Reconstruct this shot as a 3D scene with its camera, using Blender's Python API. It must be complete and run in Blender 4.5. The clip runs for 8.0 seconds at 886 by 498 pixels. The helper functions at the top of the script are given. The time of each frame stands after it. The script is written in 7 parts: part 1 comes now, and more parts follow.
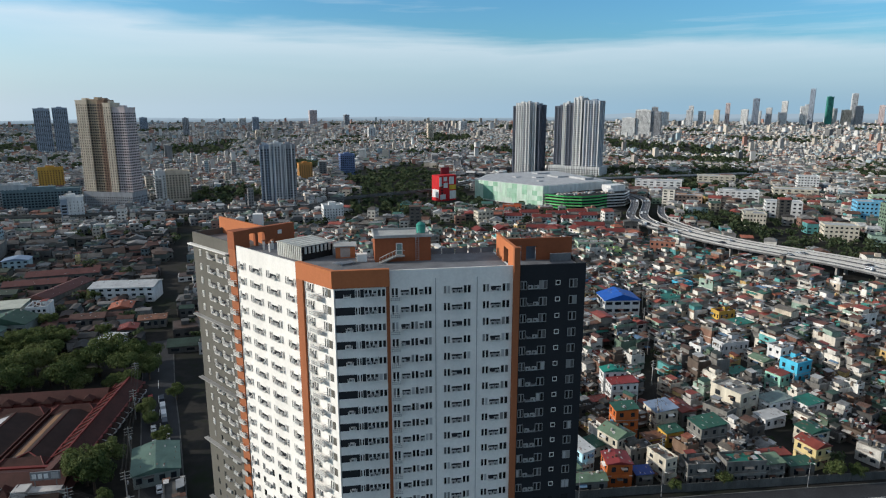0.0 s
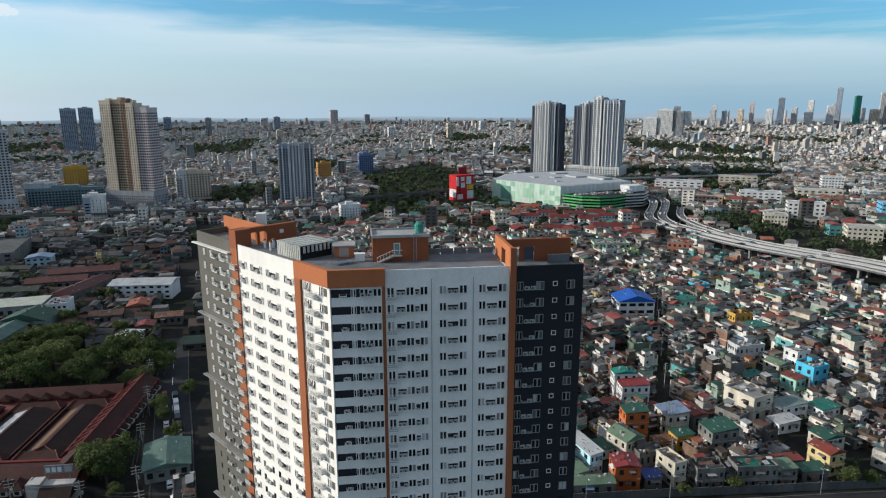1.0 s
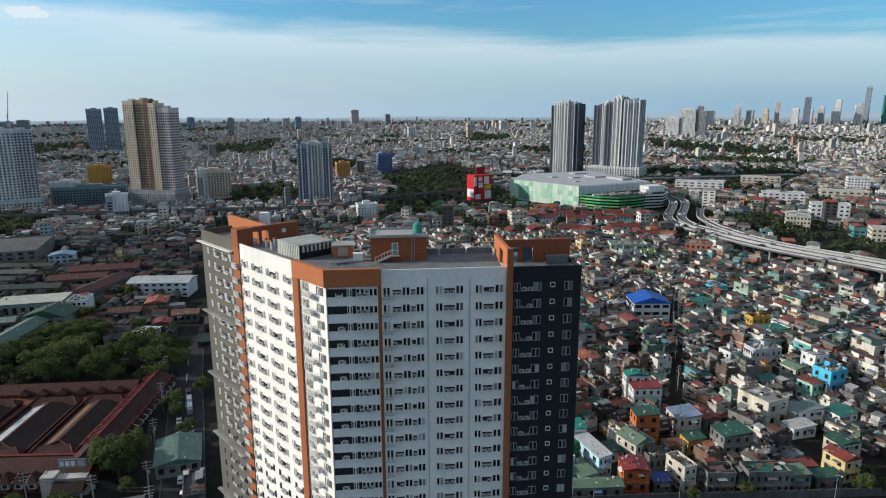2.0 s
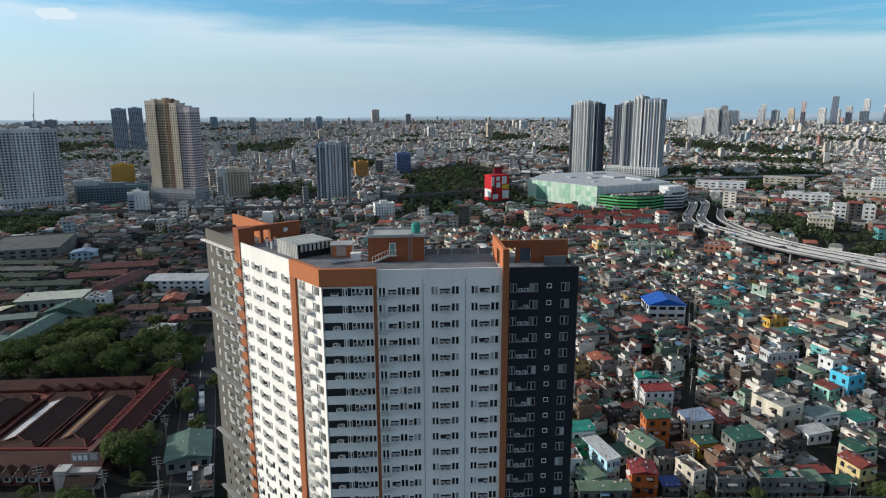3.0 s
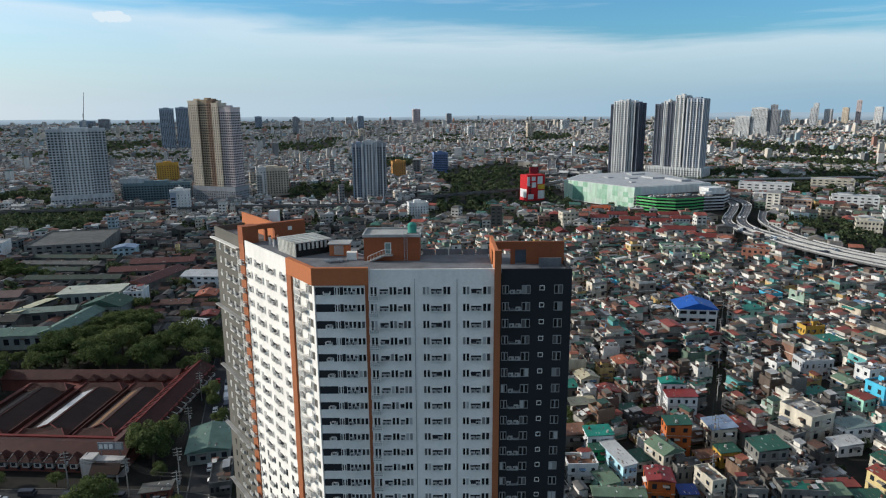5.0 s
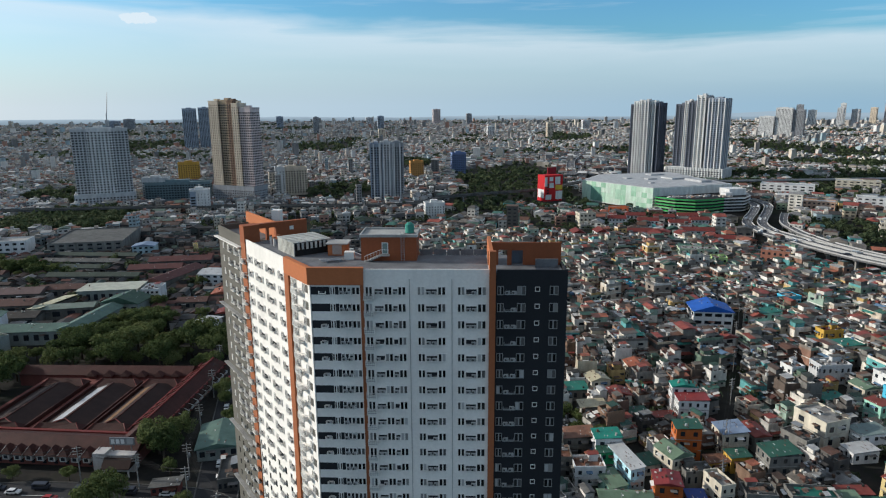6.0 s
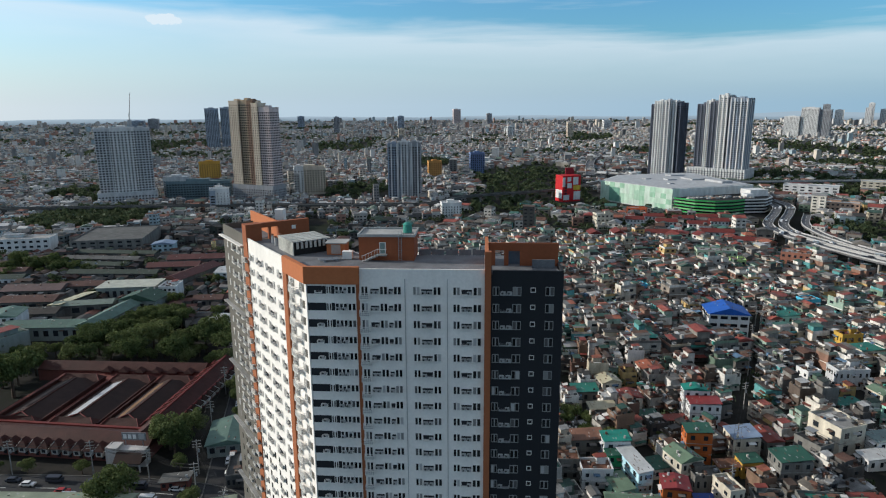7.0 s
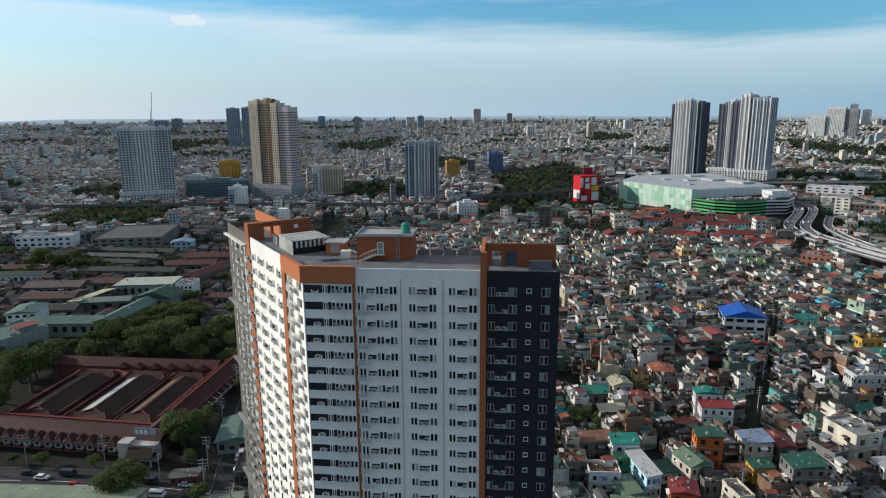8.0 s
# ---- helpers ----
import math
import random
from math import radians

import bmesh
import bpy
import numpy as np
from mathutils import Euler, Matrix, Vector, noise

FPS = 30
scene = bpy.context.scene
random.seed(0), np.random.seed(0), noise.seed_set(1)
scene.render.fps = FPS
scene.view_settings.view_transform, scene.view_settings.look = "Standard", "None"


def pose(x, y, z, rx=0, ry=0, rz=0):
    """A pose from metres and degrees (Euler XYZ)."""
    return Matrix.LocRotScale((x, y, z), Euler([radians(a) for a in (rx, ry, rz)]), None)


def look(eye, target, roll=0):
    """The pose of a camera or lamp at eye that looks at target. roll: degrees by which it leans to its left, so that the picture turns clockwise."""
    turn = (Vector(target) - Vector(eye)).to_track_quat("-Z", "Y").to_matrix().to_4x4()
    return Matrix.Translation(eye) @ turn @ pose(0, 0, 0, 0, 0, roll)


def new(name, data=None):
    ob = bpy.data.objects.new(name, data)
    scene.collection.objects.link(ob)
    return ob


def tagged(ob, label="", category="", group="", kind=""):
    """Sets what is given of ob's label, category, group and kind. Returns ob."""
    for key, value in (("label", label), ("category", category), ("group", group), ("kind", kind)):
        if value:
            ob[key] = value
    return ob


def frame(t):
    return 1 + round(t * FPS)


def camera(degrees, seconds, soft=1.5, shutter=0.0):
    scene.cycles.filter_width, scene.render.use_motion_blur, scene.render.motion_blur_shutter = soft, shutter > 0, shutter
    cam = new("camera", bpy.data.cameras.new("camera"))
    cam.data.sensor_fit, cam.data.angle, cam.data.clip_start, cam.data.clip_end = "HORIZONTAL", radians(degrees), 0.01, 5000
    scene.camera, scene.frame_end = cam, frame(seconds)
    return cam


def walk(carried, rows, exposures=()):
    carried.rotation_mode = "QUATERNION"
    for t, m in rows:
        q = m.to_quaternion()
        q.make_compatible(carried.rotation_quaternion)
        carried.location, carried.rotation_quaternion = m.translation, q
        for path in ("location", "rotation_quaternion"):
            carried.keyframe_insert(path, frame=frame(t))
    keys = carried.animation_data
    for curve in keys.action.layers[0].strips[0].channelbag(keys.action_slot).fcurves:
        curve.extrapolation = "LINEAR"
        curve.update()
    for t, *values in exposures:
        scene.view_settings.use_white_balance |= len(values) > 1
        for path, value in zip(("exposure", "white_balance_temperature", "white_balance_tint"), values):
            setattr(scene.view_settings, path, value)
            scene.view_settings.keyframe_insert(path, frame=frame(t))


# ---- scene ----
cam = camera(68.9, 8.0, soft=1.15)
METRES, EYE, TILT, LEAN, TURN = 29.31, 113.0, 0.0, 0.0, -9.2
ROWS = [
    (0.0, 0.0, 0.0, 0.0, -0.02, -12.47, 0.09),
    (0.5, 0.0615, 0.0004, 0.0009, 0.88, -12.48, 0.12),
    (1.0, 0.1232, 0.0018, 0.0021, 1.78, -12.49, 0.14),
    (1.5, 0.1844, 0.0063, 0.0025, 2.69, -12.49, 0.18),
    (3.0, 0.3715, 0.0303, 0.0037, 5.43, -12.52, 0.24),
    (3.5, 0.4341, 0.039, 0.0056, 6.34, -12.52, 0.26),
    (4.0, 0.4962, 0.0472, 0.0067, 7.27, -12.54, 0.27),
    (4.5, 0.5572, 0.0555, 0.0062, 8.18, -12.55, 0.29),
    (6.0, 0.7442, 0.0929, 0.0068, 10.88, -12.54, 0.33),
    (6.5, 0.8054, 0.1063, 0.007, 11.79, -12.54, 0.33),
    (7.0, 0.8667, 0.1202, 0.007, 12.69, -12.54, 0.34),
    (7.5, 0.9264, 0.1366, 0.0075, 13.58, -12.53, 0.34),
    (8.0, 0.9848, 0.1546, 0.0065, 14.48, -12.54, 0.35),
]
walk(cam, [(t, pose(0, 0, EYE, TILT, LEAN, TURN) @ pose(METRES * x, METRES * y, METRES * z, 90 + pitch, roll, yaw)) for t, x, y, z, yaw, pitch, roll in ROWS],
     exposures=[(0.0, -0.01, 6060, 10), (8.0, -0.01, 6060, 10)])
SUN_DIR = Vector((-0.94, 0.12, 0.33)).normalized()      # from the place towards the sun

# ---- world, sun ----
world = bpy.data.worlds.new("world")
scene.world = world
world.use_nodes = True
wn, wl = world.node_tree.nodes, world.node_tree.links
wn.clear()


def wnode(kind, **values):
    n = wn.new(kind)
    for k, v in values.items():
        n.inputs[k].default_value = v
    return n


sky = wn.new("ShaderNodeTexSky")
sky.sky_type = "NISHITA"
sky.sun_disc = False
sky.sun_elevation = math.asin(SUN_DIR.z)
sky.sun_rotation = math.atan2(SUN_DIR.x, SUN_DIR.y)
sky.altitude = 100
sky.air_density, sky.dust_density, sky.ozone_density = 1.0, 1.2, 2.0
coord = wn.new("ShaderNodeTexCoord")
split = wn.new("ShaderNodeSeparateXYZ")
wl.new(coord.outputs["Generated"], split.inputs[0])
# high thin cloud: long streaks that lie above the horizon
stretch = wn.new("ShaderNodeMapping")
stretch.inputs["Scale"].default_value = (1.2, 1.2, 11.0)
stretch.inputs["Rotation"].default_value = (0.0, 0.035, 0.0)
wl.new(coord.outputs["Generated"], stretch.inputs["Vector"])
veil = wnode("ShaderNodeTexNoise", Scale=1.7, Detail=7.0, Roughness=0.55, Distortion=0.4)
wl.new(stretch.outputs[0], veil.inputs["Vector"])
# the upper rim of the veil climbs towards the left
rim = wn.new("ShaderNodeMath")
rim.operation = "MULTIPLY_ADD"
rim.inputs[1].default_value = 0.055
wl.new(split.outputs["X"], rim.inputs[0])
wl.new(split.outputs["Z"], rim.inputs[2])
rag = wn.new("ShaderNodeMath")
rag.operation = "MULTIPLY_ADD"
rag.inputs[1].default_value = 0.10
wl.new(veil.outputs["Fac"], rag.inputs[0])
wl.new(rim.outputs[0], rag.inputs[2])
band = wn.new("ShaderNodeValToRGB")
band.color_ramp.elements[0].position, band.color_ramp.elements[0].color = 0.0, (0.25, 0.25, 0.25, 1)
band.color_ramp.elements[1].position, band.color_ramp.elements[1].color = 0.17, (0.0, 0.0, 0.0, 1)
e = band.color_ramp.elements.new(0.10)
e.color = (0.42, 0.42, 0.42, 1)
e = band.color_ramp.elements.new(0.145)
e.color = (0.62, 0.62, 0.62, 1)
wl.new(rag.outputs[0], band.inputs["Fac"])
streak_map = wn.new("ShaderNodeMapping")
streak_map.inputs["Scale"].default_value = (1.0, 1.0, 16.0)
streak_map.inputs["Rotation"].default_value = (0.0, -0.16, 0.0)
wl.new(coord.outputs["Generated"], streak_map.inputs["Vector"])
streak = wnode("ShaderNodeTexNoise", Scale=2.3, Detail=6.0, Roughness=0.6)
wl.new(streak_map.outputs[0], streak.inputs["Vector"])
streak_ramp = wn.new("ShaderNodeValToRGB")
streak_ramp.color_ramp.elements[0].position, streak_ramp.color_ramp.elements[0].color = 0.52, (0, 0, 0, 1)
streak_ramp.color_ramp.elements[1].position, streak_ramp.color_ramp.elements[1].color = 0.75, (0.35, 0.35, 0.35, 1)
wl.new(streak.outputs["Fac"], streak_ramp.inputs["Fac"])
both = wn.new("ShaderNodeMath")
both.operation = "MAXIMUM"
wl.new(band.outputs["Color"], both.inputs[0])
wl.new(streak_ramp.outputs["Color"], both.inputs[1])
# one small bright puff
puff_vec = wn.new("ShaderNodeVectorMath")
puff_vec.operation = "SUBTRACT"
puff_at = Vector((-0.432, 0.8945, 0.116)).normalized()
puff_vec.inputs[1].default_value = puff_at
wl.new(coord.outputs["Generated"], puff_vec.inputs[0])
puff_scale = wn.new("ShaderNodeVectorMath")
puff_scale.operation = "MULTIPLY"
puff_scale.inputs[1].default_value = (1.0, 1.0, 3.2)
wl.new(puff_vec.outputs[0], puff_scale.inputs[0])
puff_len = wn.new("ShaderNodeVectorMath")
puff_len.operation = "LENGTH"
wl.new(puff_scale.outputs[0], puff_len.inputs[0])
puff_noise = wnode("ShaderNodeTexNoise", Scale=60.0, Detail=5.0, Roughness=0.6)
wl.new(coord.outputs["Generated"], puff_noise.inputs["Vector"])
puff_sum = wn.new("ShaderNodeMath")
puff_sum.operation = "MULTIPLY_ADD"
puff_sum.inputs[1].default_value = 0.06
wl.new(puff_noise.outputs["Fac"], puff_sum.inputs[0])
wl.new(puff_len.outputs["Value"], puff_sum.inputs[2])
puff_ramp = wn.new("ShaderNodeValToRGB")
puff_ramp.color_ramp.elements[0].position, puff_ramp.color_ramp.elements[0].color = 0.051, (0.85, 0.85, 0.85, 1)
puff_ramp.color_ramp.elements[1].position, puff_ramp.color_ramp.elements[1].color = 0.060, (0, 0, 0, 1)
wl.new(puff_sum.outputs[0], puff_ramp.inputs["Fac"])
# thin white cloud added in the unseen sky overhead and behind, whitening the fill
high = wn.new("ShaderNodeValToRGB")
high.color_ramp.elements[0].position, high.color_ramp.elements[0].color = 0.22, (0, 0, 0, 1)
high.color_ramp.elements[1].position, high.color_ramp.elements[1].color = 0.42, (0.38, 0.38, 0.38, 1)
wl.new(split.outputs["Z"], high.inputs["Fac"])
over = wn.new("ShaderNodeMath")
over.operation = "MAXIMUM"
wl.new(high.outputs["Color"], over.inputs[0])
wl.new(puff_ramp.outputs["Color"], over.inputs[1])
clouds = wn.new("ShaderNodeMath")
clouds.operation = "MAXIMUM"
wl.new(both.outputs[0], clouds.inputs[0])
wl.new(over.outputs[0], clouds.inputs[1])
tone = wn.new("ShaderNodeMix")
tone.data_type, tone.blend_type = "RGBA", "MULTIPLY"
# the deep cyan lies low in the sky and pales overhead
pale = wn.new("ShaderNodeValToRGB")
pale.color_ramp.elements[0].position, pale.color_ramp.elements[0].color = 0.16, (1, 1, 1, 1)
pale.color_ramp.elements[1].position, pale.color_ramp.elements[1].color = 0.36, (0, 0, 0, 1)
wl.new(split.outputs["Z"], pale.inputs["Fac"])
wl.new(pale.outputs["Color"], tone.inputs["Factor"])
tone.inputs["B"].default_value = (0.70, 1.22, 1.48, 1)
wl.new(sky.outputs["Color"], tone.inputs["A"])
mixed = wn.new("ShaderNodeMix")
mixed.data_type = "RGBA"
wl.new(clouds.outputs[0], mixed.inputs["Factor"])
wl.new(tone.outputs["Result"], mixed.inputs["A"])
mixed.inputs["B"].default_value = (8.5, 8.9, 8.9, 1)
# pale haze low over the horizon
low_haze = wn.new("ShaderNodeValToRGB")
low_haze.color_ramp.elements[0].position, low_haze.color_ramp.elements[0].color = 0.0, (0.85, 0.85, 0.85, 1)
low_haze.color_ramp.elements[1].position, low_haze.color_ramp.elements[1].color = 0.10, (0.0, 0.0, 0.0, 1)
wl.new(split.outputs["Z"], low_haze.inputs["Fac"])
hazed = wn.new("ShaderNodeMix")
hazed.data_type = "RGBA"
wl.new(low_haze.outputs["Color"], hazed.inputs["Factor"])
wl.new(mixed.outputs["Result"], hazed.inputs["A"])
# the haze is whiter towards the sun, bluer away from it
sunward = wn.new("ShaderNodeValToRGB")
sunward.color_ramp.elements[0].position, sunward.color_ramp.elements[0].color = 0.05, (0.75, 0.79, 0.80, 1)
sunward.color_ramp.elements[1].position, sunward.color_ramp.elements[1].color = 0.85, (0.31, 0.485, 0.61, 1)
sunward.color_ramp.elements.new(0.24).color = (0.57, 0.68, 0.745, 1)
spread_x = wn.new("ShaderNodeMath")
spread_x.operation = "MULTIPLY_ADD"
spread_x.inputs[1].default_value, spread_x.inputs[2].default_value = 0.7, 0.5
wl.new(split.outputs["X"], spread_x.inputs[0])
wl.new(spread_x.outputs[0], sunward.inputs["Fac"])
ten = wn.new("ShaderNodeVectorMath")
ten.operation = "SCALE"
ten.inputs["Scale"].default_value = 10.0
wl.new(sunward.outputs["Color"], ten.inputs[0])
wl.new(ten.outputs[0], hazed.inputs["B"])
back = wnode("ShaderNodeBackground", Strength=0.10)
wl.new(hazed.outputs["Result"], back.inputs["Color"])
out = wn.new("ShaderNodeOutputWorld")
wl.new(back.outputs[0], out.inputs["Surface"])

sun = new("sun", bpy.data.lights.new("sun", "SUN"))
sun.data.energy, sun.data.angle, sun.data.color = 4.75, radians(0.53), (1.0, 0.90, 0.76)
sun.matrix_world = look((-300, 0, 400), Vector((-300, 0, 400)) - SUN_DIR)


# ---- materials ----
def ramp_stops(node, stops, constant=False):
    cr = node.color_ramp
    cr.interpolation = "CONSTANT" if constant else "LINEAR"
    while len(cr.elements) > 1:
        cr.elements.remove(cr.elements[-1])
    cr.elements[0].position, cr.elements[0].color = stops[0][0], (*stops[0][1], 1)
    for p, c in stops[1:]:
        cr.elements.new(p).color = (*c, 1)


def surface(name, colour=None, palette=None, pick="object", rough=0.8, metal=0.0, grain=0.25, scale=0.6, bump=0.1, ribs=0.0, stains=0.35, spec=0.2, patches=0.0):
    """A worn surface: base colour, or one of a palette by object or by island, with stains, fine grain and relief."""
    m = bpy.data.materials.new(name)
    m.use_nodes = True
    n, l = m.node_tree.nodes, m.node_tree.links
    b = n["Principled BSDF"]
    b.inputs["Roughness"].default_value, b.inputs["Metallic"].default_value = rough, metal
    b.inputs["Specular IOR Level"].default_value = spec
    tc = n.new("ShaderNodeTexCoord")
    geo = n.new("ShaderNodeNewGeometry")
    info = n.new("ShaderNodeObjectInfo")
    rnd = info.outputs["Random"] if pick == "object" else geo.outputs["Random Per Island"]
    if palette:
        r = n.new("ShaderNodeValToRGB")
        ramp_stops(r, [(i / len(palette), c) for i, c in enumerate(palette)], True)
        l.new(rnd, r.inputs["Fac"])
        base = r.outputs["Color"]
    else:
        r = n.new("ShaderNodeRGB")
        r.outputs[0].default_value = (*colour, 1)
        base = r.outputs[0]
    pos = geo.outputs["Position"]
    big = n.new("ShaderNodeTexNoise")
    big.inputs["Scale"].default_value, big.inputs["Detail"].default_value, big.inputs["Roughness"].default_value = scale * 0.35, 5, 0.65
    small = n.new("ShaderNodeTexNoise")
    small.inputs["Scale"].default_value, small.inputs["Detail"].default_value = scale * 5, 4
    streaky = n.new("ShaderNodeMapping")
    streaky.inputs["Scale"].default_value = (1, 1, 0.25)
    l.new(pos, streaky.inputs["Vector"])
    l.new(streaky.outputs[0], big.inputs["Vector"])
    l.new(pos, small.inputs["Vector"])
    rb = n.new("ShaderNodeMapRange")
    rb.inputs["From Min"].default_value, rb.inputs["From Max"].default_value = 0.3, 0.7
    rb.inputs["To Min"].default_value, rb.inputs["To Max"].default_value = 1.0 - stains, 1.0 + stains * 0.3
    l.new(big.outputs["Fac"], rb.inputs["Value"])
    rs = n.new("ShaderNodeMapRange")
    rs.inputs["From Min"].default_value, rs.inputs["From Max"].default_value = 0.3, 0.7
    rs.inputs["To Min"].default_value, rs.inputs["To Max"].default_value = 1.0 - grain, 1.0 + grain * 0.5
    l.new(small.outputs["Fac"], rs.inputs["Value"])
    mul = n.new("ShaderNodeMath")
    mul.operation = "MULTIPLY"
    l.new(rb.outputs[0], mul.inputs[0])
    l.new(rs.outputs[0], mul.inputs[1])
    if patches:
        ri = n.new("ShaderNodeMapRange")
        ri.inputs["To Min"].default_value, ri.inputs["To Max"].default_value = 1.0 - patches, 1.0 + patches
        l.new(geo.outputs["Random Per Island"], ri.inputs["Value"])
        m2 = n.new("ShaderNodeMath")
        m2.operation = "MULTIPLY"
        l.new(mul.outputs[0], m2.inputs[0])
        l.new(ri.outputs[0], m2.inputs[1])
        mul = m2
    mix = n.new("ShaderNodeVectorMath")
    mix.operation = "SCALE"
    l.new(base, mix.inputs[0])
    l.new(mul.outputs[0], mix.inputs["Scale"])
    l.new(mix.outputs[0], b.inputs["Base Color"])
    height = small.outputs["Fac"]
    if ribs:
        wave = n.new("ShaderNodeTexWave")
        wave.inputs["Scale"].default_value = ribs
        l.new(tc.outputs["Object"], wave.inputs["Vector"])
        add = n.new("ShaderNodeMath")
        l.new(wave.outputs["Fac"], add.inputs[0])
        l.new(height, add.inputs[1])
        height = add.outputs[0]
    if bump:
        bp = n.new("ShaderNodeBump")
        bp.inputs["Strength"].default_value, bp.inputs["Distance"].default_value = bump, 0.05
        l.new(height, bp.inputs["Height"])
        l.new(bp.outputs[0], b.inputs["Normal"])
    return m


def foliage(name, tones, pick="object"):
    m = bpy.data.materials.new(name)
    m.use_nodes = True
    n, l = m.node_tree.nodes, m.node_tree.links
    b = n["Principled BSDF"]
    b.inputs["Roughness"].default_value = 0.65
    b.inputs["Specular IOR Level"].default_value = 0.05
    geo = n.new("ShaderNodeNewGeometry")
    info = n.new("ShaderNodeObjectInfo")
    r = n.new("ShaderNodeValToRGB")
    ramp_stops(r, [(i / max(1, len(tones) - 1), c) for i, c in enumerate(tones)])
    if pick == "object":
        a = n.new("ShaderNodeMath")
        a.operation = "MULTIPLY_ADD"
        a.inputs[1].default_value = 0.45
        h = n.new("ShaderNodeMath")
        h.operation = "MULTIPLY"
        h.inputs[1].default_value = 0.55
        l.new(info.outputs["Random"], h.inputs[0])
        l.new(geo.outputs["Random Per Island"], a.inputs[0])
        l.new(h.outputs[0], a.inputs[2])
        l.new(a.outputs[0], r.inputs["Fac"])
    else:
        big = n.new("ShaderNodeTexNoise")
        big.inputs["Scale"].default_value, big.inputs["Detail"].default_value = 0.06, 3
        l.new(geo.outputs["Position"], big.inputs["Vector"])
        a = n.new("ShaderNodeMath")
        a.operation = "MULTIPLY_ADD"
        a.inputs[1].default_value = 0.4
        h = n.new("ShaderNodeMapRange")
        h.inputs["From Min"].default_value, h.inputs["From Max"].default_value = 0.3, 0.7
        h.inputs["To Max"].default_value = 0.6
        l.new(big.outputs["Fac"], h.inputs["Value"])
        l.new(geo.outputs["Random Per Island"], a.inputs[0])
        l.new(h.outputs[0], a.inputs[2])
        l.new(a.outputs[0], r.inputs["Fac"])
    l.new(r.outputs["Color"], b.inputs["Base Color"])
    thin = n.new("ShaderNodeBsdfTranslucent")
    l.new(r.outputs["Color"], thin.inputs["Color"])
    both_ = n.new("ShaderNodeMixShader")
    both_.inputs[0].default_value = 0.32
    l.new(b.outputs[0], both_.inputs[1])
    l.new(thin.outputs[0], both_.inputs[2])
    l.new(both_.outputs[0], n["Material Output"].inputs["Surface"])
    return m


def glass(name, tones, pick="object", rough=0.12):
    """Window panes: dark rooms behind glossy glass, some with pale curtains."""
    m = bpy.data.materials.new(name)
    m.use_nodes = True
    n, l = m.node_tree.nodes, m.node_tree.links
    b = n["Principled BSDF"]
    b.inputs["Roughness"].default_value = rough
    geo = n.new("ShaderNodeNewGeometry")
    info = n.new("ShaderNodeObjectInfo")
    r = n.new("ShaderNodeValToRGB")
    ramp_stops(r, [(i / len(tones), c) for i, c in enumerate(tones)], True)
    l.new(info.outputs["Random"] if pick == "object" else geo.outputs["Random Per Island"], r.inputs["Fac"])
    l.new(r.outputs["Color"], b.inputs["Base Color"])
    return m


def hsh(text):
    return sum(ord(c) * (i + 7) for i, c in enumerate(text))


M = {}
M["tower_white"] = surface("tower_white", (0.82, 0.79, 0.74), stains=0.14, grain=0.06, scale=0.5, bump=0.05)
M["tower_orange"] = surface("tower_orange", (0.44, 0.150, 0.060), stains=0.12, grain=0.06, scale=0.5, bump=0.05)
# Darker copy of the orange: shade painted in for roof walls off the sun
M["tower_orange_shade"] = surface("tower_orange_shade", (0.27, 0.085, 0.037), stains=0.18, grain=0.08, scale=0.5, bump=0.05)
M["tower_fin"] = surface("tower_fin", (0.33, 0.115, 0.05), stains=0.18, grain=0.08, scale=0.5, bump=0.05)
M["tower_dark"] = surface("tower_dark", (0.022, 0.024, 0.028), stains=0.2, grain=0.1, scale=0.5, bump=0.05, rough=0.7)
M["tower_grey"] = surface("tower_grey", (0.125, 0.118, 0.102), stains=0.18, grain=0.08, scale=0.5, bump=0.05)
M["trim_white"] = surface("trim_white", (0.72, 0.70, 0.66), stains=0.12, grain=0.05, bump=0.0)
M["trim_grey"] = surface("trim_grey", (0.27, 0.27, 0.265), stains=0.15, grain=0.05, bump=0.0)
M["deck"] = surface("deck", (0.17, 0.175, 0.185), stains=0.4, grain=0.15, scale=0.8)
M["pane"] = glass("pane", [(0.012, 0.014, 0.016), (0.02, 0.022, 0.024), (0.05, 0.05, 0.05), (0.012, 0.014, 0.016), (0.02, 0.02, 0.022), (0.03, 0.03, 0.03), (0.24, 0.24, 0.23), (0.015, 0.015, 0.016), (0.012, 0.014, 0.016), (0.10, 0.10, 0.10), (0.02, 0.022, 0.024), (0.42, 0.42, 0.41)])
M["pane_isl"] = glass("pane_isl", [(0.012, 0.014, 0.016), (0.02, 0.022, 0.024), (0.05, 0.05, 0.05), (0.012, 0.014, 0.016), (0.28, 0.28, 0.27), (0.02, 0.02, 0.022), (0.13, 0.13, 0.13)], "island")
M["dark_glass"] = glass("dark_glass", [(0.012, 0.014, 0.018), (0.02, 0.024, 0.03)], "island")
M["aircon"] = surface("aircon", (0.40, 0.40, 0.385), stains=0.25, grain=0.05, bump=0.0, rough=0.5)
M["metal_grey"] = surface("metal_grey", (0.35, 0.36, 0.37), rough=0.5, metal=0.4, stains=0.25, bump=0.0)
M["louvre"] = surface("louvre", (0.5, 0.5, 0.46), stains=0.35, bump=0.0)
M["black"] = surface("black", (0.02, 0.02, 0.02), bump=0.0, stains=0.2)
M["tank_green"] = surface("tank_green", (0.05, 0.25, 0.20), rough=0.5, bump=0.0)
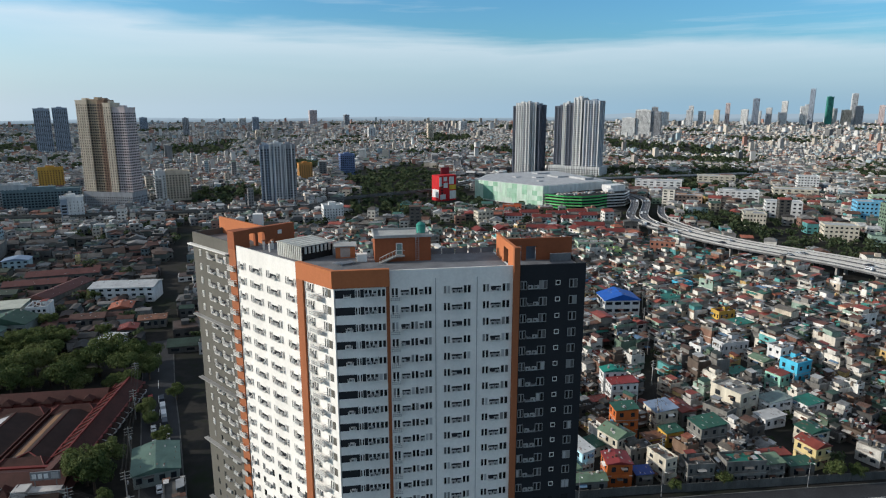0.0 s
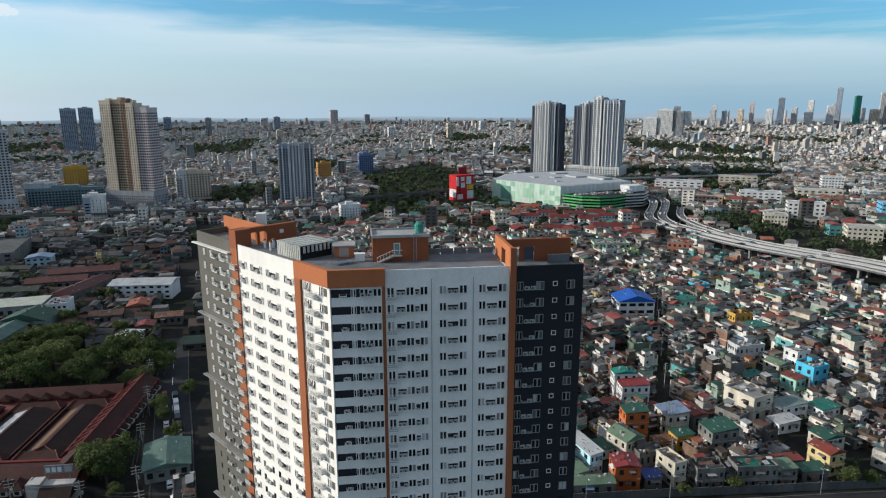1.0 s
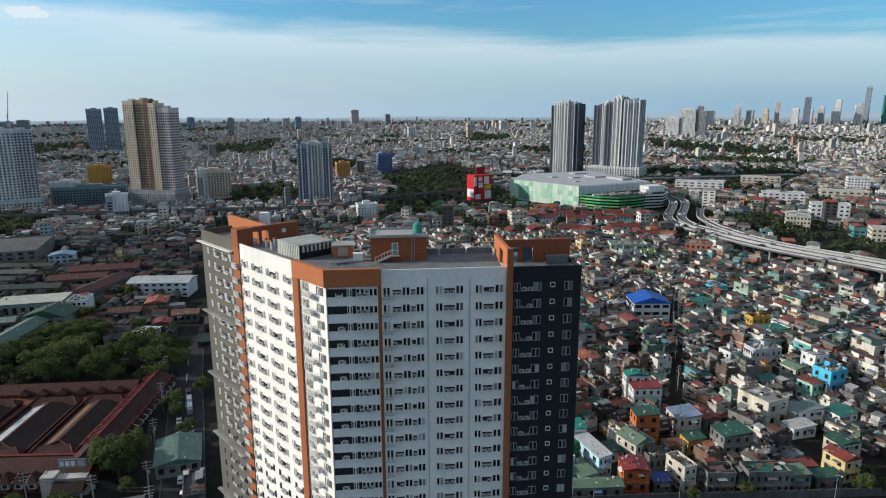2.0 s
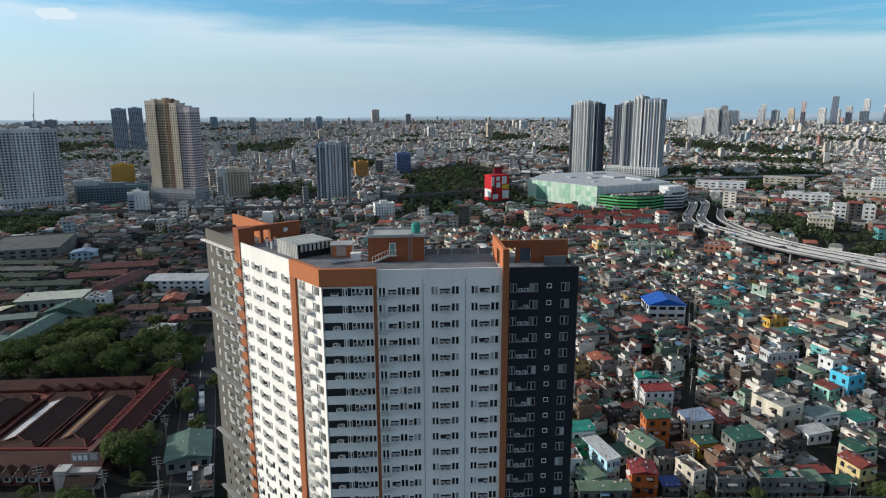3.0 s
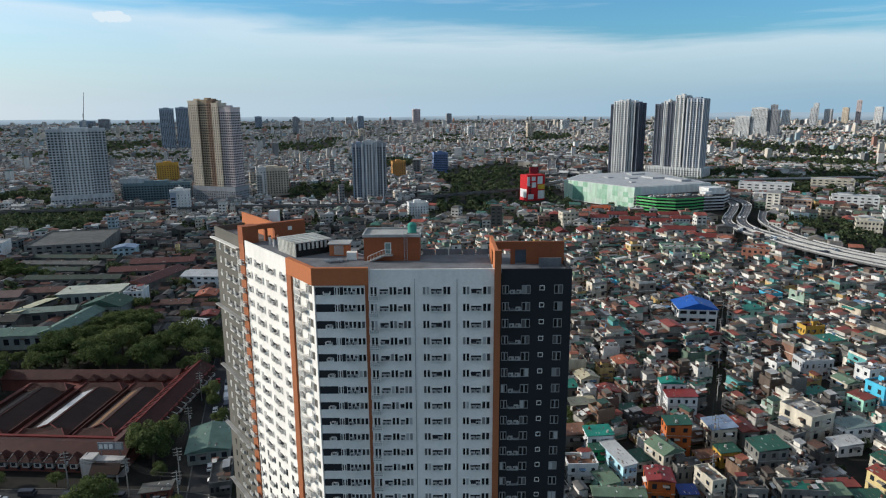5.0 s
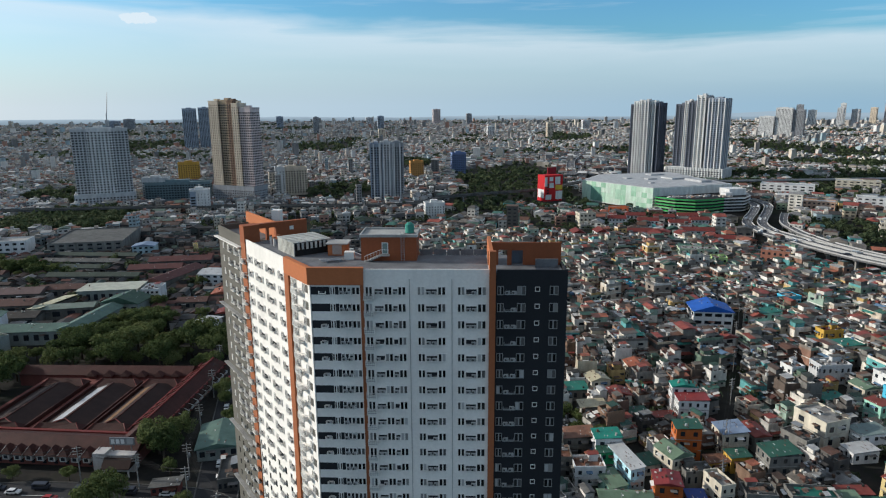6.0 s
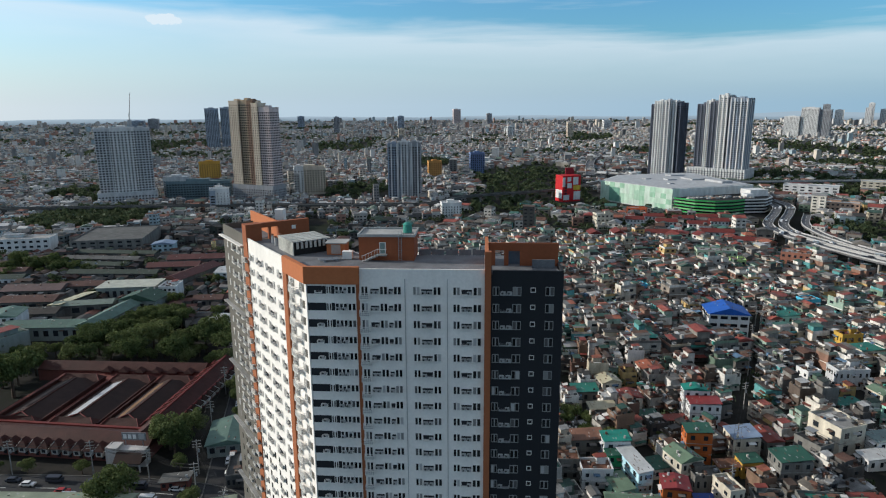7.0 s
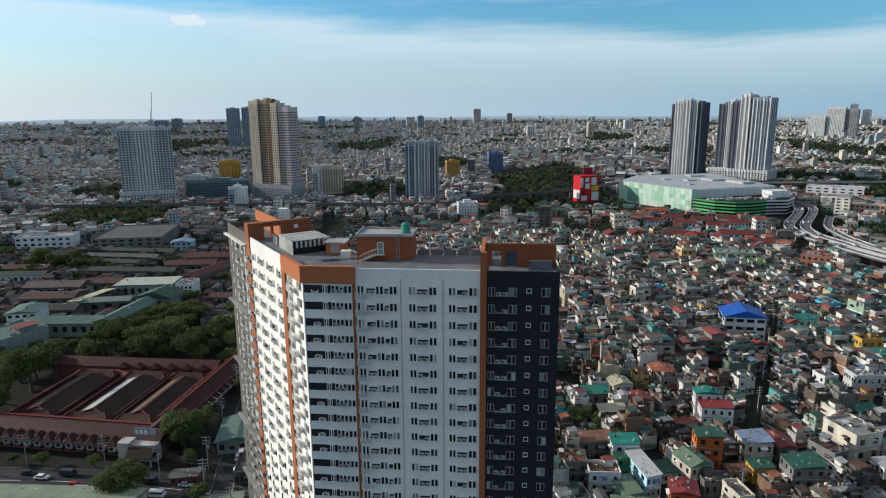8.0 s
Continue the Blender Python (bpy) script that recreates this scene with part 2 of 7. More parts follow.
M["concrete"] = surface("concrete", (0.32, 0.315, 0.30), stains=0.45, grain=0.2, scale=0.5)
M["concrete_dark"] = surface("concrete_dark", (0.11, 0.11, 0.105), stains=0.5, grain=0.2, scale=0.5)
M["viaduct"] = surface("viaduct", (0.40, 0.40, 0.39), stains=0.3, grain=0.1, scale=0.3)
M["viaduct_deck"] = surface("viaduct_deck", (0.12, 0.12, 0.125), stains=0.3, grain=0.2, scale=0.3)
M["wall_west"] = surface("wall_west", palette=[(0.15, 0.145, 0.135), (0.09, 0.088, 0.085), (0.24, 0.235, 0.22), (0.12, 0.105, 0.09), (0.07, 0.07, 0.07), (0.50, 0.49, 0.47), (0.10, 0.115, 0.105), (0.08, 0.076, 0.072), (0.16, 0.20, 0.21)], pick="island", stains=0.4, grain=0.2, scale=0.7)
M["asphalt"] = surface("asphalt", (0.034, 0.035, 0.038), stains=0.35, grain=0.25, scale=0.4)
M["lane_paint"] = surface("lane_paint", (0.6, 0.6, 0.58), stains=0.4, bump=0.0)
M["wood"] = surface("wood", (0.13, 0.10, 0.075), stains=0.3)
M["bark"] = surface("bark", (0.10, 0.075, 0.055), stains=0.3)
M["wire"] = surface("wire", (0.02, 0.02, 0.02), bump=0.0)
M["tyre"] = surface("tyre", (0.02, 0.02, 0.02), bump=0.0)
M["leaf"] = foliage("leaf", [(0.036, 0.054, 0.022), (0.068, 0.094, 0.034), (0.115, 0.140, 0.052), (0.17, 0.185, 0.080)])
# Greyed leaf tones, with distance haze put into the colour
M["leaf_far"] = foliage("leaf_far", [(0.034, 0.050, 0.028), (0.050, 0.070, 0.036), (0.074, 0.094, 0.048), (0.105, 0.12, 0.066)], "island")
WALLS = [(0.74, 0.71, 0.65), (0.174, 0.167, 0.152), (0.66, 0.64, 0.59), (0.131, 0.123, 0.116), (0.46, 0.4, 0.3), (0.217, 0.203, 0.181), (0.76, 0.74, 0.7), (0.094, 0.09, 0.084), (0.16, 0.123, 0.099), (0.33, 0.32, 0.29), (0.174, 0.246, 0.181), (0.261, 0.225, 0.189), (0.62, 0.58, 0.5), (0.203, 0.116, 0.087), (0.7, 0.67, 0.62), (0.29, 0.189, 0.131), (0.52, 0.36, 0.15), (0.116, 0.112, 0.107), (0.12, 0.34, 0.34), (0.5, 0.48, 0.44), (0.275, 0.16, 0.116), (0.3, 0.4, 0.33), (0.29, 0.275, 0.254), (0.7, 0.66, 0.58), (0.64, 0.62, 0.58), (0.58, 0.5, 0.4), (0.44, 0.42, 0.38)]
ROOFS = [(0.089, 0.083, 0.076), (0.237, 0.068, 0.051), (0.036, 0.074, 0.058), (0.149, 0.144, 0.136), (0.102, 0.054, 0.038), (0.045, 0.043, 0.04), (0.144, 0.079, 0.054), (0.213, 0.055, 0.044), (0.048, 0.084, 0.064), (0.212, 0.212, 0.209), (0.092, 0.065, 0.052), (0.051, 0.121, 0.097), (0.136, 0.122, 0.105), (0.108, 0.061, 0.043), (0.261, 0.09, 0.054), (0.381, 0.381, 0.375), (0.048, 0.056, 0.048), (0.12, 0.058, 0.046)]
ROOFS_LEFT = [(0.085, 0.042, 0.032), (0.05, 0.048, 0.045), (0.06, 0.030, 0.022), (0.034, 0.056, 0.043), (0.09, 0.085, 0.078), (0.05, 0.040, 0.034), (0.22, 0.21, 0.20), (0.075, 0.048, 0.036), (0.03, 0.028, 0.026), (0.12, 0.05, 0.038)]
# Far walls and roofs run paler and greyer: haze put into their colour
FAR_WALLS_HAZED = [(0.416, 0.4, 0.376), (0.272, 0.268, 0.264), (0.592, 0.576, 0.544), (0.448, 0.4, 0.336), (0.224, 0.224, 0.224), (0.64, 0.632, 0.608), (0.336, 0.304, 0.272), (0.496, 0.472, 0.44), (0.56, 0.496, 0.416), (0.16, 0.16, 0.16), (0.368, 0.208, 0.16), (0.32, 0.4, 0.432)]
FAR_ROOFS_HAZED = [(0.20, 0.195, 0.19), (0.17, 0.085, 0.065), (0.30, 0.30, 0.295), (0.13, 0.13, 0.13), (0.44, 0.44, 0.43), (0.12, 0.16, 0.13), (0.22, 0.11, 0.08), (0.16, 0.16, 0.16), (0.55, 0.54, 0.52)]
M["house_wall"] = surface("house_wall", palette=[tuple(c * (0.7 if max(q) < 0.3 else 0.95) for c in q) for q in WALLS], stains=0.5, grain=0.2, scale=0.9, patches=0.12)
M["house_roof"] = surface("house_roof", palette=ROOFS, stains=0.55, grain=0.3, scale=0.9, rough=0.6, ribs=5.0, bump=0.25, patches=0.35)
CLUTTER = [(0.75, 0.74, 0.71), (0.05, 0.05, 0.05), (0.14, 0.07, 0.05), (0.60, 0.58, 0.54), (0.12, 0.20, 0.30), (0.16, 0.15, 0.14), (0.08, 0.30, 0.24), (0.42, 0.40, 0.37), (0.03, 0.03, 0.03), (0.16, 0.05, 0.04), (0.24, 0.20, 0.16), (0.66, 0.60, 0.50), (0.12, 0.08, 0.06), (0.35, 0.36, 0.37)]
M["clutter"] = surface("clutter", palette=CLUTTER, pick="island", stains=0.4, grain=0.2, scale=1.2, bump=0.0)
M["wall_isl"] = surface("wall_isl", palette=WALLS, pick="island", stains=0.5, grain=0.2, scale=0.9)
M["roof_isl"] = surface("roof_isl", palette=[tuple(c * 1.3 for c in q) for q in ROOFS], pick="island", stains=0.5, grain=0.25, scale=0.9, rough=0.6)
M["roof_left"] = surface("roof_left", palette=ROOFS_LEFT, pick="island", stains=0.5, grain=0.25, scale=0.6, rough=0.6)
M["far_wall"] = surface("far_wall", palette=FAR_WALLS_HAZED, pick="island", stains=0.3, grain=0.15, scale=0.3, bump=0.0)
M["far_roof"] = surface("far_roof", palette=FAR_ROOFS_HAZED, pick="island", stains=0.3, grain=0.15, scale=0.3, bump=0.0)


def paint(name, c, **kw):
    if name not in M:
        M[name] = surface(name, c, **{**dict(stains=0.3, grain=0.12, scale=0.7, bump=0.08), **kw})
    return M[name]


# ---- mesh helpers ----
class Soup:
    """Gathers boxes, prisms and sheets, and links them as one mesh."""

    def __init__(self):
        self.v, self.f = [], []

    def poly(self, pts):
        k = len(self.v)
        self.v += [tuple(p) for p in pts]
        self.f.append(tuple(range(k, k + len(pts))))
        return self

    def prism(self, foot, z0, z1, bottom=True):
        """A footprint (counter-clockwise from above) raised from z0 to z1."""
        k, n = len(self.v), len(foot)
        self.v += [(x, y, z0) for x, y in foot] + [(x, y, z1) for x, y in foot]
        self.f += [(k + i, k + (i + 1) % n, k + n + (i + 1) % n, k + n + i) for i in range(n)]
        self.f.append(tuple(k + n + i for i in range(n)))
        if bottom:
            self.f.append(tuple(k + n - 1 - i for i in range(n)))
        return self

    def box(self, x0, x1, y0, y1, z0, z1, bottom=True):
        return self.prism([(x0, y0), (x1, y0), (x1, y1), (x0, y1)], z0, z1, bottom)

    def rbox(self, cx, cy, w, d, z0, z1, rot, bottom=False):
        return self.prism(rect(cx, cy, w, d, rot), z0, z1, bottom)

    def gable(self, cx, cy, w, d, z0, rise, rot, thick=0.2, hip=0.0):
        """A pitched roof with its ridge along the longer side d, thickness and hipped ends."""
        c, s = math.cos(rot), math.sin(rot)
        k = len(self.v)
        for dz in (0.0, thick):
            for x, y, z in ((-w / 2, -d / 2, 0), (w / 2, -d / 2, 0), (w / 2, d / 2, 0), (-w / 2, d / 2, 0), (0, -d / 2 + hip, rise), (0, d / 2 - hip, rise)):
                self.v.append((cx + c * x - s * y, cy + s * x + c * y, z0 + z + dz))
        t = k + 6
        self.f += [(t, t + 1, t + 4), (t + 1, t + 2, t + 5, t + 4), (t + 2, t + 3, t + 5), (t + 3, t, t + 4, t + 5)]
        self.f += [(k, k + 1, t + 1, t), (k + 1, k + 2, t + 2, t + 1), (k + 2, k + 3, t + 3, t + 2), (k + 3, k, t, t + 3)]
        self.f += [(k + 3, k + 2, k + 1, k)]
        return self

    def shed(self, cx, cy, w, d, z0, rise, rot, thick=0.15):
        """A sloping sheet, higher on its +x side."""
        c, s = math.cos(rot), math.sin(rot)
        k = len(self.v)
        for dz in (0.0, thick):
            for x, y, z in ((-w / 2, -d / 2, 0), (w / 2, -d / 2, rise), (w / 2, d / 2, rise), (-w / 2, d / 2, 0)):
                self.v.append((cx + c * x - s * y, cy + s * x + c * y, z0 + z + dz))
        t = k + 4
        self.f += [(t, t + 1, t + 2, t + 3), (k + 3, k + 2, k + 1, k)]
        self.f += [(k + i, k + (i + 1) % 4, t + (i + 1) % 4, t + i) for i in range(4)]
        return self

    def tube(self, a, b, r0, r1=None, n=6):
        a, b = Vector(a), Vector(b)
        r1 = r0 if r1 is None else r1
        w = (b - a).normalized()
        u = w.cross(Vector((0, 0, 1)) if abs(w.z) < 0.9 else Vector((1, 0, 0))).normalized()
        v = w.cross(u)
        k = len(self.v)
        for p, r in ((a, r0), (b, r1)):
            for i in range(n):
                q = 2 * math.pi * i / n
                self.v.append(tuple(p + r * (math.cos(q) * u + math.sin(q) * v)))
        self.f += [(k + i, k + (i + 1) % n, k + n + (i + 1) % n, k + n + i) for i in range(n)]
        self.f += [tuple(k + n - 1 - i for i in range(n)), tuple(k + n + i for i in range(n))]
        return self

    def mesh(self, name, mat):
        me = bpy.data.meshes.new(name)
        me.from_pydata(self.v, [], self.f)
        me.materials.append(mat)
        me.update()
        return me


def rect(cx, cy, w, d, rot):
    c, s = math.cos(rot), math.sin(rot)
    return [(cx + c * x - s * y, cy + s * x + c * y) for x, y in ((-w / 2, -d / 2), (w / 2, -d / 2), (w / 2, d / 2), (-w / 2, d / 2))]


def part(name, soup, mat, parent=None, label=""):
    """Links what was gathered as one mesh, a part of its thing."""
    ob = new(name, soup.mesh(name, mat) if isinstance(soup, Soup) else soup)
    if parent:
        ob.parent = parent
    return tagged(ob, label)


def thing(name, x, y, z, rot, label, category, group=""):
    """An empty at a thing's base, which holds its parts."""
    ob = new(name)
    ob.empty_display_size = 0.5
    ob.matrix_world = Matrix.Translation((x, y, z)) @ Matrix.Rotation(rot, 4, "Z")
    return tagged(ob, label, category, group)


class Wall:
    """A wall's own frame: a runs along it, n outwards, z up. Boxes given in it are gathered into a soup."""

    def __init__(self, origin, along, out_):
        self.o, self.a, self.n = Vector(origin), Vector(along).normalized(), Vector(out_).normalized()

    def xy(self, s, q):
        p = self.o + self.a * s + self.n * q
        return (p.x, p.y)

    def box(self, soup, s0, s1, q0, q1, z0, z1):
        foot = [self.xy(s0, q1), self.xy(s1, q1), self.xy(s1, q0), self.xy(s0, q0)]
        area = sum(foot[i][0] * foot[(i + 1) % 4][1] - foot[(i + 1) % 4][0] * foot[i][1] for i in range(4))
        soup.prism(foot if area > 0 else foot[::-1], z0, z1)
        return soup

    def at(self, s, q, z):
        """The pose of a piece whose own x runs along the wall and whose -y points outwards."""
        p = self.o + self.a * s + self.n * q
        m = Matrix(((self.a.x, -self.n.x, 0, p.x), (self.a.y, -self.n.y, 0, p.y), (0, 0, 1, z), (0, 0, 0, 1)))
        return m
# ---- the ground and the distance ----
def ground_material():
    m = bpy.data.materials.new("ground")
    m.use_nodes = True
    n, l = m.node_tree.nodes, m.node_tree.links
    b = n["Principled BSDF"]
    b.inputs["Roughness"].default_value = 0.95
    b.inputs["Specular IOR Level"].default_value = 0.08
    geo = n.new("ShaderNodeNewGeometry")
    a, c = n.new("ShaderNodeTexNoise"), n.new("ShaderNodeTexNoise")
    a.inputs["Scale"].default_value, a.inputs["Detail"].default_value = 0.012, 8
    c.inputs["Scale"].default_value, c.inputs["Detail"].default_value = 0.25, 6
    l.new(geo.outputs["Position"], a.inputs["Vector"])
    l.new(geo.outputs["Position"], c.inputs["Vector"])
    r = n.new("ShaderNodeValToRGB")
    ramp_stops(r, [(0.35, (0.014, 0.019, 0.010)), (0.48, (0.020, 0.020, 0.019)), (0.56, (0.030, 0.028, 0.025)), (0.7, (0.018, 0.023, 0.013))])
    mx = n.new("ShaderNodeMath")
    mx.operation = "MULTIPLY_ADD"
    mx.inputs[1].default_value = 0.35
    sub = n.new("ShaderNodeMath")
    sub.operation = "SUBTRACT"
    sub.inputs[1].default_value = 0.17
    l.new(a.outputs["Fac"], sub.inputs[0])
    l.new(c.outputs["Fac"], mx.inputs[0])
    l.new(sub.outputs[0], mx.inputs[2])
    l.new(mx.outputs[0], r.inputs["Fac"])
    l.new(r.outputs["Color"], b.inputs["Base Color"])
    return m


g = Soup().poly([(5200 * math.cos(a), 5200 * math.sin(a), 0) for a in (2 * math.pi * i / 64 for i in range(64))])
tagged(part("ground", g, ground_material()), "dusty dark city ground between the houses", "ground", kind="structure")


# Glowing backdrop colours: horizon haze is painted in, paler with height
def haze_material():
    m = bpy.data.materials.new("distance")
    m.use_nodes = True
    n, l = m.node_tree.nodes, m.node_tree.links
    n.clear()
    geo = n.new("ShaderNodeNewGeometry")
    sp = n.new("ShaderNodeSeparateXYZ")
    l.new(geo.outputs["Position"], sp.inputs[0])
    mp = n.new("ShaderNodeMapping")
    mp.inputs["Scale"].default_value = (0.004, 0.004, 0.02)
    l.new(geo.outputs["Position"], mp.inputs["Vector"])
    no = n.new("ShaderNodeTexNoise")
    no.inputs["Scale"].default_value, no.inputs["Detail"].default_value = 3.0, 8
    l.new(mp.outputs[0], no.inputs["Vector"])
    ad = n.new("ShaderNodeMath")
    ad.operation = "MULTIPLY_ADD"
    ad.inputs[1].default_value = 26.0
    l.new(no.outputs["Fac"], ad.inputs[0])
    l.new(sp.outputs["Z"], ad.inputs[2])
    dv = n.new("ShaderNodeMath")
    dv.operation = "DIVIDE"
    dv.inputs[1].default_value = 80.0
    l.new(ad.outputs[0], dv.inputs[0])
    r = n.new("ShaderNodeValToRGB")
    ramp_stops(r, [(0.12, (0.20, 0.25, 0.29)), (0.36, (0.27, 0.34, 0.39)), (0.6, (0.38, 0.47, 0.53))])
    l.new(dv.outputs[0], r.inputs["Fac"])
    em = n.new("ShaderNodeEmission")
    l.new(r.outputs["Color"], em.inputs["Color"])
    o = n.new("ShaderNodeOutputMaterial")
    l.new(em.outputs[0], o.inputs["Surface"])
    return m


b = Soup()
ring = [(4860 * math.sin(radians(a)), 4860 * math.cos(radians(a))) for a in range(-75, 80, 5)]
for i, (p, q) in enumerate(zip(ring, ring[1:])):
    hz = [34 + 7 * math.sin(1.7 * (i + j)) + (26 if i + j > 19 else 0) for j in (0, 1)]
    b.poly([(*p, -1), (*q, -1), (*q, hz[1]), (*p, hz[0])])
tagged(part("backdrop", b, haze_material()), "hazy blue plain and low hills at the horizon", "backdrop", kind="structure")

# ---- the tower in front: two wings that meet at a corner ----
TOP, PITCH, ROW = 88.3, 2.69, 85.75      # roof deck, storey height, middle of the top row of windows
SHOWN, STOREYS = 14, 31
CORNER = (-1.3, 93.3, 0)
FRONT = Wall((0, 93.3, 0), (1, 0, 0), (0, -1, 0))
SIDE = Wall(CORNER, (0.608, -0.794, 0), (-0.794, -0.608, 0))      # s runs negative away from the corner
tower = thing("apartment_tower", 12, 100, 0, 0, "white apartment tower with dark grey end bays and orange fins", "tower")
tower.matrix_world = Matrix.Identity(4)

w = Soup()
FRONT.box(w, -1.0, 26.4, -13.3, 0, 0, TOP)
FRONT.box(w, 7.0, 26.2, -0.25, 0, TOP, 89.12)
part("wall", w, M["tower_white"], tower, "white painted front wall with a low parapet")
w = Soup()
SIDE.box(w, -28.2, 0.0, -13.0, -0.004, 0, TOP - 0.006)
SIDE.box(w, -28.2, -9.0, -0.25, -0.004, TOP - 0.006, 89.1)
part("wall", w, M["tower_white"], tower, "sunlit white side wall with a parapet")
w = Soup()
FRONT.box(w, 26.4, 37.8, -13.3, 0.04, 0, TOP - 0.01)
FRONT.box(w, 27.2, 37.8, -0.3, 0.04, TOP - 0.01, 89.05)
FRONT.box(w, 37.5, 37.8, -13.3, -0.3, TOP - 0.01, 88.9)
part("wall", w, M["tower_dark"], tower, "charcoal painted end bay")
w = Soup()
SIDE.box(w, -44.2, -28.2, -13.0, 0.03, 0, TOP - 0.012)
SIDE.box(w, -44.2, -30.3, -0.25, 0.03, TOP - 0.012, 89.5)
SIDE.box(w, -44.2, -43.95, -13.0, -0.25, TOP - 0.012, 89.5)
part("wall", w, M["tower_grey"], tower, "dark grey side bay with a parapet")
w = Soup()
w.prism([(7.0, 93.6), (26.0, 93.6), (26.0, 106.3), (-0.4, 106.3), (3.0, 96.0)], TOP, TOP + 0.03)
FRONT.box(w, 27.2, 37.4, -13.0, -0.3, TOP - 0.01, TOP + 0.03)
part("roof_deck", w, M["deck"], tower, "grey waterproofed roof deck")
w = Soup()
SIDE.box(w, -28.0, -0.5, -12.6, -0.3, TOP - 0.006, TOP + 0.05)
SIDE.box(w, -43.9, -30.4, -12.8, -0.3, TOP - 0.012, TOP + 0.05)
part("roof_deck", w, M["deck"], tower)
# the back parapet in panels between short posts
for i in range(5):
    w = Soup()
    FRONT.box(w, 14.8 + i * 2.3, 16.9 + i * 2.3, -13.3, -13.15, TOP, 89.25)
    part("parapet_panel", w, M["deck"], tower)

w = Soup()
FRONT.box(w, -1.55, 6.98, -0.4, 0.38, 86.72, 89.42)
part("orange_band", w, M["tower_orange"], tower, "orange painted crown over the corner")
w = Soup()
SIDE.box(w, -9.1, 0.18, -0.4, 0.384, 86.716, 89.416)
part("orange_band", w, M["tower_orange"], tower)
w = Soup()
SIDE.box(w, -9.1, -7.4, -0.2, 0.36, 0, 86.716)
part("fin", w, M["tower_fin"], tower, "orange vertical fin")
w = Soup()
FRONT.box(w, 26.05, 27.0, -0.3, 0.55, 0, 92.0)
part("fin", w, M["tower_fin"], tower, "tall orange vertical fin")
w = Soup()
FRONT.box(w, 6.45, 6.97, -0.1, 0.1, 0, 86.7)
part("fin", w, M["tower_fin"], tower)
w = Soup()
SIDE.box(w, -30.3, -27.95, -0.5, 0.18, 0, 88.4)
part("fin", w, M["tower_fin"], tower)

# orange walls on the roof of the side wing, with an archway
w = Soup()
SIDE.box(w, -30.3, -27.95, -2.8, 0.22, 88.3, 91.6)
SIDE.box(w, -29.4, -28.4, -4.4, -2.8, 90.7, 91.6)
SIDE.box(w, -29.4, -28.4, -4.8, -4.4, 88.3, 91.6)
SIDE.box(w, -29.4, -28.4, -6.2, -4.8, 90.7, 91.596)
SIDE.box(w, -29.4, -28.4, -12.5, -6.2, 88.3, 91.6)
part("roof_wall", w, M["tower_orange_shade"], tower, "orange wall with a doorway on the roof, coloured for shade")
w = Soup()
SIDE.box(w, -45.2, -29.4, -6.6, -6.2, 88.3, 91.58)
part("roof_wall", w, M["tower_orange"], tower)
w = Soup()
SIDE.box(w, -28.39, -28.3, -9.7, -8.9, 89.9, 90.6)
part("vent", w, M["trim_white"], tower, "small white wall vent")
# orange walls on the roof over the dark bay
w = Soup()
FRONT.box(w, 26.06, 26.6, -3.2, -0.3, 88.3, 92.0)
FRONT.box(w, 26.06, 26.6, -6.0, -3.2, 90.9, 91.996)
FRONT.box(w, 26.06, 26.6, -11.0, -6.0, 88.3, 91.99)
part("roof_wall", w, M["tower_orange"], tower)
w = Soup()
FRONT.box(w, 26.6, 27.7, -6.4, -6.0, 88.3, 92.0)
FRONT.box(w, 27.7, 29.1, -6.4, -6.0, 90.8, 91.996)
FRONT.box(w, 29.1, 29.8, -6.4, -6.0, 88.3, 92.0)
FRONT.box(w, 29.8, 31.6, -6.4, -6.0, 90.7, 91.996)
FRONT.box(w, 31.6, 37.6, -6.4, -6.0, 88.3, 92.0)
part("roof_wall", w, M["tower_orange_shade"], tower, "orange wall with two doorways on the roof, coloured for shade")
w = Soup()
FRONT.box(w, 33.4, 36.9, -4.6, -4.3, 88.3, 89.7)
part("low_wall", w, M["deck"], tower)
w = Soup()
FRONT.box(w, 29.7, 31.7, -7.6, -7.2, 88.3, 91.0)
part("tank_panel", w, paint("slate_blue", (0.13, 0.17, 0.22)), tower, "blue-grey tank behind the doorway")

# stair core with door, steps, ladder and a green water tank
w = Soup()
w.box(5.4, 14.5, 102.0, 108.0, 88.3, 92.3)
part("stair_core", w, M["tower_orange_shade"], tower, "orange stair core on the roof, coloured for shade")
w = Soup()
w.box(5.2, 14.7, 101.8, 108.2, 92.3, 92.45)
w.box(5.2, 14.7, 101.8, 102.0, 92.45, 92.75).box(5.2, 5.4, 102.0, 108.2, 92.45, 92.75).box(5.4, 14.7, 108.0, 108.2, 92.45, 92.75).box(14.5, 14.7, 102.0, 108.0, 92.45, 92.75)
part("roof_slab", w, paint("roof_pale", (0.38, 0.38, 0.365)), tower, "pale flat slab with an upstand")
w = Soup()
w.box(8.8, 9.85, 101.93, 102.05, 89.5, 91.4)
door = part("door", w, M["trim_white"], tower, "pale steel door")
w = Soup()
w.box(8.93, 9.72, 101.9, 101.94, 89.6, 91.28)
part("door_leaf", w, paint("door_green", (0.2, 0.27, 0.25)), door)
w = Soup()
w.box(8.6, 10.1, 101.0, 102.0, 89.3, 89.48)
for i in range(7):
    part("step", Soup().box(8.6 - 0.36 * (i + 1), 8.6 - 0.36 * i, 101.0, 102.0, 89.3 - 0.16 * (i + 1), 89.42 - 0.16 * i), M["concrete"], tower)
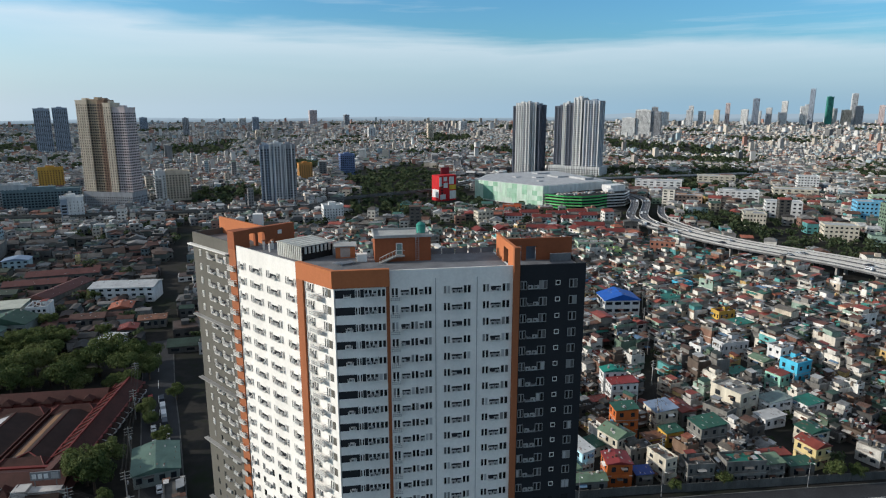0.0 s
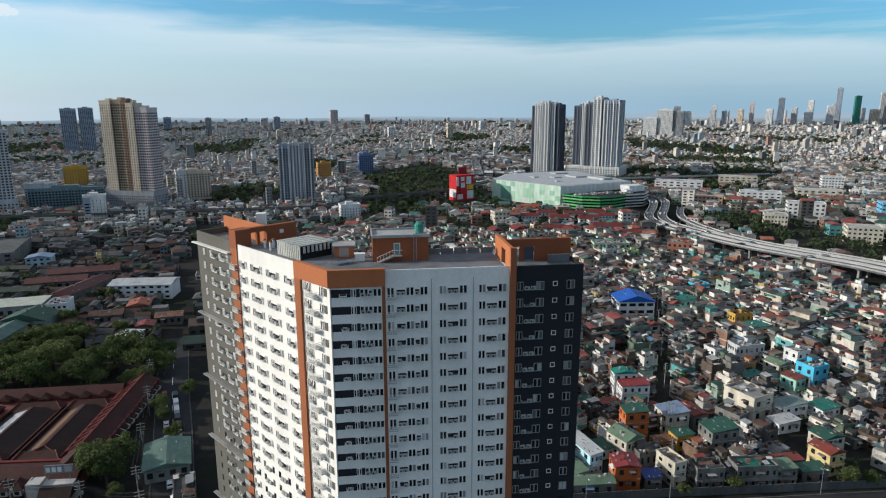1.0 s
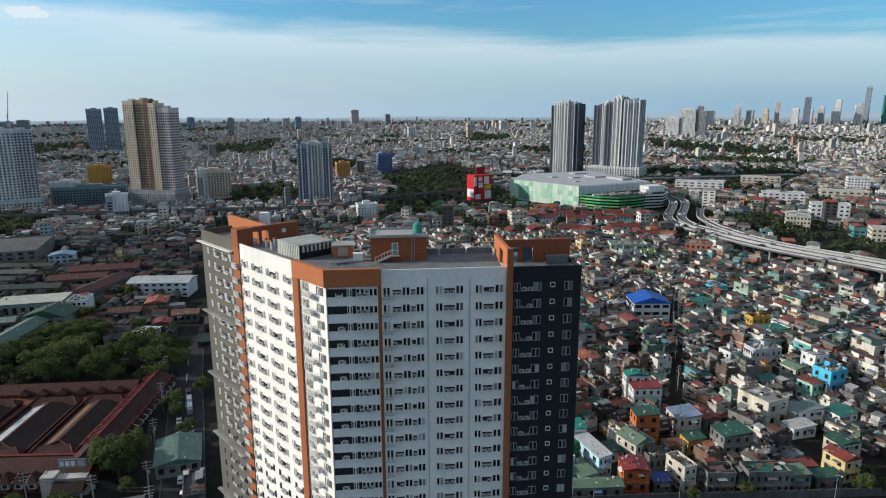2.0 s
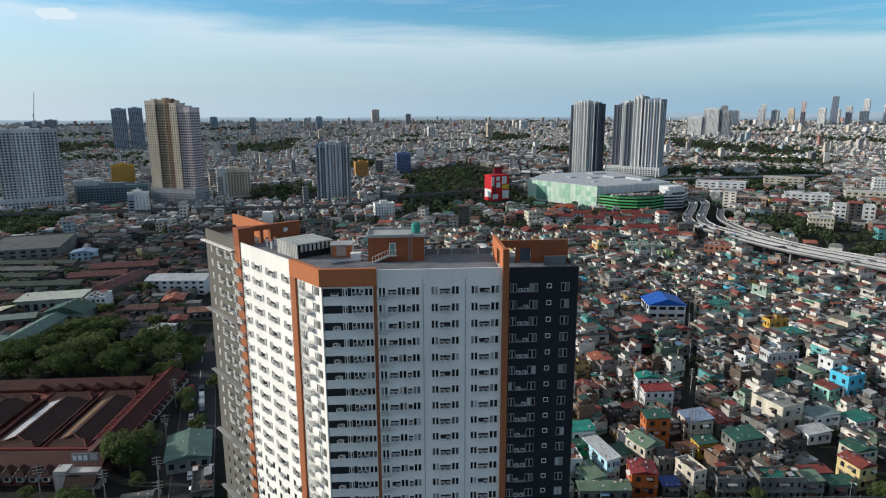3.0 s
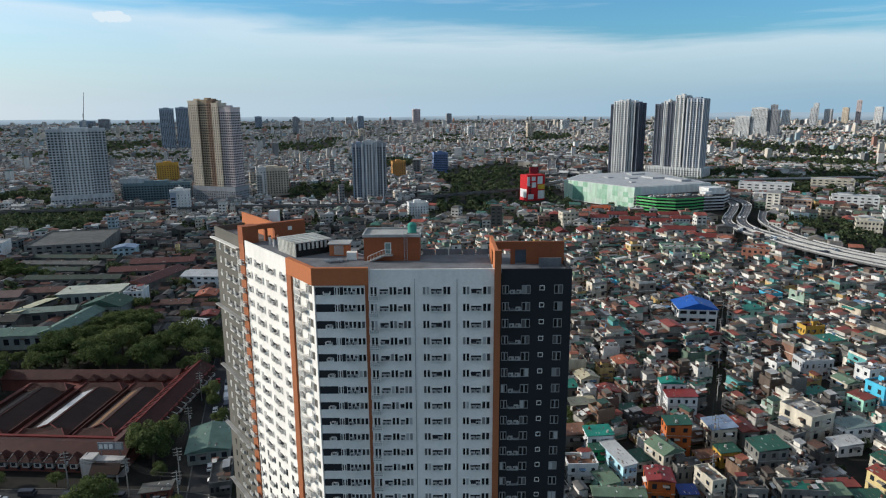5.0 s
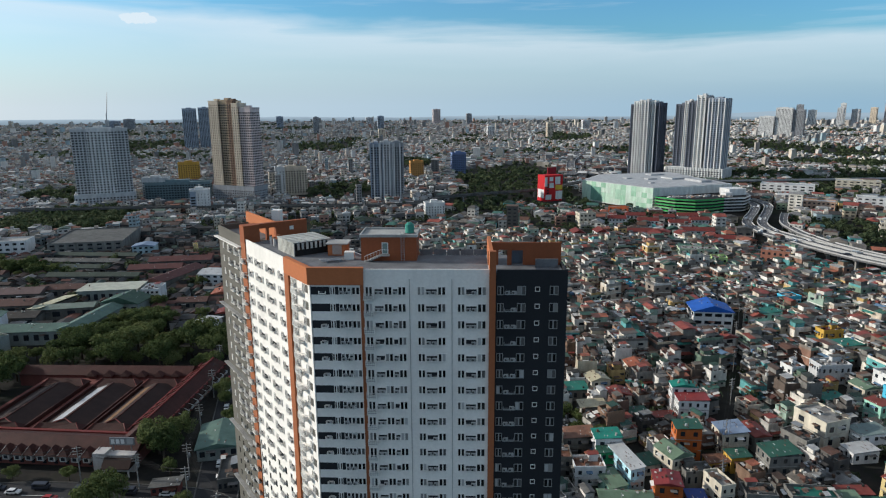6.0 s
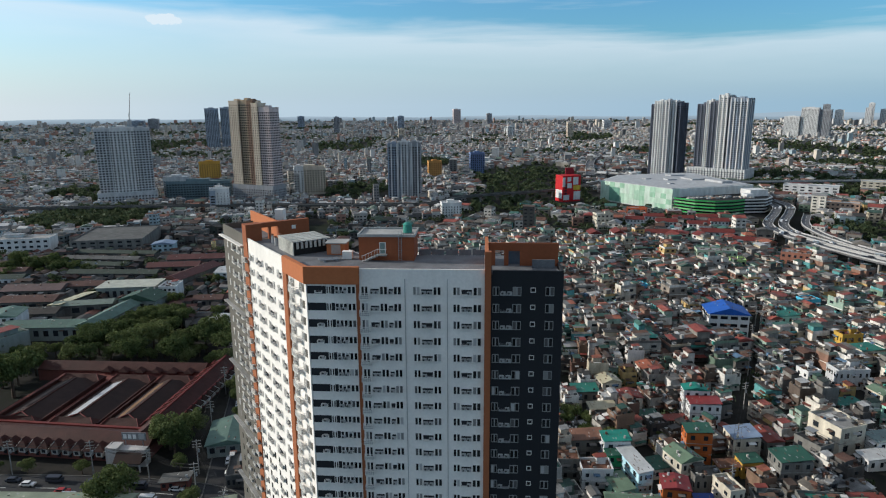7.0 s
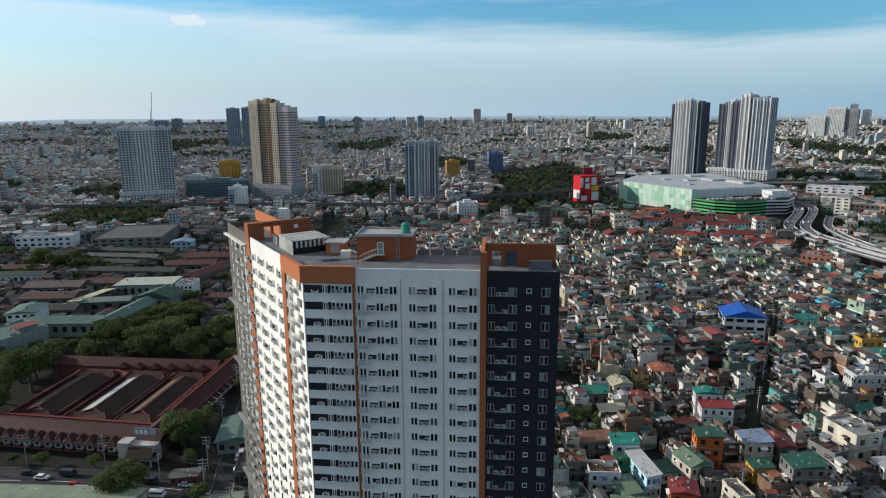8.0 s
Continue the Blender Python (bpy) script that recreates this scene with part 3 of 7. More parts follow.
part("landing", w, M["concrete"], tower, "concrete landing at the core's door")
w = Soup()
w.tube((8.6, 101.0, 90.4), (6.1, 101.0, 89.3), 0.035).tube((8.6, 101.0, 90.4), (10.1, 101.0, 90.4), 0.035)
for i in range(6):
    w.tube((8.6 - 0.5 * i, 101.0, 89.3 - 0.2 * i), (8.6 - 0.5 * i, 101.0, 90.4 - 0.22 * i), 0.025)
part("stair_rail", w, M["trim_white"], tower, "thin white stair rail")
w = Soup()
w.tube((12.0, 101.7, 88.4), (12.0, 101.7, 93.3), 0.04).tube((12.5, 101.7, 88.4), (12.5, 101.7, 93.3), 0.04)
for i in range(15):
    w.tube((12.0, 101.7, 88.6 + 0.3 * i), (12.5, 101.7, 88.6 + 0.3 * i), 0.025)
part("ladder", w, M["metal_grey"], tower, "steel cat ladder")
water = thing("water_tank", 13.2, 104.6, 92.45, 0, "green plastic water tank on the stair core", "water tank")
part("vessel", Soup().tube((0, 0, 0.12), (0, 0, 1.5), 0.75, 0.75, 16).tube((0, 0, 1.5), (0, 0, 1.85), 0.75, 0.3, 16), M["tank_green"], water)
part("foot", Soup().box(-0.8, 0.8, -0.8, 0.8, 0, 0.12), M["concrete"], water)

# louvred cooling enclosure, pump hut and clutter on the side wing's roof
cool = thing("cooling_enclosure", 0, 0, 0, 0, "weathered pale louvred cooling enclosure on the roof", "enclosure")
# black block inside paints in the shade between the slats
w = Soup()
SIDE.box(w, -18.8, -12.2, -9.2, -3.1, 88.35, 90.3)
part("core", w, M["black"], cool)
for i in range(13):
    w = Soup()
    SIDE.box(w, -19.0 + i * 0.55, -19.0 + i * 0.55 + 0.36, -2.95, -2.8, 88.35, 90.65)
    part("slat", w, M["louvre"], cool)
for i in range(8):
    w = Soup()
    SIDE.box(w, -11.95, -11.85, -9.4 + i * 0.8, -9.4 + i * 0.8 + 0.42, 89.5, 90.6)
    part("slat", w, M["louvre"], cool)
for i in range(11):
    w = Soup()
    SIDE.box(w, -19.1 + i * 0.66, -19.1 + i * 0.66 + 0.46, -9.7, -2.7, 90.65 + 0.03 * (i % 2), 90.78 + 0.03 * (i % 2))
    part("roof_slat", w, M["louvre"], cool)
hut = thing("pump_hut", 0.6, 107.2, 88.3, 0.0, "small orange pump hut with a pale slab roof", "hut")
part("wall", Soup().box(-1.5, 1.7, -1.5, 1.5, 0, 2.0), M["tower_orange"], hut)
part("roof_slab", Soup().box(-1.8, 2.0, -1.8, 1.8, 2.0, 2.18), paint("roof_pale", (0.38, 0.38, 0.365)), hut)
part("louvre_door", Soup().box(-0.7, 0.9, -1.58, -1.5, 0.25, 1.85), paint("door_pink", (0.45, 0.38, 0.34)), hut, "pale louvred double door")
boxy = thing("condenser", 3.3, 103.0, 88.33, 0, "cream condenser box on the roof", "condenser")
part("case", Soup().box(-0.8, 0.8, -0.6, 0.6, 0.1, 1.25), M["trim_white"], boxy)
part("lid", Soup().box(-0.85, 0.85, -0.65, 0.65, 1.25, 1.33), M["trim_white"], boxy)
part("foot", Soup().box(-0.7, 0.7, -0.5, 0.5, 0, 0.1), M["metal_grey"], boxy)
pipes = thing("pipe_bundle", 0.6, 101.6, 88.35, 0.5, "bundle of steel pipes lying on the roof", "pipes")
for i in range(5):
    part("pipe", Soup().tube((-1.9, 0.35 * i - 0.7, 0.3 + 0.05 * (i % 2)), (1.4, 0.35 * i - 0.9, 0.3), 0.09), M["metal_grey"], pipes)
part("rack", Soup().box(-1.2, -1.0, -0.9, 0.9, 0, 0.24).box(0.8, 1.0, -1.0, 0.8, 0, 0.22), M["metal_grey"], pipes)
for s, q in ((-24.6, -3.6), (-23.9, -4.9), (-22.3, -3.4)):
    p = SIDE.xy(s, q)
    st = thing("roof_vent", p[0], p[1], 88.34, 0, "short white vent pipe on the roof", "vent pipe", "vent pipes on the roof")
    part("pipe", Soup().tube((0, 0, 0), (0, 0, 1.5), 0.22, 0.22, 8), M["trim_white"], st)
    part("cowl", Soup().tube((0, 0, 1.5), (0, 0, 1.75), 0.34, 0.25, 8), paint("rust", (0.30, 0.13, 0.07)), st)
yt = thing("white_tank", *SIDE.xy(-36, -9.5), 88.34, 0, "white plastic tank behind the orange wall", "water tank")
part("vessel", Soup().box(-0.9, 0.9, -0.9, 0.9, 0.15, 4.4), M["trim_white"], yt)
part("foot", Soup().box(-1, 1, -1, 1, 0, 0.15), M["concrete"], yt)


# windows, air-conditioner ledges, balconies: built once, shared
def frame_mesh(name, wd, ht, mat, bars=1):
    s = Soup()
    for x0, x1, z0, z1 in ((-wd / 2, -wd / 2 + 0.09, -ht / 2, ht / 2), (wd / 2 - 0.09, wd / 2, -ht / 2, ht / 2), (-wd / 2 + 0.09, wd / 2 - 0.09, ht / 2 - 0.09, ht / 2), (-wd / 2 + 0.09, wd / 2 - 0.09, -ht / 2, -ht / 2 + 0.09)):
        s.box(x0, x1, -0.10, 0.0, z0, z1)
    for i in range(bars):
        x = -wd / 2 + wd * (i + 1) / (bars + 1)
        s.box(x - 0.10, x + 0.10, -0.09, 0.0, -ht / 2 + 0.09, ht / 2 - 0.09)
    return s.mesh(name, mat)


def aircon_mesh():
    return Soup().box(-0.36, 0.36, -0.36, -0.06, 0, 0.46).box(-0.31, 0.06, -0.38, -0.36, 0.05, 0.41).mesh("aircon", M["aircon"])


def fan_mesh():
    return Soup().tube((-0.13, -0.38, 0.23), (-0.13, -0.395, 0.23), 0.16, 0.16, 10).mesh("fan_grille", M["black"])


AC, FAN = aircon_mesh(), fan_mesh()
SHAPES = {}


def window(wall, s, q, z, wd, ht, trim, bars, store):
    """One window: frame, and its panes set back in it. Lower storeys gather into store instead."""
    if store is not None:
        wall.box(store[0], s - wd / 2 + 0.06, s + wd / 2 - 0.06, q, q + 0.03, z - ht / 2 + 0.06, z + ht / 2 - 0.06)
        return
    key = (round(wd, 2), round(ht, 2), trim, bars)
    if key not in SHAPES:
        panes = []
        edge = [-wd / 2 + wd * i / (bars + 1) for i in range(bars + 2)]
        for a, b_ in zip(edge, edge[1:]):
            panes.append(Soup().box(a + 0.09, b_ - 0.09, -0.03, 0, -ht / 2 + 0.08, ht / 2 - 0.08).mesh("pane", M["pane"]))
        SHAPES[key] = (frame_mesh("window", wd, ht, M[trim], bars), panes)
    fr = new("window", SHAPES[key][0])
    fr.parent = tower
    fr.matrix_basis = wall.at(s, q, z)
    for me in SHAPES[key][1]:
        pn = new("pane", me)
        pn.parent = fr


def ledge(wall, s0, s1, q, z, trim, units, store, seed):
    """A projecting ledge under the windows that carries air conditioners."""
    rng = random.Random(seed)
    z += 0.15
    if store is not None:
        wall.box(store[1], s0, s1, q, q + 0.42, z - 0.70, z - 0.63)
        for i in range(units):
            c = s0 + (s1 - s0) * (i + 0.5) / units
            wall.box(store[1], c - 0.36, c + 0.36, q + 0.06, q + 0.36, z - 0.62, z - 0.1)
        return
    le = part("ledge", wall.box(Soup(), s0, s1, q, q + 0.46, z - 0.72, z - 0.62), M[trim], tower)
    # dark panel behind the units stands in for the shadow on the ledge
    part("louvre_back", wall.box(Soup(), s0 + 0.05, s1 - 0.05, q, q + 0.02, z - 0.62, z + 0.1), M["tower_dark"], le)
    for end in (s0 + 0.04, s1 - 0.04):
        part("bracket", wall.box(Soup(), end - 0.04, end + 0.04, q, q + 0.44, z - 0.62, z - 0.3), M[trim], le)
    part("rail", wall.box(Soup(), s0, s1, q + 0.42, q + 0.45, z - 0.33, z - 0.3), M["metal_grey"], le)
    for i in range(units):
        if rng.random() < 0.82:
            ac = new("aircon", AC)
            ac.parent = tower
            ac.matrix_basis = wall.at(s0 + (s1 - s0) * (i + 0.5) / units + rng.uniform(-0.05, 0.05), q, z - 0.62)
            if wall is FRONT:
                new("fan_grille", FAN).parent = ac


def balcony(wall, s0, s1, q, z, deep, store, seed):
    if store is not None:
        wall.box(store[1], s0, s1, q, q + deep, z - 1.3, z - 1.2)
        wall.box(store[1], s0, s1, q + deep - 0.06, q + deep, z - 1.2, z - 0.4)
        return
    ba = part("balcony", wall.box(Soup(), s0, s1, q, q + deep, z - 1.32, z - 1.18), M["trim_white"], tower)
    r = Soup()
    for zz in (z - 0.3, z - 0.62, z - 0.9):
        wall.box(r, s0, s1, q + deep - 0.05, q + deep, zz - 0.03, zz + 0.03)
        wall.box(r, s0, s0 + 0.05, q, q + deep - 0.05, zz - 0.03, zz + 0.03)
        wall.box(r, s1 - 0.05, s1, q, q + deep - 0.05, zz - 0.03, zz + 0.03)
    k = max(2, int((s1 - s0) / 0.28))
    for i in range(k + 1):
        x = s0 + (s1 - s0 - 0.04) * i / k
        wall.box(r, x, x + 0.04, q + deep - 0.045, q + deep - 0.01, z - 1.18, z - 0.3)
    part("railing", r, M["trim_white"], ba, "white balcony railing")
    part("apron", wall.box(Soup(), s0 + 0.06, s1 - 0.06, q + deep - 0.1, q + deep - 0.06, z - 1.18, z - 0.62), M["aircon"], ba, "grey sheet behind the railing")
    rng = random.Random(seed)
    if rng.random() < 0.55:
        c = (s0 + s1) / 2 + rng.uniform(-0.2, 0.2)
        part("aircon", wall.box(Soup(), c - 0.4, c + 0.4, q + deep - 0.5, q + deep - 0.08, z - 1.18, z - 0.6), M["aircon"], ba)


low = (Soup(), Soup(), Soup())
for k in range(STOREYS):
    z = ROW - PITCH * k
    st = low if k >= SHOWN else None
    # white front
    for s, wd in ((10.68, 1.2), (12.8, 1.2), (15.7, 1.1), (18.85, 1.2), (21.8, 1.1), (24.95, 1.3)):
        window(FRONT, s, 0.0, z, wd, 1.36, "trim_white", 1, st)
    window(FRONT, 7.75, 0.0, z - 0.25, 1.1, 1.9, "trim_white", 1, st)
    for s0, s1, u in ((8.6, 10.0, 2), (11.4, 12.15, 1), (16.4, 18.15, 2), (22.5, 24.2, 2)):
        ledge(FRONT, s0, s1, 0.0, z, "trim_white", u, st, k * 31 + int(s0))
    balcony(FRONT, 7.0, 8.5, 0.0, z, 0.8, st, k)
    # charcoal bay
    for s, wd in ((27.75, 1.0), (30.9, 1.3)):
        window(FRONT, s, 0.04, z + 0.1, wd, 1.4, "trim_grey", 1, st)
    window(FRONT, 33.3, 0.04, z + 0.35, 0.75, 0.75, "trim_white", 0, st)
    window(FRONT, 35.8, 0.04, z + 0.15, 1.3, 1.4, "trim_grey", 1, st)
    ledge(FRONT, 28.35, 30.2, 0.04, z + 0.1, "metal_grey", 2, st, k * 17 + 5)
    # dark ribbon on the corner, with windows beside it
    if st is None:
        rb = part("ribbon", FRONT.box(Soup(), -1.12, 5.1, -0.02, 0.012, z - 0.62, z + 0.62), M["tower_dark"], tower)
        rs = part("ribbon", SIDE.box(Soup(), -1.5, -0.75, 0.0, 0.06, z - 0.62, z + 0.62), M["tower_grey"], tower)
    else:
        FRONT.box(low[2], -1.12, 5.1, -0.02, 0.012, z - 0.62, z + 0.62)
    for s, wd in ((2.2, 0.8), (5.75, 1.25)):
        window(FRONT, s, 0.0, z, wd, 1.24, "trim_white", 1, st)
    window(FRONT, 4.1, 0.0, z, 1.9, 1.24, "trim_white", 2, st)
    ledge(FRONT, 3.2, 5.05, 0.03, z, "trim_white", 2, st, k * 13 + 3)
    if st is None and (k * 7) % 5 != 2:
        ledge(FRONT, 0.1 + 0.1 * (k % 3), 1.2 + 0.1 * (k % 3), 0.012, z + 0.12, "trim_white", 1, st, k * 41)
    # sunlit side
    for s, wd in ((9.95, 0.75), (12.2, 0.9), (14.7, 0.9), (17.9, 0.9), (20.1, 0.8), (23.2, 0.9), (25.3, 0.8), (27.2, 0.7)):
        window(SIDE, -s, 0.0, z, wd, 1.36, "trim_white", 1, st)
    for s0, s1, u in ((10.4, 11.7, 2), (15.3, 17.3, 2), (20.6, 22.6, 2), (25.8, 26.8, 1)):
        ledge(SIDE, -s1, -s0, 0.0, z, "trim_white", u, st, k * 11 + int(s0))
    for s, wd in ((6.7, 0.8), (5.4, 1.0), (2.2, 0.9)):
        window(SIDE, -s, 0.0, z, wd, 1.5, "trim_white", 1, st)
    balcony(SIDE, -5.2, -2.9, 0.0, z, 1.0, st, k + 50)
    ledge(SIDE, -6.3, -5.3, 0.0, z, "trim_white", 1, st, k * 19 + 2)
    balcony(SIDE, -30.1, -28.1, 0.18, z, 0.6, st, k + 90)
    # grey bay of the side
    for s, wd in ((32.0, 0.8), (35.0, 0.8), (38.6, 0.8), (41.4, 0.7)):
        window(SIDE, -s, 0.03, z, wd, 1.3, "trim_white", 1, st)
    for s0, s1, u in ((32.5, 34.4, 2), (36.0, 38.0, 2)):
        ledge(SIDE, -s1, -s0, 0.03, z, "trim_white", u, st, k * 23 + int(s0))
for s in (13.95, 20.4):
    part("downpipe", FRONT.box(Soup(), s - 0.05, s + 0.05, 0.0, 0.1, 0, 87.6), M["aircon"], tower, "thin grey downpipe")
tagged(part("window_rest", low[0], M["pane_isl"], tower), kind="stuff")
tagged(part("ledge_rest", low[1], M["aircon"], tower), kind="stuff")
tagged(part("ribbon_rest", low[2], M["tower_dark"], tower), kind="stuff")
for z in (87.2, 73.0, 59.6, 46.1, 32.6):
    part("canopy_ledge", SIDE.box(Soup(), -45.0, -30.4, 0.03, 0.85, z - 0.1, z + 0.1), M["trim_white"] if z > 80 else M["concrete"], tower, "thin projecting ledge")
# ---- tall buildings farther off ----
def far_tower(name, label, cx, cy, rot, volumes, floor=3.0, bay=3.2, glassmat="dark_glass", z0=0.0, piers=False):
    """A high building made of joined volumes: (x, y, w, d, h, paint, window share). Each has its windows, slabs and parapet."""
    ob = thing(name, cx, cy, z0, rot, label, "tower")
    for x, y, wd, dp, h, mat, share in volumes:
        body = part("wall", Soup().box(x - wd / 2, x + wd / 2, y - dp / 2, y + dp / 2, 0, h), mat, ob)
        win, slab = Soup(), Soup()
        n = int((h - 4) / floor)
        for side in range(4):
            ln = wd if side % 2 == 0 else dp
            bays = max(1, int(ln / bay))
            for k in range(n):
                zz = 3.0 + k * floor
                for i in range(bays):
                    c = -ln / 2 + ln * (i + 0.5) / bays
                    hw = ln / bays * share / 2
                    e = 0.12
                    if side == 0:
                        win.box(x + c - hw, x + c + hw, y - dp / 2 - e, y - dp / 2, zz, zz + floor * 0.55, False)
                    elif side == 1:
                        win.box(x + wd / 2, x + wd / 2 + e, y + c - hw, y + c + hw, zz, zz + floor * 0.55, False)
                    elif side == 3:
                        win.box(x - wd / 2 - e, x - wd / 2, y + c - hw, y + c + hw, zz, zz + floor * 0.55, False)
        for k in range(n):
            zz = 2.55 + k * floor
            e = 0.16 if piers else 0.35
            slab.box(x - wd / 2 - e, x + wd / 2 + e, y - dp / 2 - e, y + dp / 2 + e, zz, zz + 0.28)
        tagged(part("window", win, M[glassmat], ob), kind="stuff")
        tagged(part("floor_slab", slab, mat, ob), kind="stuff")
        if piers:
            # upright piers and balcony stacks between the bays
            pale, own = Soup(), Soup()
            for side in (0, 1, 3):
                ln = wd if side == 0 else dp
                bays = max(1, int(ln / bay))
                for i in range(bays + 1):
                    c, hw = -ln / 2 + ln * i / bays, (0.75 if i % 2 else 0.4)
                    if side == 0:
                        q = (x + c - hw, x + c + hw, y - dp / 2 - 0.9, y - dp / 2)
                    elif side == 1:
                        q = (x + wd / 2, x + wd / 2 + 0.9, y + c - hw, y + c + hw)
                    else:
                        q = (x - wd / 2 - 0.9, x - wd / 2, y + c - hw, y + c + hw)
                    (pale if i % 2 and mat.name != "navy_band" else own).box(*q, 2, h + 0.8)
            tagged(part("pier", own, mat, ob), kind="stuff")
            if pale.v:
                tagged(part("pier", pale, white_wall, ob, "white upright piers"), kind="stuff")
        p = Soup()
        p.box(x - wd / 2 - 0.3, x + wd / 2 + 0.3, y - dp / 2 - 0.3, y - dp / 2 + 0.2, h, h + 1.3).box(x - wd / 2 - 0.3, x + wd / 2 + 0.3, y + dp / 2 - 0.2, y + dp / 2 + 0.3, h, h + 1.3)
        p.box(x - wd / 2 - 0.3, x - wd / 2 + 0.2, y - dp / 2 + 0.2, y + dp / 2 - 0.2, h, h + 1.3).box(x + wd / 2 - 0.2, x + wd / 2 + 0.3, y - dp / 2 + 0.2, y + dp / 2 - 0.2, h, h + 1.3)
        p.box(x - wd / 5, x + wd / 6, y - dp / 6, y + dp / 5, h, h + 3.4)
        part("parapet", p, mat, ob)
    return ob


cream = paint("cream", (0.62, 0.53, 0.42))
tan = paint("tan", (0.40, 0.31, 0.215))
pinkish = paint("pinkish", (0.60, 0.51, 0.50))
brownish = paint("brownish", (0.24, 0.155, 0.11))
pale_grey = paint("pale_grey", (0.52, 0.53, 0.54))
mid_grey = paint("mid_grey", (0.32, 0.33, 0.35))
steel_blue = paint("steel_blue", (0.30, 0.35, 0.42))
white_wall = paint("white_wall", (0.66, 0.66, 0.65))
far_tower("apartment_tower", "tall tan and brown apartment tower with stepped top", -252, 790, radians(-20), [
    (-23.5, -4, 14, 16, 119, cream, 0.25), (-10, -1, 14, 18, 120, tan, 0.6), (1, -4, 8, 16, 119, brownish, 0.4), (9.5, -6, 9, 16, 116, cream, 0.25), (21.5, -3, 17, 18, 111, pinkish, 0.6), (0, -2, 62, 26, 18, mid_grey, 0.3)], bay=2.6)
far_tower("apartment_tower", "grey concrete tower with a crane on its roof, under construction", -402, 752, radians(28), [
    (-20, 1, 18, 20, 88, pale_grey, 0.6), (0, 0, 26, 24, 89, white_wall, 0.5), (21, 1, 18, 20, 88, pale_grey, 0.6), (0, -2, 64, 36, 14, pale_grey, 0.5)], bay=3.4)
crane = thing("tower_crane", -391, 752, 92.0, 0, "thin tower crane standing on a grey roof", "crane")
part("mast", Soup().box(-1.6, 1.6, -1.6, 1.6, 0, 7).tube((0, 0, 6), (0, 0, 14), 0.6), M["metal_grey"], crane)
part("jib", Soup().tube((0, 0, 9), (4, 0, 38), 0.55, 0.3), M["metal_grey"], crane)
far_tower("apartment_tower", "slim blue-grey apartment tower with vertical stripes", -70, 785, radians(8), [
    (-12, 0, 14, 18, 68, steel_blue, 0.7), (0, 1, 14, 20, 70, pale_grey, 0.5), (12.5, 0, 14, 18, 69, mid_grey, 0.6)], bay=3.4, piers=True)
navy = paint("navy_band", (0.135, 0.15, 0.19))
# shade on this tower's right flank is put into its navy paint
far_tower("apartment_tower", "pale tower with a dark shaded flank beside its twin", 318, 1085, radians(-38), [
    (-13, 0, 6, 26, 112, navy, 0.6), (-3, -2, 13, 28, 117, white_wall, 0.35), (9, -3, 11, 28, 118, pale_grey, 0.4), (19, 3, 9, 30, 116, white_wall, 0.35), (25, 6, 8, 30, 114, navy, 0.6)], bay=4.2, piers=True)
far_tower("apartment_tower", "grey and white tower cluster with stepped tops", 388, 1022, radians(-38), [
    (-30, 12, 16, 26, 112, navy, 0.6), (-18, 6, 8, 28, 117, white_wall, 0.35), (-7, 2, 15, 28, 115, navy, 0.6), (5, -2, 12, 30, 125, white_wall, 0.4), (15, -2, 10, 26, 121, mid_grey, 0.5), (30, -8, 22, 30, 120, steel_blue, 0.6), (4, -4, 84, 44, 17, white_wall, 0.5)], bay=4.2, piers=True)
far_tower("apartment_block", "cream mid-rise apartment slab with dark flank", -201, 838, radians(18), [(0, 0, 38, 16, 35, cream, 0.5), (-15, -3, 12, 16, 36, white_wall, 0.3)])
far_tower("office_block", "white and blue mid-rise office block", -260, 682, radians(20), [(0, 0, 20, 14, 26, white_wall, 0.15), (-7, -2, 6, 12, 24, steel_blue, 0.7)])
far_tower("apartment_block", "ochre yellow mid-rise block", -388, 960, radians(20), [(0, 0, 30, 16, 31, paint("ochre", (0.50, 0.30, 0.06)), 0.4)])
far_tower("apartment_block", "small white six-storey block", -7, 657, radians(12), [(0, 0, 20, 13, 15.5, white_wall, 0.3)], bay=2.6, floor=2.7)
far_tower("apartment_block", "blue glazed mid-rise block among trees", 15, 1108, radians(10), [(0, 0, 24, 18, 34, paint("blue_wall", (0.16, 0.22, 0.38)), 0.6)])
far_tower("apartment_block", "orange mid-rise block among trees", -50, 1010, radians(15), [(0, 0, 20, 14, 28, paint("orange_wall", (0.5, 0.26, 0.08)), 0.4)])
far_tower("office_block", "long low teal-grey office building", -330, 790, radians(14), [(0, 0, 76, 18, 22, paint("teal_grey", (0.16, 0.22, 0.24)), 0.6), (-28, 10, 30, 18, 27, pale_grey, 0.4)])
far_tower("apartment_tower", "distant pair of grey-blue towers", -678, 1720, radians(20), [(-19, 0, 34, 26, 108, steel_blue, 0.6), (19, 4, 32, 26, 110, steel_blue, 0.6)], bay=4)
far_tower("apartment_tower", "white slab tower group beyond the trees", 1075, 2210, radians(-35), [(-40, 0, 46, 30, 70, white_wall, 0.3), (10, 8, 50, 34, 98, white_wall, 0.4), (52, 14, 34, 34, 92, mid_grey, 0.5)], bay=4)
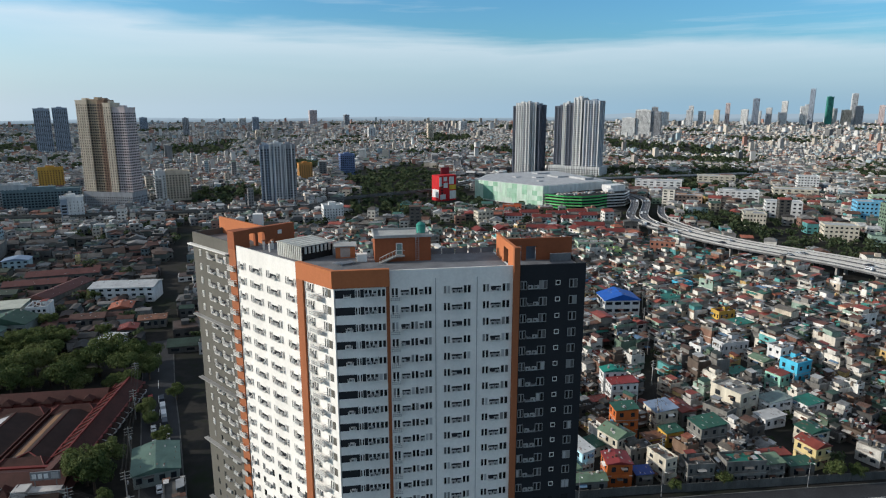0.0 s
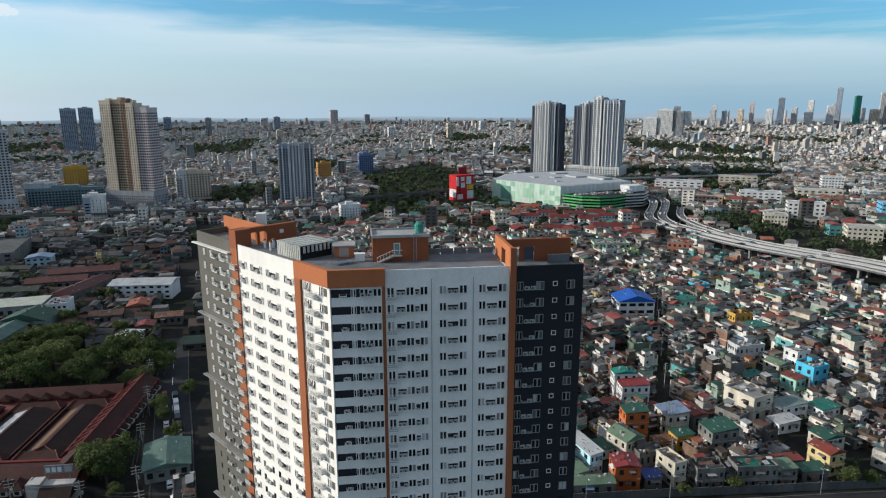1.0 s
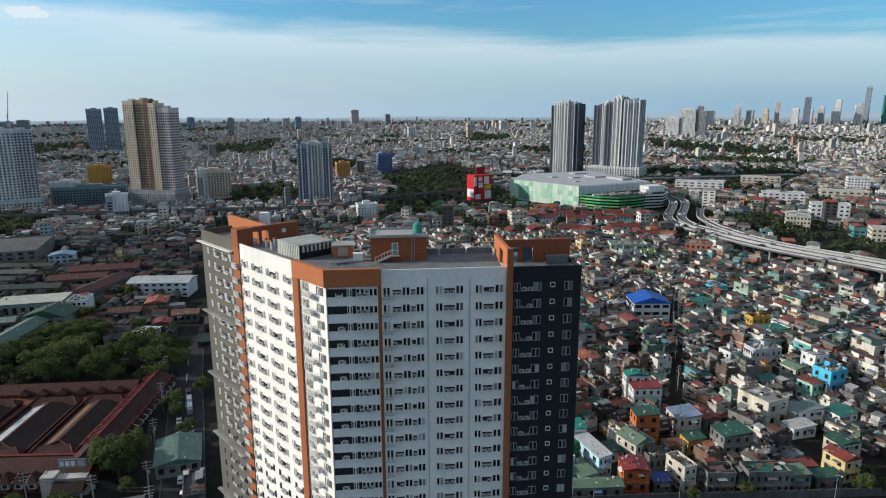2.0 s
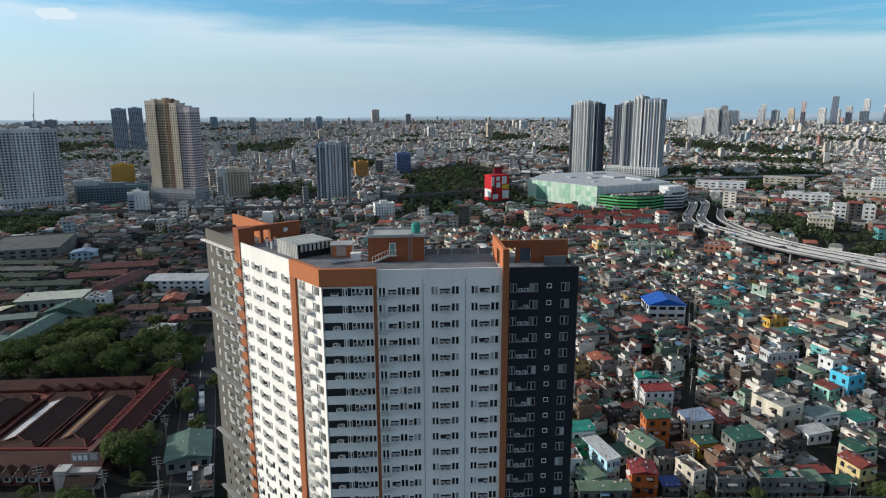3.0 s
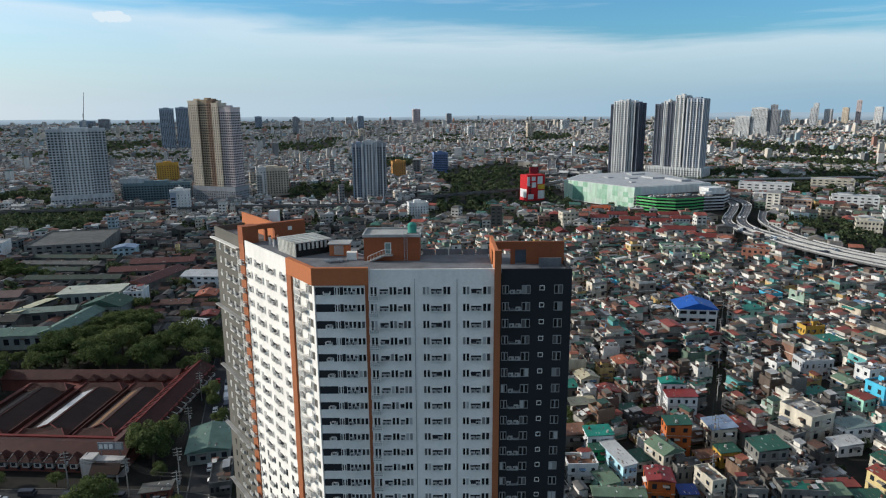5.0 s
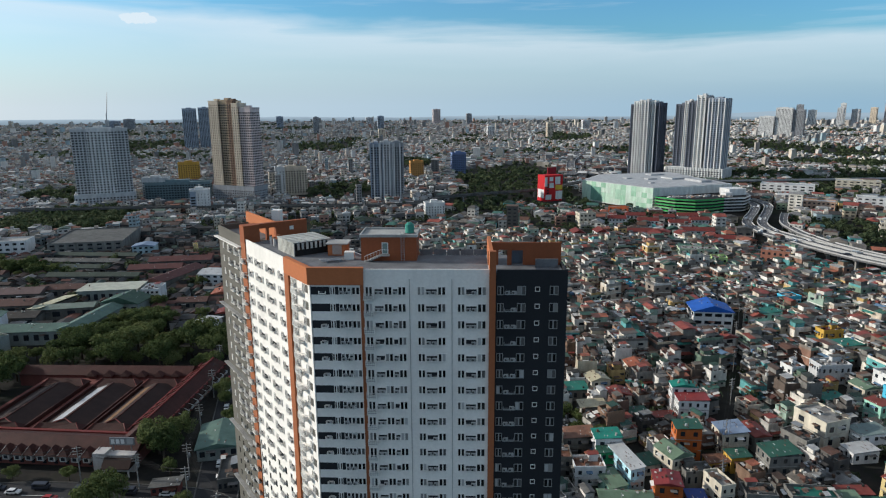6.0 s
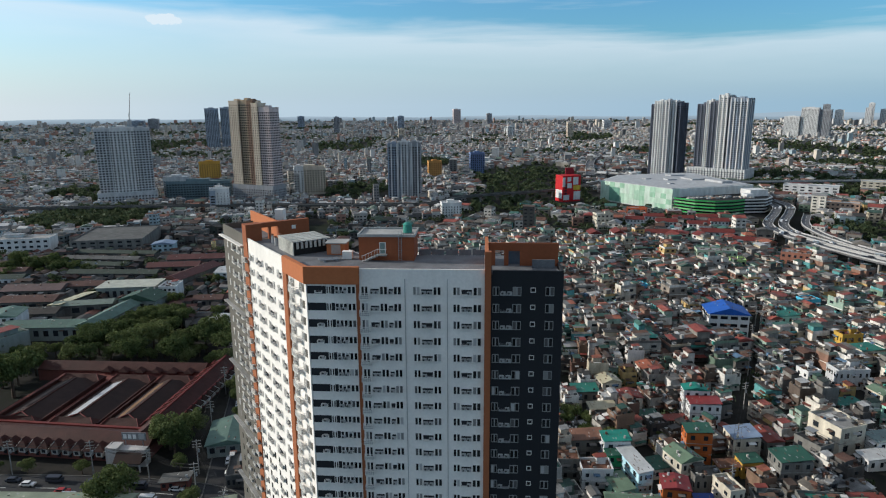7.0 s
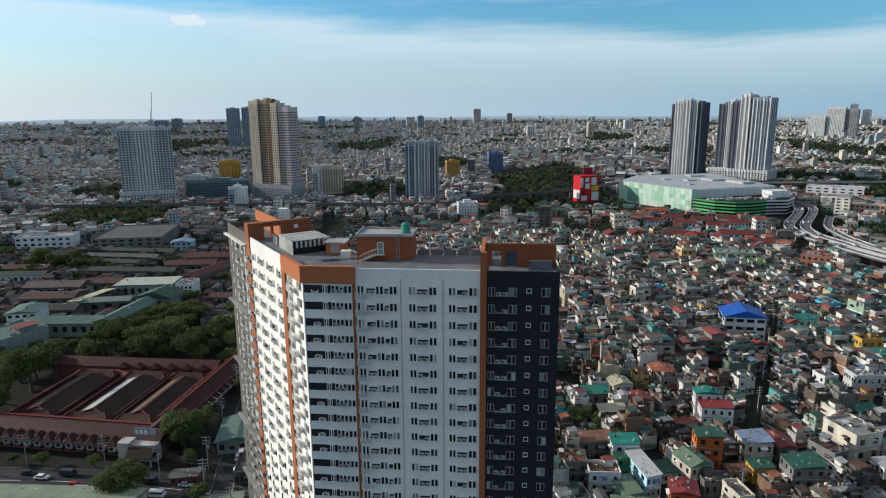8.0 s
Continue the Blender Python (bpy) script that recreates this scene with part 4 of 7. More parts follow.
for x, y, wd, h, mat in ((-352, 3000, 28, 66, steel_blue), (-136, 4000, 44, 90, pinkish), (313, 2200, 20, 55, cream), (60, 3900, 30, 64, mid_grey), (-560, 2600, 22, 70, mid_grey), (-900, 3300, 34, 62, steel_blue), (-1650, 3100, 60, 48, steel_blue), (-1580, 3120, 46, 56, mid_grey), (120, 2300, 24, 40, white_wall), (-250, 2200, 20, 36, cream), (-490, 3600, 34, 50, pale_grey), (560, 2900, 30, 46, white_wall)):
    far_tower("office_tower", "distant high-rise in the haze", x, y, radians(15), [(0, 0, wd, wd * 0.7, h, mat, 0.5)], bay=5, floor=4)
# the skyline of the business district, its pale paints standing in for haze
rng = random.Random(5)
for x, h, wd, tint in ((1600, 92, 60, pale_grey), (1700, 106, 60, mid_grey), (1760, 80, 70, white_wall), (1850, 90, 50, pale_grey), (1922, 112, 44, white_wall), (1985, 82, 60, pale_grey), (2040, 90, 50, cream), (2109, 126, 40, pinkish), (2170, 92, 60, white_wall), (2254, 150, 56, steel_blue),
                       (2310, 84, 60, white_wall), (2380, 100, 50, pale_grey), (2458, 136, 50, white_wall), (2520, 108, 60, white_wall), (2584, 202, 44, steel_blue), (2640, 118, 60, pale_grey), (2702, 160, 56, paint("jade", (0.06, 0.28, 0.22))), (2750, 96, 80, white_wall), (2805, 88, 80, cream), (2897, 178, 52, pale_grey), (2960, 92, 70, pale_grey), (3045, 113, 50, pinkish), (3100, 118, 60, white_wall), (2420, 76, 80, white_wall), (2860, 110, 60, mid_grey)):
    far_tower("office_tower", "high-rise of the distant business district", x, 3300 + rng.uniform(-60, 60), radians(rng.uniform(-50, -25)), [(0, 0, wd * 0.55, wd * 0.45, h, tint, 0.3)], bay=6, floor=5)


# ---- red tower block with signs, mall, car park ----
def red_block():
    ob = thing("sign_tower", 128, 782, 0, radians(25), "red and white commercial block covered in sign panels", "building")
    part("wall", Soup().box(-12.5, 12.5, -8, 8, 0, 31), paint("signal_red", (0.5, 0.02, 0.025)), ob)
    for x0, x1, z0, z1 in ((-12.5, -9, 18, 29), (-6, 0, 16, 22), (-6, -1, 24, 29), (3, 12.4, 2, 12), (2, 9, 20, 29), (-11, -3, 2, 8)):
        part("sign_panel", Soup().box(x0, x1, -8.2, -8.0, z0, z1), white_wall, ob, "white sign panel")
    part("sign_panel", Soup().box(2.5, 12.2, -8.25, -8.0, 13.5, 19), paint("sign_yellow", (0.6, 0.4, 0.05)), ob, "yellow and red sign panel")
    part("sign_panel", Soup().box(-12.7, -12.5, -7, 7, 4, 14), white_wall, ob)
    part("roof_sign", Soup().box(0, 12, 6, 7.5, 31, 39), paint("dark_red", (0.22, 0.02, 0.03)), ob, "dark red rooftop hoarding")
    for i in range(6):
        part("window_band", Soup().box(-9.5, -6.5, -8.15, -8.0, 2 + i * 3.4, 4 + i * 3.4), M["dark_glass"], ob)


red_block()


def mall():
    ob = thing("shopping_mall", 0, 0, 0, 0, "large pale green and white mall with a flat white roof", "mall")
    foot = [(168, 787), (229, 704), (330, 745), (300, 880), (200, 850)]
    part("wall", Soup().prism(foot, 0, 23.8), paint("mall_white", (0.60, 0.62, 0.60)), ob)
    part("roof", Soup().prism([(170, 787), (229, 707), (327, 747), (298, 876), (202, 847)], 23.8, 24.2), paint("mall_roof", (0.42, 0.43, 0.44)), ob, "pale flat roof")
    wl_ = Wall((168, 787, 0), (61, -83, 0), (-83, -61, 0))
    ln = math.hypot(61, 83)
    r = random.Random(3)
    tones = [paint("mint_a", (0.36, 0.55, 0.42)), paint("mint_b", (0.46, 0.62, 0.50)), paint("mint_c", (0.30, 0.50, 0.36)), paint("mint_d", (0.52, 0.64, 0.55))]
    for i in range(14):
        for j in range(4):
            t = tones[r.randrange(4)] if i > 3 or j > 2 else tones[1]
            part("panel", wl_.box(Soup(), ln * i / 14 + 0.05, ln * (i + 1) / 14 - 0.05, 0, 0.25, 1 + j * 5.7, 1 + (j + 1) * 5.7 - 0.1), t, ob)
    part("panel", wl_.box(Soup(), 14, 30, 0.3, 0.5, 2, 18), paint("mint_dark", (0.16, 0.33, 0.25)), ob, "darker green panel")
    part("end_wall", Wall((229, 704, 0), (101, 41, 0), (41, -101, 0)).box(Soup(), -0.2, 9, 0, 0.6, 0, 24.2), paint("mint_d", (0.5, 0.6, 0.5)), ob)
    for x, y, w_, d_, h in ((285, 800, 30, 22, 3), (250, 790, 12, 9, 2.4), (300, 770, 14, 30, 4), (225, 800, 8, 8, 2), (270, 840, 20, 12, 2.5), (240, 750, 6, 5, 2)):
        part("plant_room", Soup().rbox(x, y, w_, d_, 24.2, 24.2 + h * 0.6, 0.35), paint("mall_roof", (0.42, 0.43, 0.44)), ob)


def car_park():
    ob = thing("car_park", 0, 0, 0, 0, "curved multi-storey car park with bright green bands", "car park")
    ctr = [(230, 699), (246, 680), (264, 672), (283, 676), (299, 686), (322, 690), (336, 708), (344, 748), (331, 745), (229, 704)]
    green, lime = paint("band_green", (0.05, 0.36, 0.10)), paint("band_lime", (0.16, 0.50, 0.18))
    mx, my = 290, 718
    # black solid between the decks paints in the shade of the parking floors
    part("core", Soup().prism([(mx + (x - mx) * 0.93, my + (y - my) * 0.93) for x, y in ctr], 0, 15.0), M["black"], ob)
    for k in range(5):
        z = 1.0 + 3.3 * k
        part("deck_slab", Soup().prism(ctr, z, z + 0.35), M["concrete"], ob)
        for (ax, ay), (bx, by) in zip(ctr[:8], ctr[1:8]):
            w_ = Wall((ax, ay, 0), (bx - ax, by - ay, 0), (by - ay, ax - bx, 0))
            part("band", w_.box(Soup(), 0, math.hypot(bx - ax, by - ay), -0.2, 0.25, z + 0.35, z + 1.7), (green if ax < 296 else white_wall) if k % 2 == 0 else (lime if ax < 296 else pale_grey), ob)
    part("ramp_house", Soup().rbox(322, 722, 22, 16, 15.0, 22.0, 0.3), white_wall, ob, "white ramp house on top")
    r = random.Random(8)
    pk = Soup()
    for i in range(60):
        x, y = 243 + 70 * r.random(), 0
        y = 697 + (x - 243) * 0.16 + r.uniform(-8, 8)
        pk.rbox(x, y, 4.2, 1.8, 15.0, 16.1, 0.3).rbox(x, y, 2.2, 1.6, 16.1, 16.5, 0.3)
    tagged(part("parked_car", pk, M["far_wall"], ob, "cars parked on the open top deck"), kind="stuff")
    part("ramp_house", Soup().rbox(309, 706, 9, 9, 15.0, 19.0, 0.3), white_wall, ob)


mall()
car_park()


# ---- viaducts and roads ----
def smooth(pts, n=6):
    """Points glide through the given ones (Catmull-Rom)."""
    p = [Vector(q) for q in pts]
    p = [2 * p[0] - p[1]] + p + [2 * p[-1] - p[-2]]
    res = []
    for i in range(1, len(p) - 2):
        for j in range(n):
            t = j / n
            res.append(0.5 * (2 * p[i] + (p[i + 1] - p[i - 1]) * t + (2 * p[i - 1] - 5 * p[i] + 4 * p[i + 1] - p[i + 2]) * t * t + (3 * p[i] - p[i - 1] - 3 * p[i + 1] + p[i + 2]) * t ** 3))
    res.append(p[-2])
    return res


def strip(soup, line, o0, o1, z0, z1):
    """A ribbon along a line between two offsets to its right, from z0 to z1 above the line."""
    side = []
    for i, p in enumerate(line):
        d = (line[min(i + 1, len(line) - 1)] - line[max(i - 1, 0)])
        d.z = 0
        d.normalize()
        r = Vector((d.y, -d.x, 0))
        side.append((p + r * o0, p + r * o1))
    k = len(soup.v)
    for a, b_ in side:
        soup.v += [(a.x, a.y, a.z + z0), (b_.x, b_.y, b_.z + z0), (b_.x, b_.y, b_.z + z1), (a.x, a.y, a.z + z1)]
    for i in range(len(side) - 1):
        for j in range(4):
            soup.f.append((k + 4 * i + j, k + 4 * i + 4 + j, k + 4 * i + 4 + (j + 1) % 4, k + 4 * i + (j + 1) % 4))
    soup.f += [(k + 3, k + 2, k + 1, k), tuple(k + 4 * (len(side) - 1) + j for j in range(4))]
    return soup


def road(name, label, pts, width, lanes, raised=True, dashes=True):
    line = smooth(pts)
    ob = thing(name, 0, 0, 0, 0, label, "viaduct" if raised else "road")
    part("deck", strip(Soup(), line, -width / 2, width / 2, -1.2 if raised else 0.0, 0.02), (M["viaduct_deck"] if raised else M["asphalt"]) if dashes else M["concrete_dark"], ob)
    for o in (-width / 2, width / 2 - 0.4):
        part("parapet", strip(Soup(), line, o, o + 0.4, 0.02, 1.0 if raised else 0.2), M["viaduct"] if raised and dashes else M["concrete_dark"], ob)
    if dashes:
        mk = Soup()
        for i in range(1, lanes):
            o = -width / 2 + width * i / lanes
            for j in range(0, len(line) - 1, 2):
                strip(mk, line[j:j + 2], o - 0.12, o + 0.12, 0.024, 0.034)
        tagged(part("lane_marking", mk, M["lane_paint"], ob), kind="stuff")
    if raised:
        for j in range(2, len(line) - 1, 4):
            p = line[j]
            part("pier", Soup().box(p.x - 0.9, p.x + 0.9, p.y - 0.9, p.y + 0.9, 0, p.z - 1.2).box(p.x - width * 0.3, p.x + width * 0.3, p.y - 1, p.y + 1, p.z - 2.2, p.z - 1.2), M["concrete"], ob)
    return line


SKYWAY = [(352, 340, 9), (340, 378, 9), (324, 408, 9), (305, 445, 9), (294, 478, 9), (286, 515, 9), (284, 545, 8.5), (294, 585, 8), (326, 645, 8), (346, 690, 8), (346, 735, 8), (330, 800, 8)]
skyline_a = road("elevated_highway", "curving grey elevated highway with pale concrete parapets", SKYWAY, 8.5, 3)
skyline_b = road("elevated_highway", "curving grey elevated highway with pale concrete parapets", [(x - 11 + (0 if y < 560 else -3), y - 5 + (0 if y < 560 else 4), z) for x, y, z in SKYWAY], 8.5, 3)
road("elevated_highway", "slip road that drops beside the elevated highway", [(364, 345, 8.5), (352, 383, 8.5), (336, 413, 8.5), (318, 449, 8), (308, 480, 8), (304, 515, 8), (306, 545, 7.5), (316, 590, 7), (341, 640, 7.5)], 7, 2)
road("rail_viaduct", "long dark elevated rail line across the city", [(-520, 640, 9), (-344, 668, 9), (-232, 679, 9), (-142, 682, 9), (-35, 692, 9), (-5, 742, 9), (41, 774, 9), (113, 813, 9), (190, 900, 9)], 9, 2, dashes=False)
road("elevated_highway", "distant interchange ramp of pale concrete", [(190, 1010, 8), (228, 1020, 9), (262, 934, 9), (300, 900, 9), (420, 905, 9), (640, 930, 9)], 12, 2)
road("elevated_highway", "distant viaduct that runs straight towards the horizon", [(190, 1000, 8), (227, 1230, 9), (280, 1440, 9), (333, 1650, 9)], 14, 2)
road("road", "side street beside the apartment tower", [(-38, 90, 0.02), (-47, 150, 0.02), (-57, 190, 0.02), (-66, 225, 0.02), (-76, 262, 0.02), (-90, 320, 0.02)], 13, 2, False)
road("road", "street in front of the red-roofed inn", [(-260, 158, 0.01), (-170, 163, 0.01), (-110, 168, 0.01), (-60, 166, 0.01), (-45, 158, 0.01)], 14, 2, False)
road("road", "bare road along a boundary wall", [(48, 152, 0.02), (100, 150, 0.02), (180, 146, 0.02), (300, 138, 0.02)], 14, 2, False)
# ---- houses ----
KEEP = []      # what stays free of scattered houses: (x, y, radius)
LINES = []     # streets that stay free: (points, half width)


def keep(x, y, r):
    KEEP.append((x, y, r))


def seg_dist(px, py, a, b_):
    dx, dy = b_[0] - a[0], b_[1] - a[1]
    t = max(0.0, min(1.0, ((px - a[0]) * dx + (py - a[1]) * dy) / (dx * dx + dy * dy)))
    return math.hypot(px - a[0] - t * dx, py - a[1] - t * dy)


def is_free(x, y, r):
    for kx, ky, kr in KEEP:
        if (x - kx) ** 2 + (y - ky) ** 2 < (kr + r) ** 2:
            return False
    for pts, hw in LINES:
        for a, b_ in zip(pts, pts[1:]):
            if seg_dist(x, y, a, b_) < hw + r:
                return False
    return True


for q in ((12, 100, 26), (-18, 118, 24), (-30, 128, 20), (32, 100, 18), (-115, 205, 42), (-115, 235, 40), (-92, 220, 25), (-135, 190, 30), (-150, 260, 36), (-110, 275, 30), (-190, 265, 30),
          (235, 780, 70), (270, 820, 70), (285, 710, 60), (325, 720, 34), (128, 782, 18), (122, 755, 22), (-7, 657, 12), (-260, 682, 14), (-252, 790, 40), (-402, 752, 42), (-70, 785, 28), (318, 1080, 44), (388, 1022, 60), (-201, 838, 24), (-330, 790, 42)):
    keep(*q)
LINES.append(([(p.x, p.y) for p in skyline_a[::3]], 18))
LINES.append(([(-520, 640), (-344, 668), (-232, 679), (-142, 682), (-35, 692), (-5, 742), (113, 813)], 8))
LINES.append(([(190, 1010), (262, 934), (300, 900), (640, 930)], 9))
LINES.append(([(-38, 90), (-57, 190), (-76, 262), (-90, 320), (-110, 420), (-140, 640)], 7))
LINES.append(([(-260, 158), (-110, 168), (-45, 158)], 10))
LINES.append(([(172, 340), (125, 232), (98, 172)], 3.0))
LINES.append(([(45, 156), (110, 156), (180, 152), (300, 144)], 6))



def sheets(roof, r, kind, cx, cy, w_, d_, z, rise, rot):
    """A sheet-metal roof laid in strips that lie a little unevenly."""
    n = max(2, int(d_ / 1.7))
    c, s_ = math.cos(rot), math.sin(rot)
    for i in range(n):
        y = -d_ / 2 + d_ * (i + 0.5) / n
        x, y2 = cx - s_ * y, cy + c * y
        dz = r.uniform(0.0, 0.07)
        if kind == "gable":
            roof.gable(x, y2, w_ + r.uniform(-0.25, 0.1), d_ / n + 0.02, z + dz, rise, rot, 0.08)
        else:
            roof.shed(x, y2, w_ + r.uniform(-0.4, 0.15), d_ / n + 0.02, z + dz, rise, rot, 0.07)


def house_shape(seed):
    """One house of the settlement, as lists of boxes for walls, roof, trim and windows, in its own frame."""
    r = random.Random(seed)
    w_, d_ = r.uniform(4.0, 6.8), r.uniform(4.6, 7.6)
    floors = r.choice([1, 1, 2, 2, 2, 2, 3])
    fh = r.uniform(2.5, 2.8)
    h = floors * fh
    kind = r.choice(["gable", "shed", "flat", "shed", "mixed", "mixed", "flat", "flat"])
    wall, roof, extra, wins = Soup(), Soup(), Soup(), []
    wall.box(-w_ / 2, w_ / 2, -d_ / 2, d_ / 2, 0, h)
    for k in range(1, floors):
        wall.box(-w_ / 2 - 0.15, w_ / 2 + 0.15, -d_ / 2 - 0.15, d_ / 2 + 0.15, k * fh - 0.12, k * fh + 0.08)
    if kind == "gable":
        rise = r.uniform(0.9, 1.6)
        sheets(roof, r, "gable", 0, 0, w_ + 0.9, d_ + 0.9, h, rise, 0)
        wall.gable(0, 0, w_, d_, h - 0.02, rise, 0, 0.02)
    elif kind == "shed":
        sheets(roof, r, "shed", 0, 0, w_ + 0.7, d_ + 0.7, h + 0.05, r.uniform(0.4, 1.1), r.choice([0, math.pi]))
        wall.box(w_ / 2 - 0.2, w_ / 2, -d_ / 2, d_ / 2, h, h + 0.4)
    elif kind == "flat":
        for a in ((-w_ / 2, w_ / 2, -d_ / 2, -d_ / 2 + 0.15), (-w_ / 2, w_ / 2, d_ / 2 - 0.15, d_ / 2), (-w_ / 2, -w_ / 2 + 0.15, -d_ / 2 + 0.15, d_ / 2 - 0.15), (w_ / 2 - 0.15, w_ / 2, -d_ / 2 + 0.15, d_ / 2 - 0.15)):
            wall.box(*a, h, h + 0.9)
        px, py = r.uniform(-0.6, 0.6), r.uniform(-0.8, 0.8)
        wall.box(px - 1.3, px + 1.3, py - 1.4, py + 1.4, h, h + 2.1)
        sheets(roof, r, "shed", px, py, 3.4, 3.4, h + 2.1, 0.3, r.choice([0, 1.57]))
        roof.box(-w_ / 2 + 0.15, w_ / 2 - 0.15, -d_ / 2 + 0.15, d_ / 2 - 0.15, h, h + 0.03)
        for i in range(4):
            bx, by = r.uniform(-0.4, 0.4) * w_, r.uniform(-0.4, 0.4) * d_
            extra.box(bx - r.uniform(0.2, 0.6), bx + 0.3, by - 0.3, by + r.uniform(0.2, 0.7), h + 0.03, h + r.uniform(0.3, 1.2))
        for i in range(4):
            extra.tube((-w_ / 2 + 0.3 + i * (w_ - 0.6) / 3, -d_ / 2 + 0.25, h + 0.9), (-w_ / 2 + 0.3 + i * (w_ - 0.6) / 3, -d_ / 2 + 0.25, h + 1.7), 0.05, 0.05, 4)
    else:
        sheets(roof, r, "shed", -w_ / 4, 0, w_ / 2 + 0.4, d_ + 0.6, h + 0.05, 0.5, 0)
        wall.box(0.1, w_ / 2, -d_ / 2, d_ / 2 - d_ * 0.3, h, h + 2.3)
        roof.gable(w_ / 4, -d_ * 0.15, w_ / 2 + 0.6, d_ * 0.7 + 0.6, h + 2.3, 0.6, 0, 0.1)
    if r.random() < 0.6:
        # a lean-to of sheet metal on the front
        roof.shed(0, -d_ / 2 - 0.7, d_ * 0 + 1.5, w_ * 0.8, fh - 0.5, 0.35, 1.5708, 0.08)
        extra.box(-w_ * 0.36, -w_ * 0.36 + 0.1, -d_ / 2 - 1.3, -d_ / 2 - 1.2, 0, fh - 0.5).box(w_ * 0.36, w_ * 0.36 + 0.1, -d_ / 2 - 1.3, -d_ / 2 - 1.2, 0, fh - 0.5)
    if r.random() < 0.35 and floors > 1:
        extra.box(-w_ / 2 - 0.8, -w_ / 2, -d_ * 0.3, d_ * 0.3, fh - 0.1, fh).box(-w_ / 2 - 0.8, -w_ / 2 - 0.72, -d_ * 0.3, d_ * 0.3, fh, fh + 0.85)
    if r.random() < 0.5:
        extra.tube((w_ * 0.2, d_ * 0.3, h), (w_ * 0.2, d_ * 0.3, h + 2.6), 0.03, 0.03, 4)
    # loose sheets, tanks, boxes and washing on and round the roof
    bits = Soup()
    for i in range(r.randint(9, 16)):
        bx, by = r.uniform(-0.55, 0.55) * w_, r.uniform(-0.55, 0.55) * d_
        zz = h + (1.0 if kind in ("gable", "shed") else 0.25) + r.uniform(0.0, 0.5)
        u = r.random()
        if u < 0.45:
            bits.shed(bx, by, r.uniform(0.7, 2.2), r.uniform(0.8, 2.6), zz, r.uniform(0.05, 0.5), r.choice([0, 1.57, 3.14]) + r.uniform(-0.2, 0.2), 0.06)
        elif u < 0.7:
            e = r.uniform(0.2, 0.55)
            bits.box(bx - e, bx + e, by - 0.4, by + 0.4, zz - 0.8, zz + r.uniform(0.1, 0.7))
        elif u < 0.76:
            bits.tube((bx, by, zz - 0.6), (bx, by, zz + 0.6), 0.42, 0.42, 7)
        else:
            z0 = r.uniform(0.35, 0.9) * h
            sgn = r.choice([-1, 1])
            bits.shed(bx * 0.6, -d_ / 2 - 0.5, r.uniform(0.8, 1.6), r.uniform(1.2, 3.0), z0, 0.3, 1.5708, 0.06) if sgn > 0 else bits.shed(-w_ / 2 - 0.5, by * 0.6, r.uniform(0.8, 1.6), r.uniform(1.2, 3.0), z0, 0.3, 0.0, 0.06)
    for k in range(floors):
        for side in range(4):
            ln = w_ if side in (0, 2) else d_
            for c in ((-0.25, 0.25) if ln > 5.5 else (0.05,)):
                if r.random() < 0.72:
                    ww, hh = r.uniform(0.8, 1.5), r.uniform(0.8, 1.15)
                    z = k * fh + 1.0
                    p = c * ln + r.uniform(-0.3, 0.3)
                    wins.append((side, p, z, ww, hh))
    return wall, roof, extra, wins, (w_, d_, h), bits


def win_box(s, side, p, z, ww, hh, w_, d_):
    e = 0.07
    if side == 0:
        s.box(p - ww / 2, p + ww / 2, -d_ / 2 - e, -d_ / 2, z, z + hh)
    elif side == 1:
        s.box(w_ / 2, w_ / 2 + e, p - ww / 2, p + ww / 2, z, z + hh)
    elif side == 2:
        s.box(p - ww / 2, p + ww / 2, d_ / 2, d_ / 2 + e, z, z + hh)
    else:
        s.box(-w_ / 2 - e, -w_ / 2, p - ww / 2, p + ww / 2, z, z + hh)
    return s


SHAPE = [house_shape(100 + i) for i in range(34)]
PROTO = []
for i, (wall, roof, extra, wins, size, bits) in enumerate(SHAPE):
    PROTO.append((wall.mesh("wall", M["house_wall"]), roof.mesh("roof", M["house_roof"]), extra.mesh("fittings", M["concrete_dark"]) if extra.v else None,
                  [win_box(Soup(), *q, size[0], size[1]).mesh("window", M["dark_glass"]) for q in wins if q[0] in (0, 3)][:3], bits.mesh("roof_clutter", M["clutter"])))
KIND = {1: "low", 2: "two-storey", 3: "three-storey", 4: "tall narrow"}


def place_house(i, x, y, rot):
    wall, roof, fit_, wins, bits = PROTO[i]
    st = max(1, round(SHAPE[i][4][2] / 2.65))
    ob = thing("house", x, y, 0, rot, f"{KIND[min(st, 4)]} settlement house of weathered block with a sheet roof", "house", "houses of the settlement")
    r = random.Random(int(x * 71 + y * 13))
    ob.scale = (r.uniform(0.8, 1.25), r.uniform(0.8, 1.3), r.uniform(0.75, 1.2))
    for nm, me in (("wall", wall), ("roof", roof), ("fittings", fit_), ("roof_clutter", bits)):
        if me:
            q = new(nm, me)
            q.parent = ob
            if nm == "roof_clutter":
                tagged(q, "", kind="stuff")
    for me in wins:
        new("window", me).parent = ob


def merge(dst, src, x, y, rot, sc=(1.0, 1.0, 1.0)):
    c, s = math.cos(rot), math.sin(rot)
    k = len(dst.v)
    dst.v += [(x + c * a * sc[0] - s * b_ * sc[1], y + s * a * sc[0] + c * b_ * sc[1], z * sc[2]) for a, b_, z in src.v]
    dst.f += [tuple(q + k for q in f) for f in src.f]


WINS = []
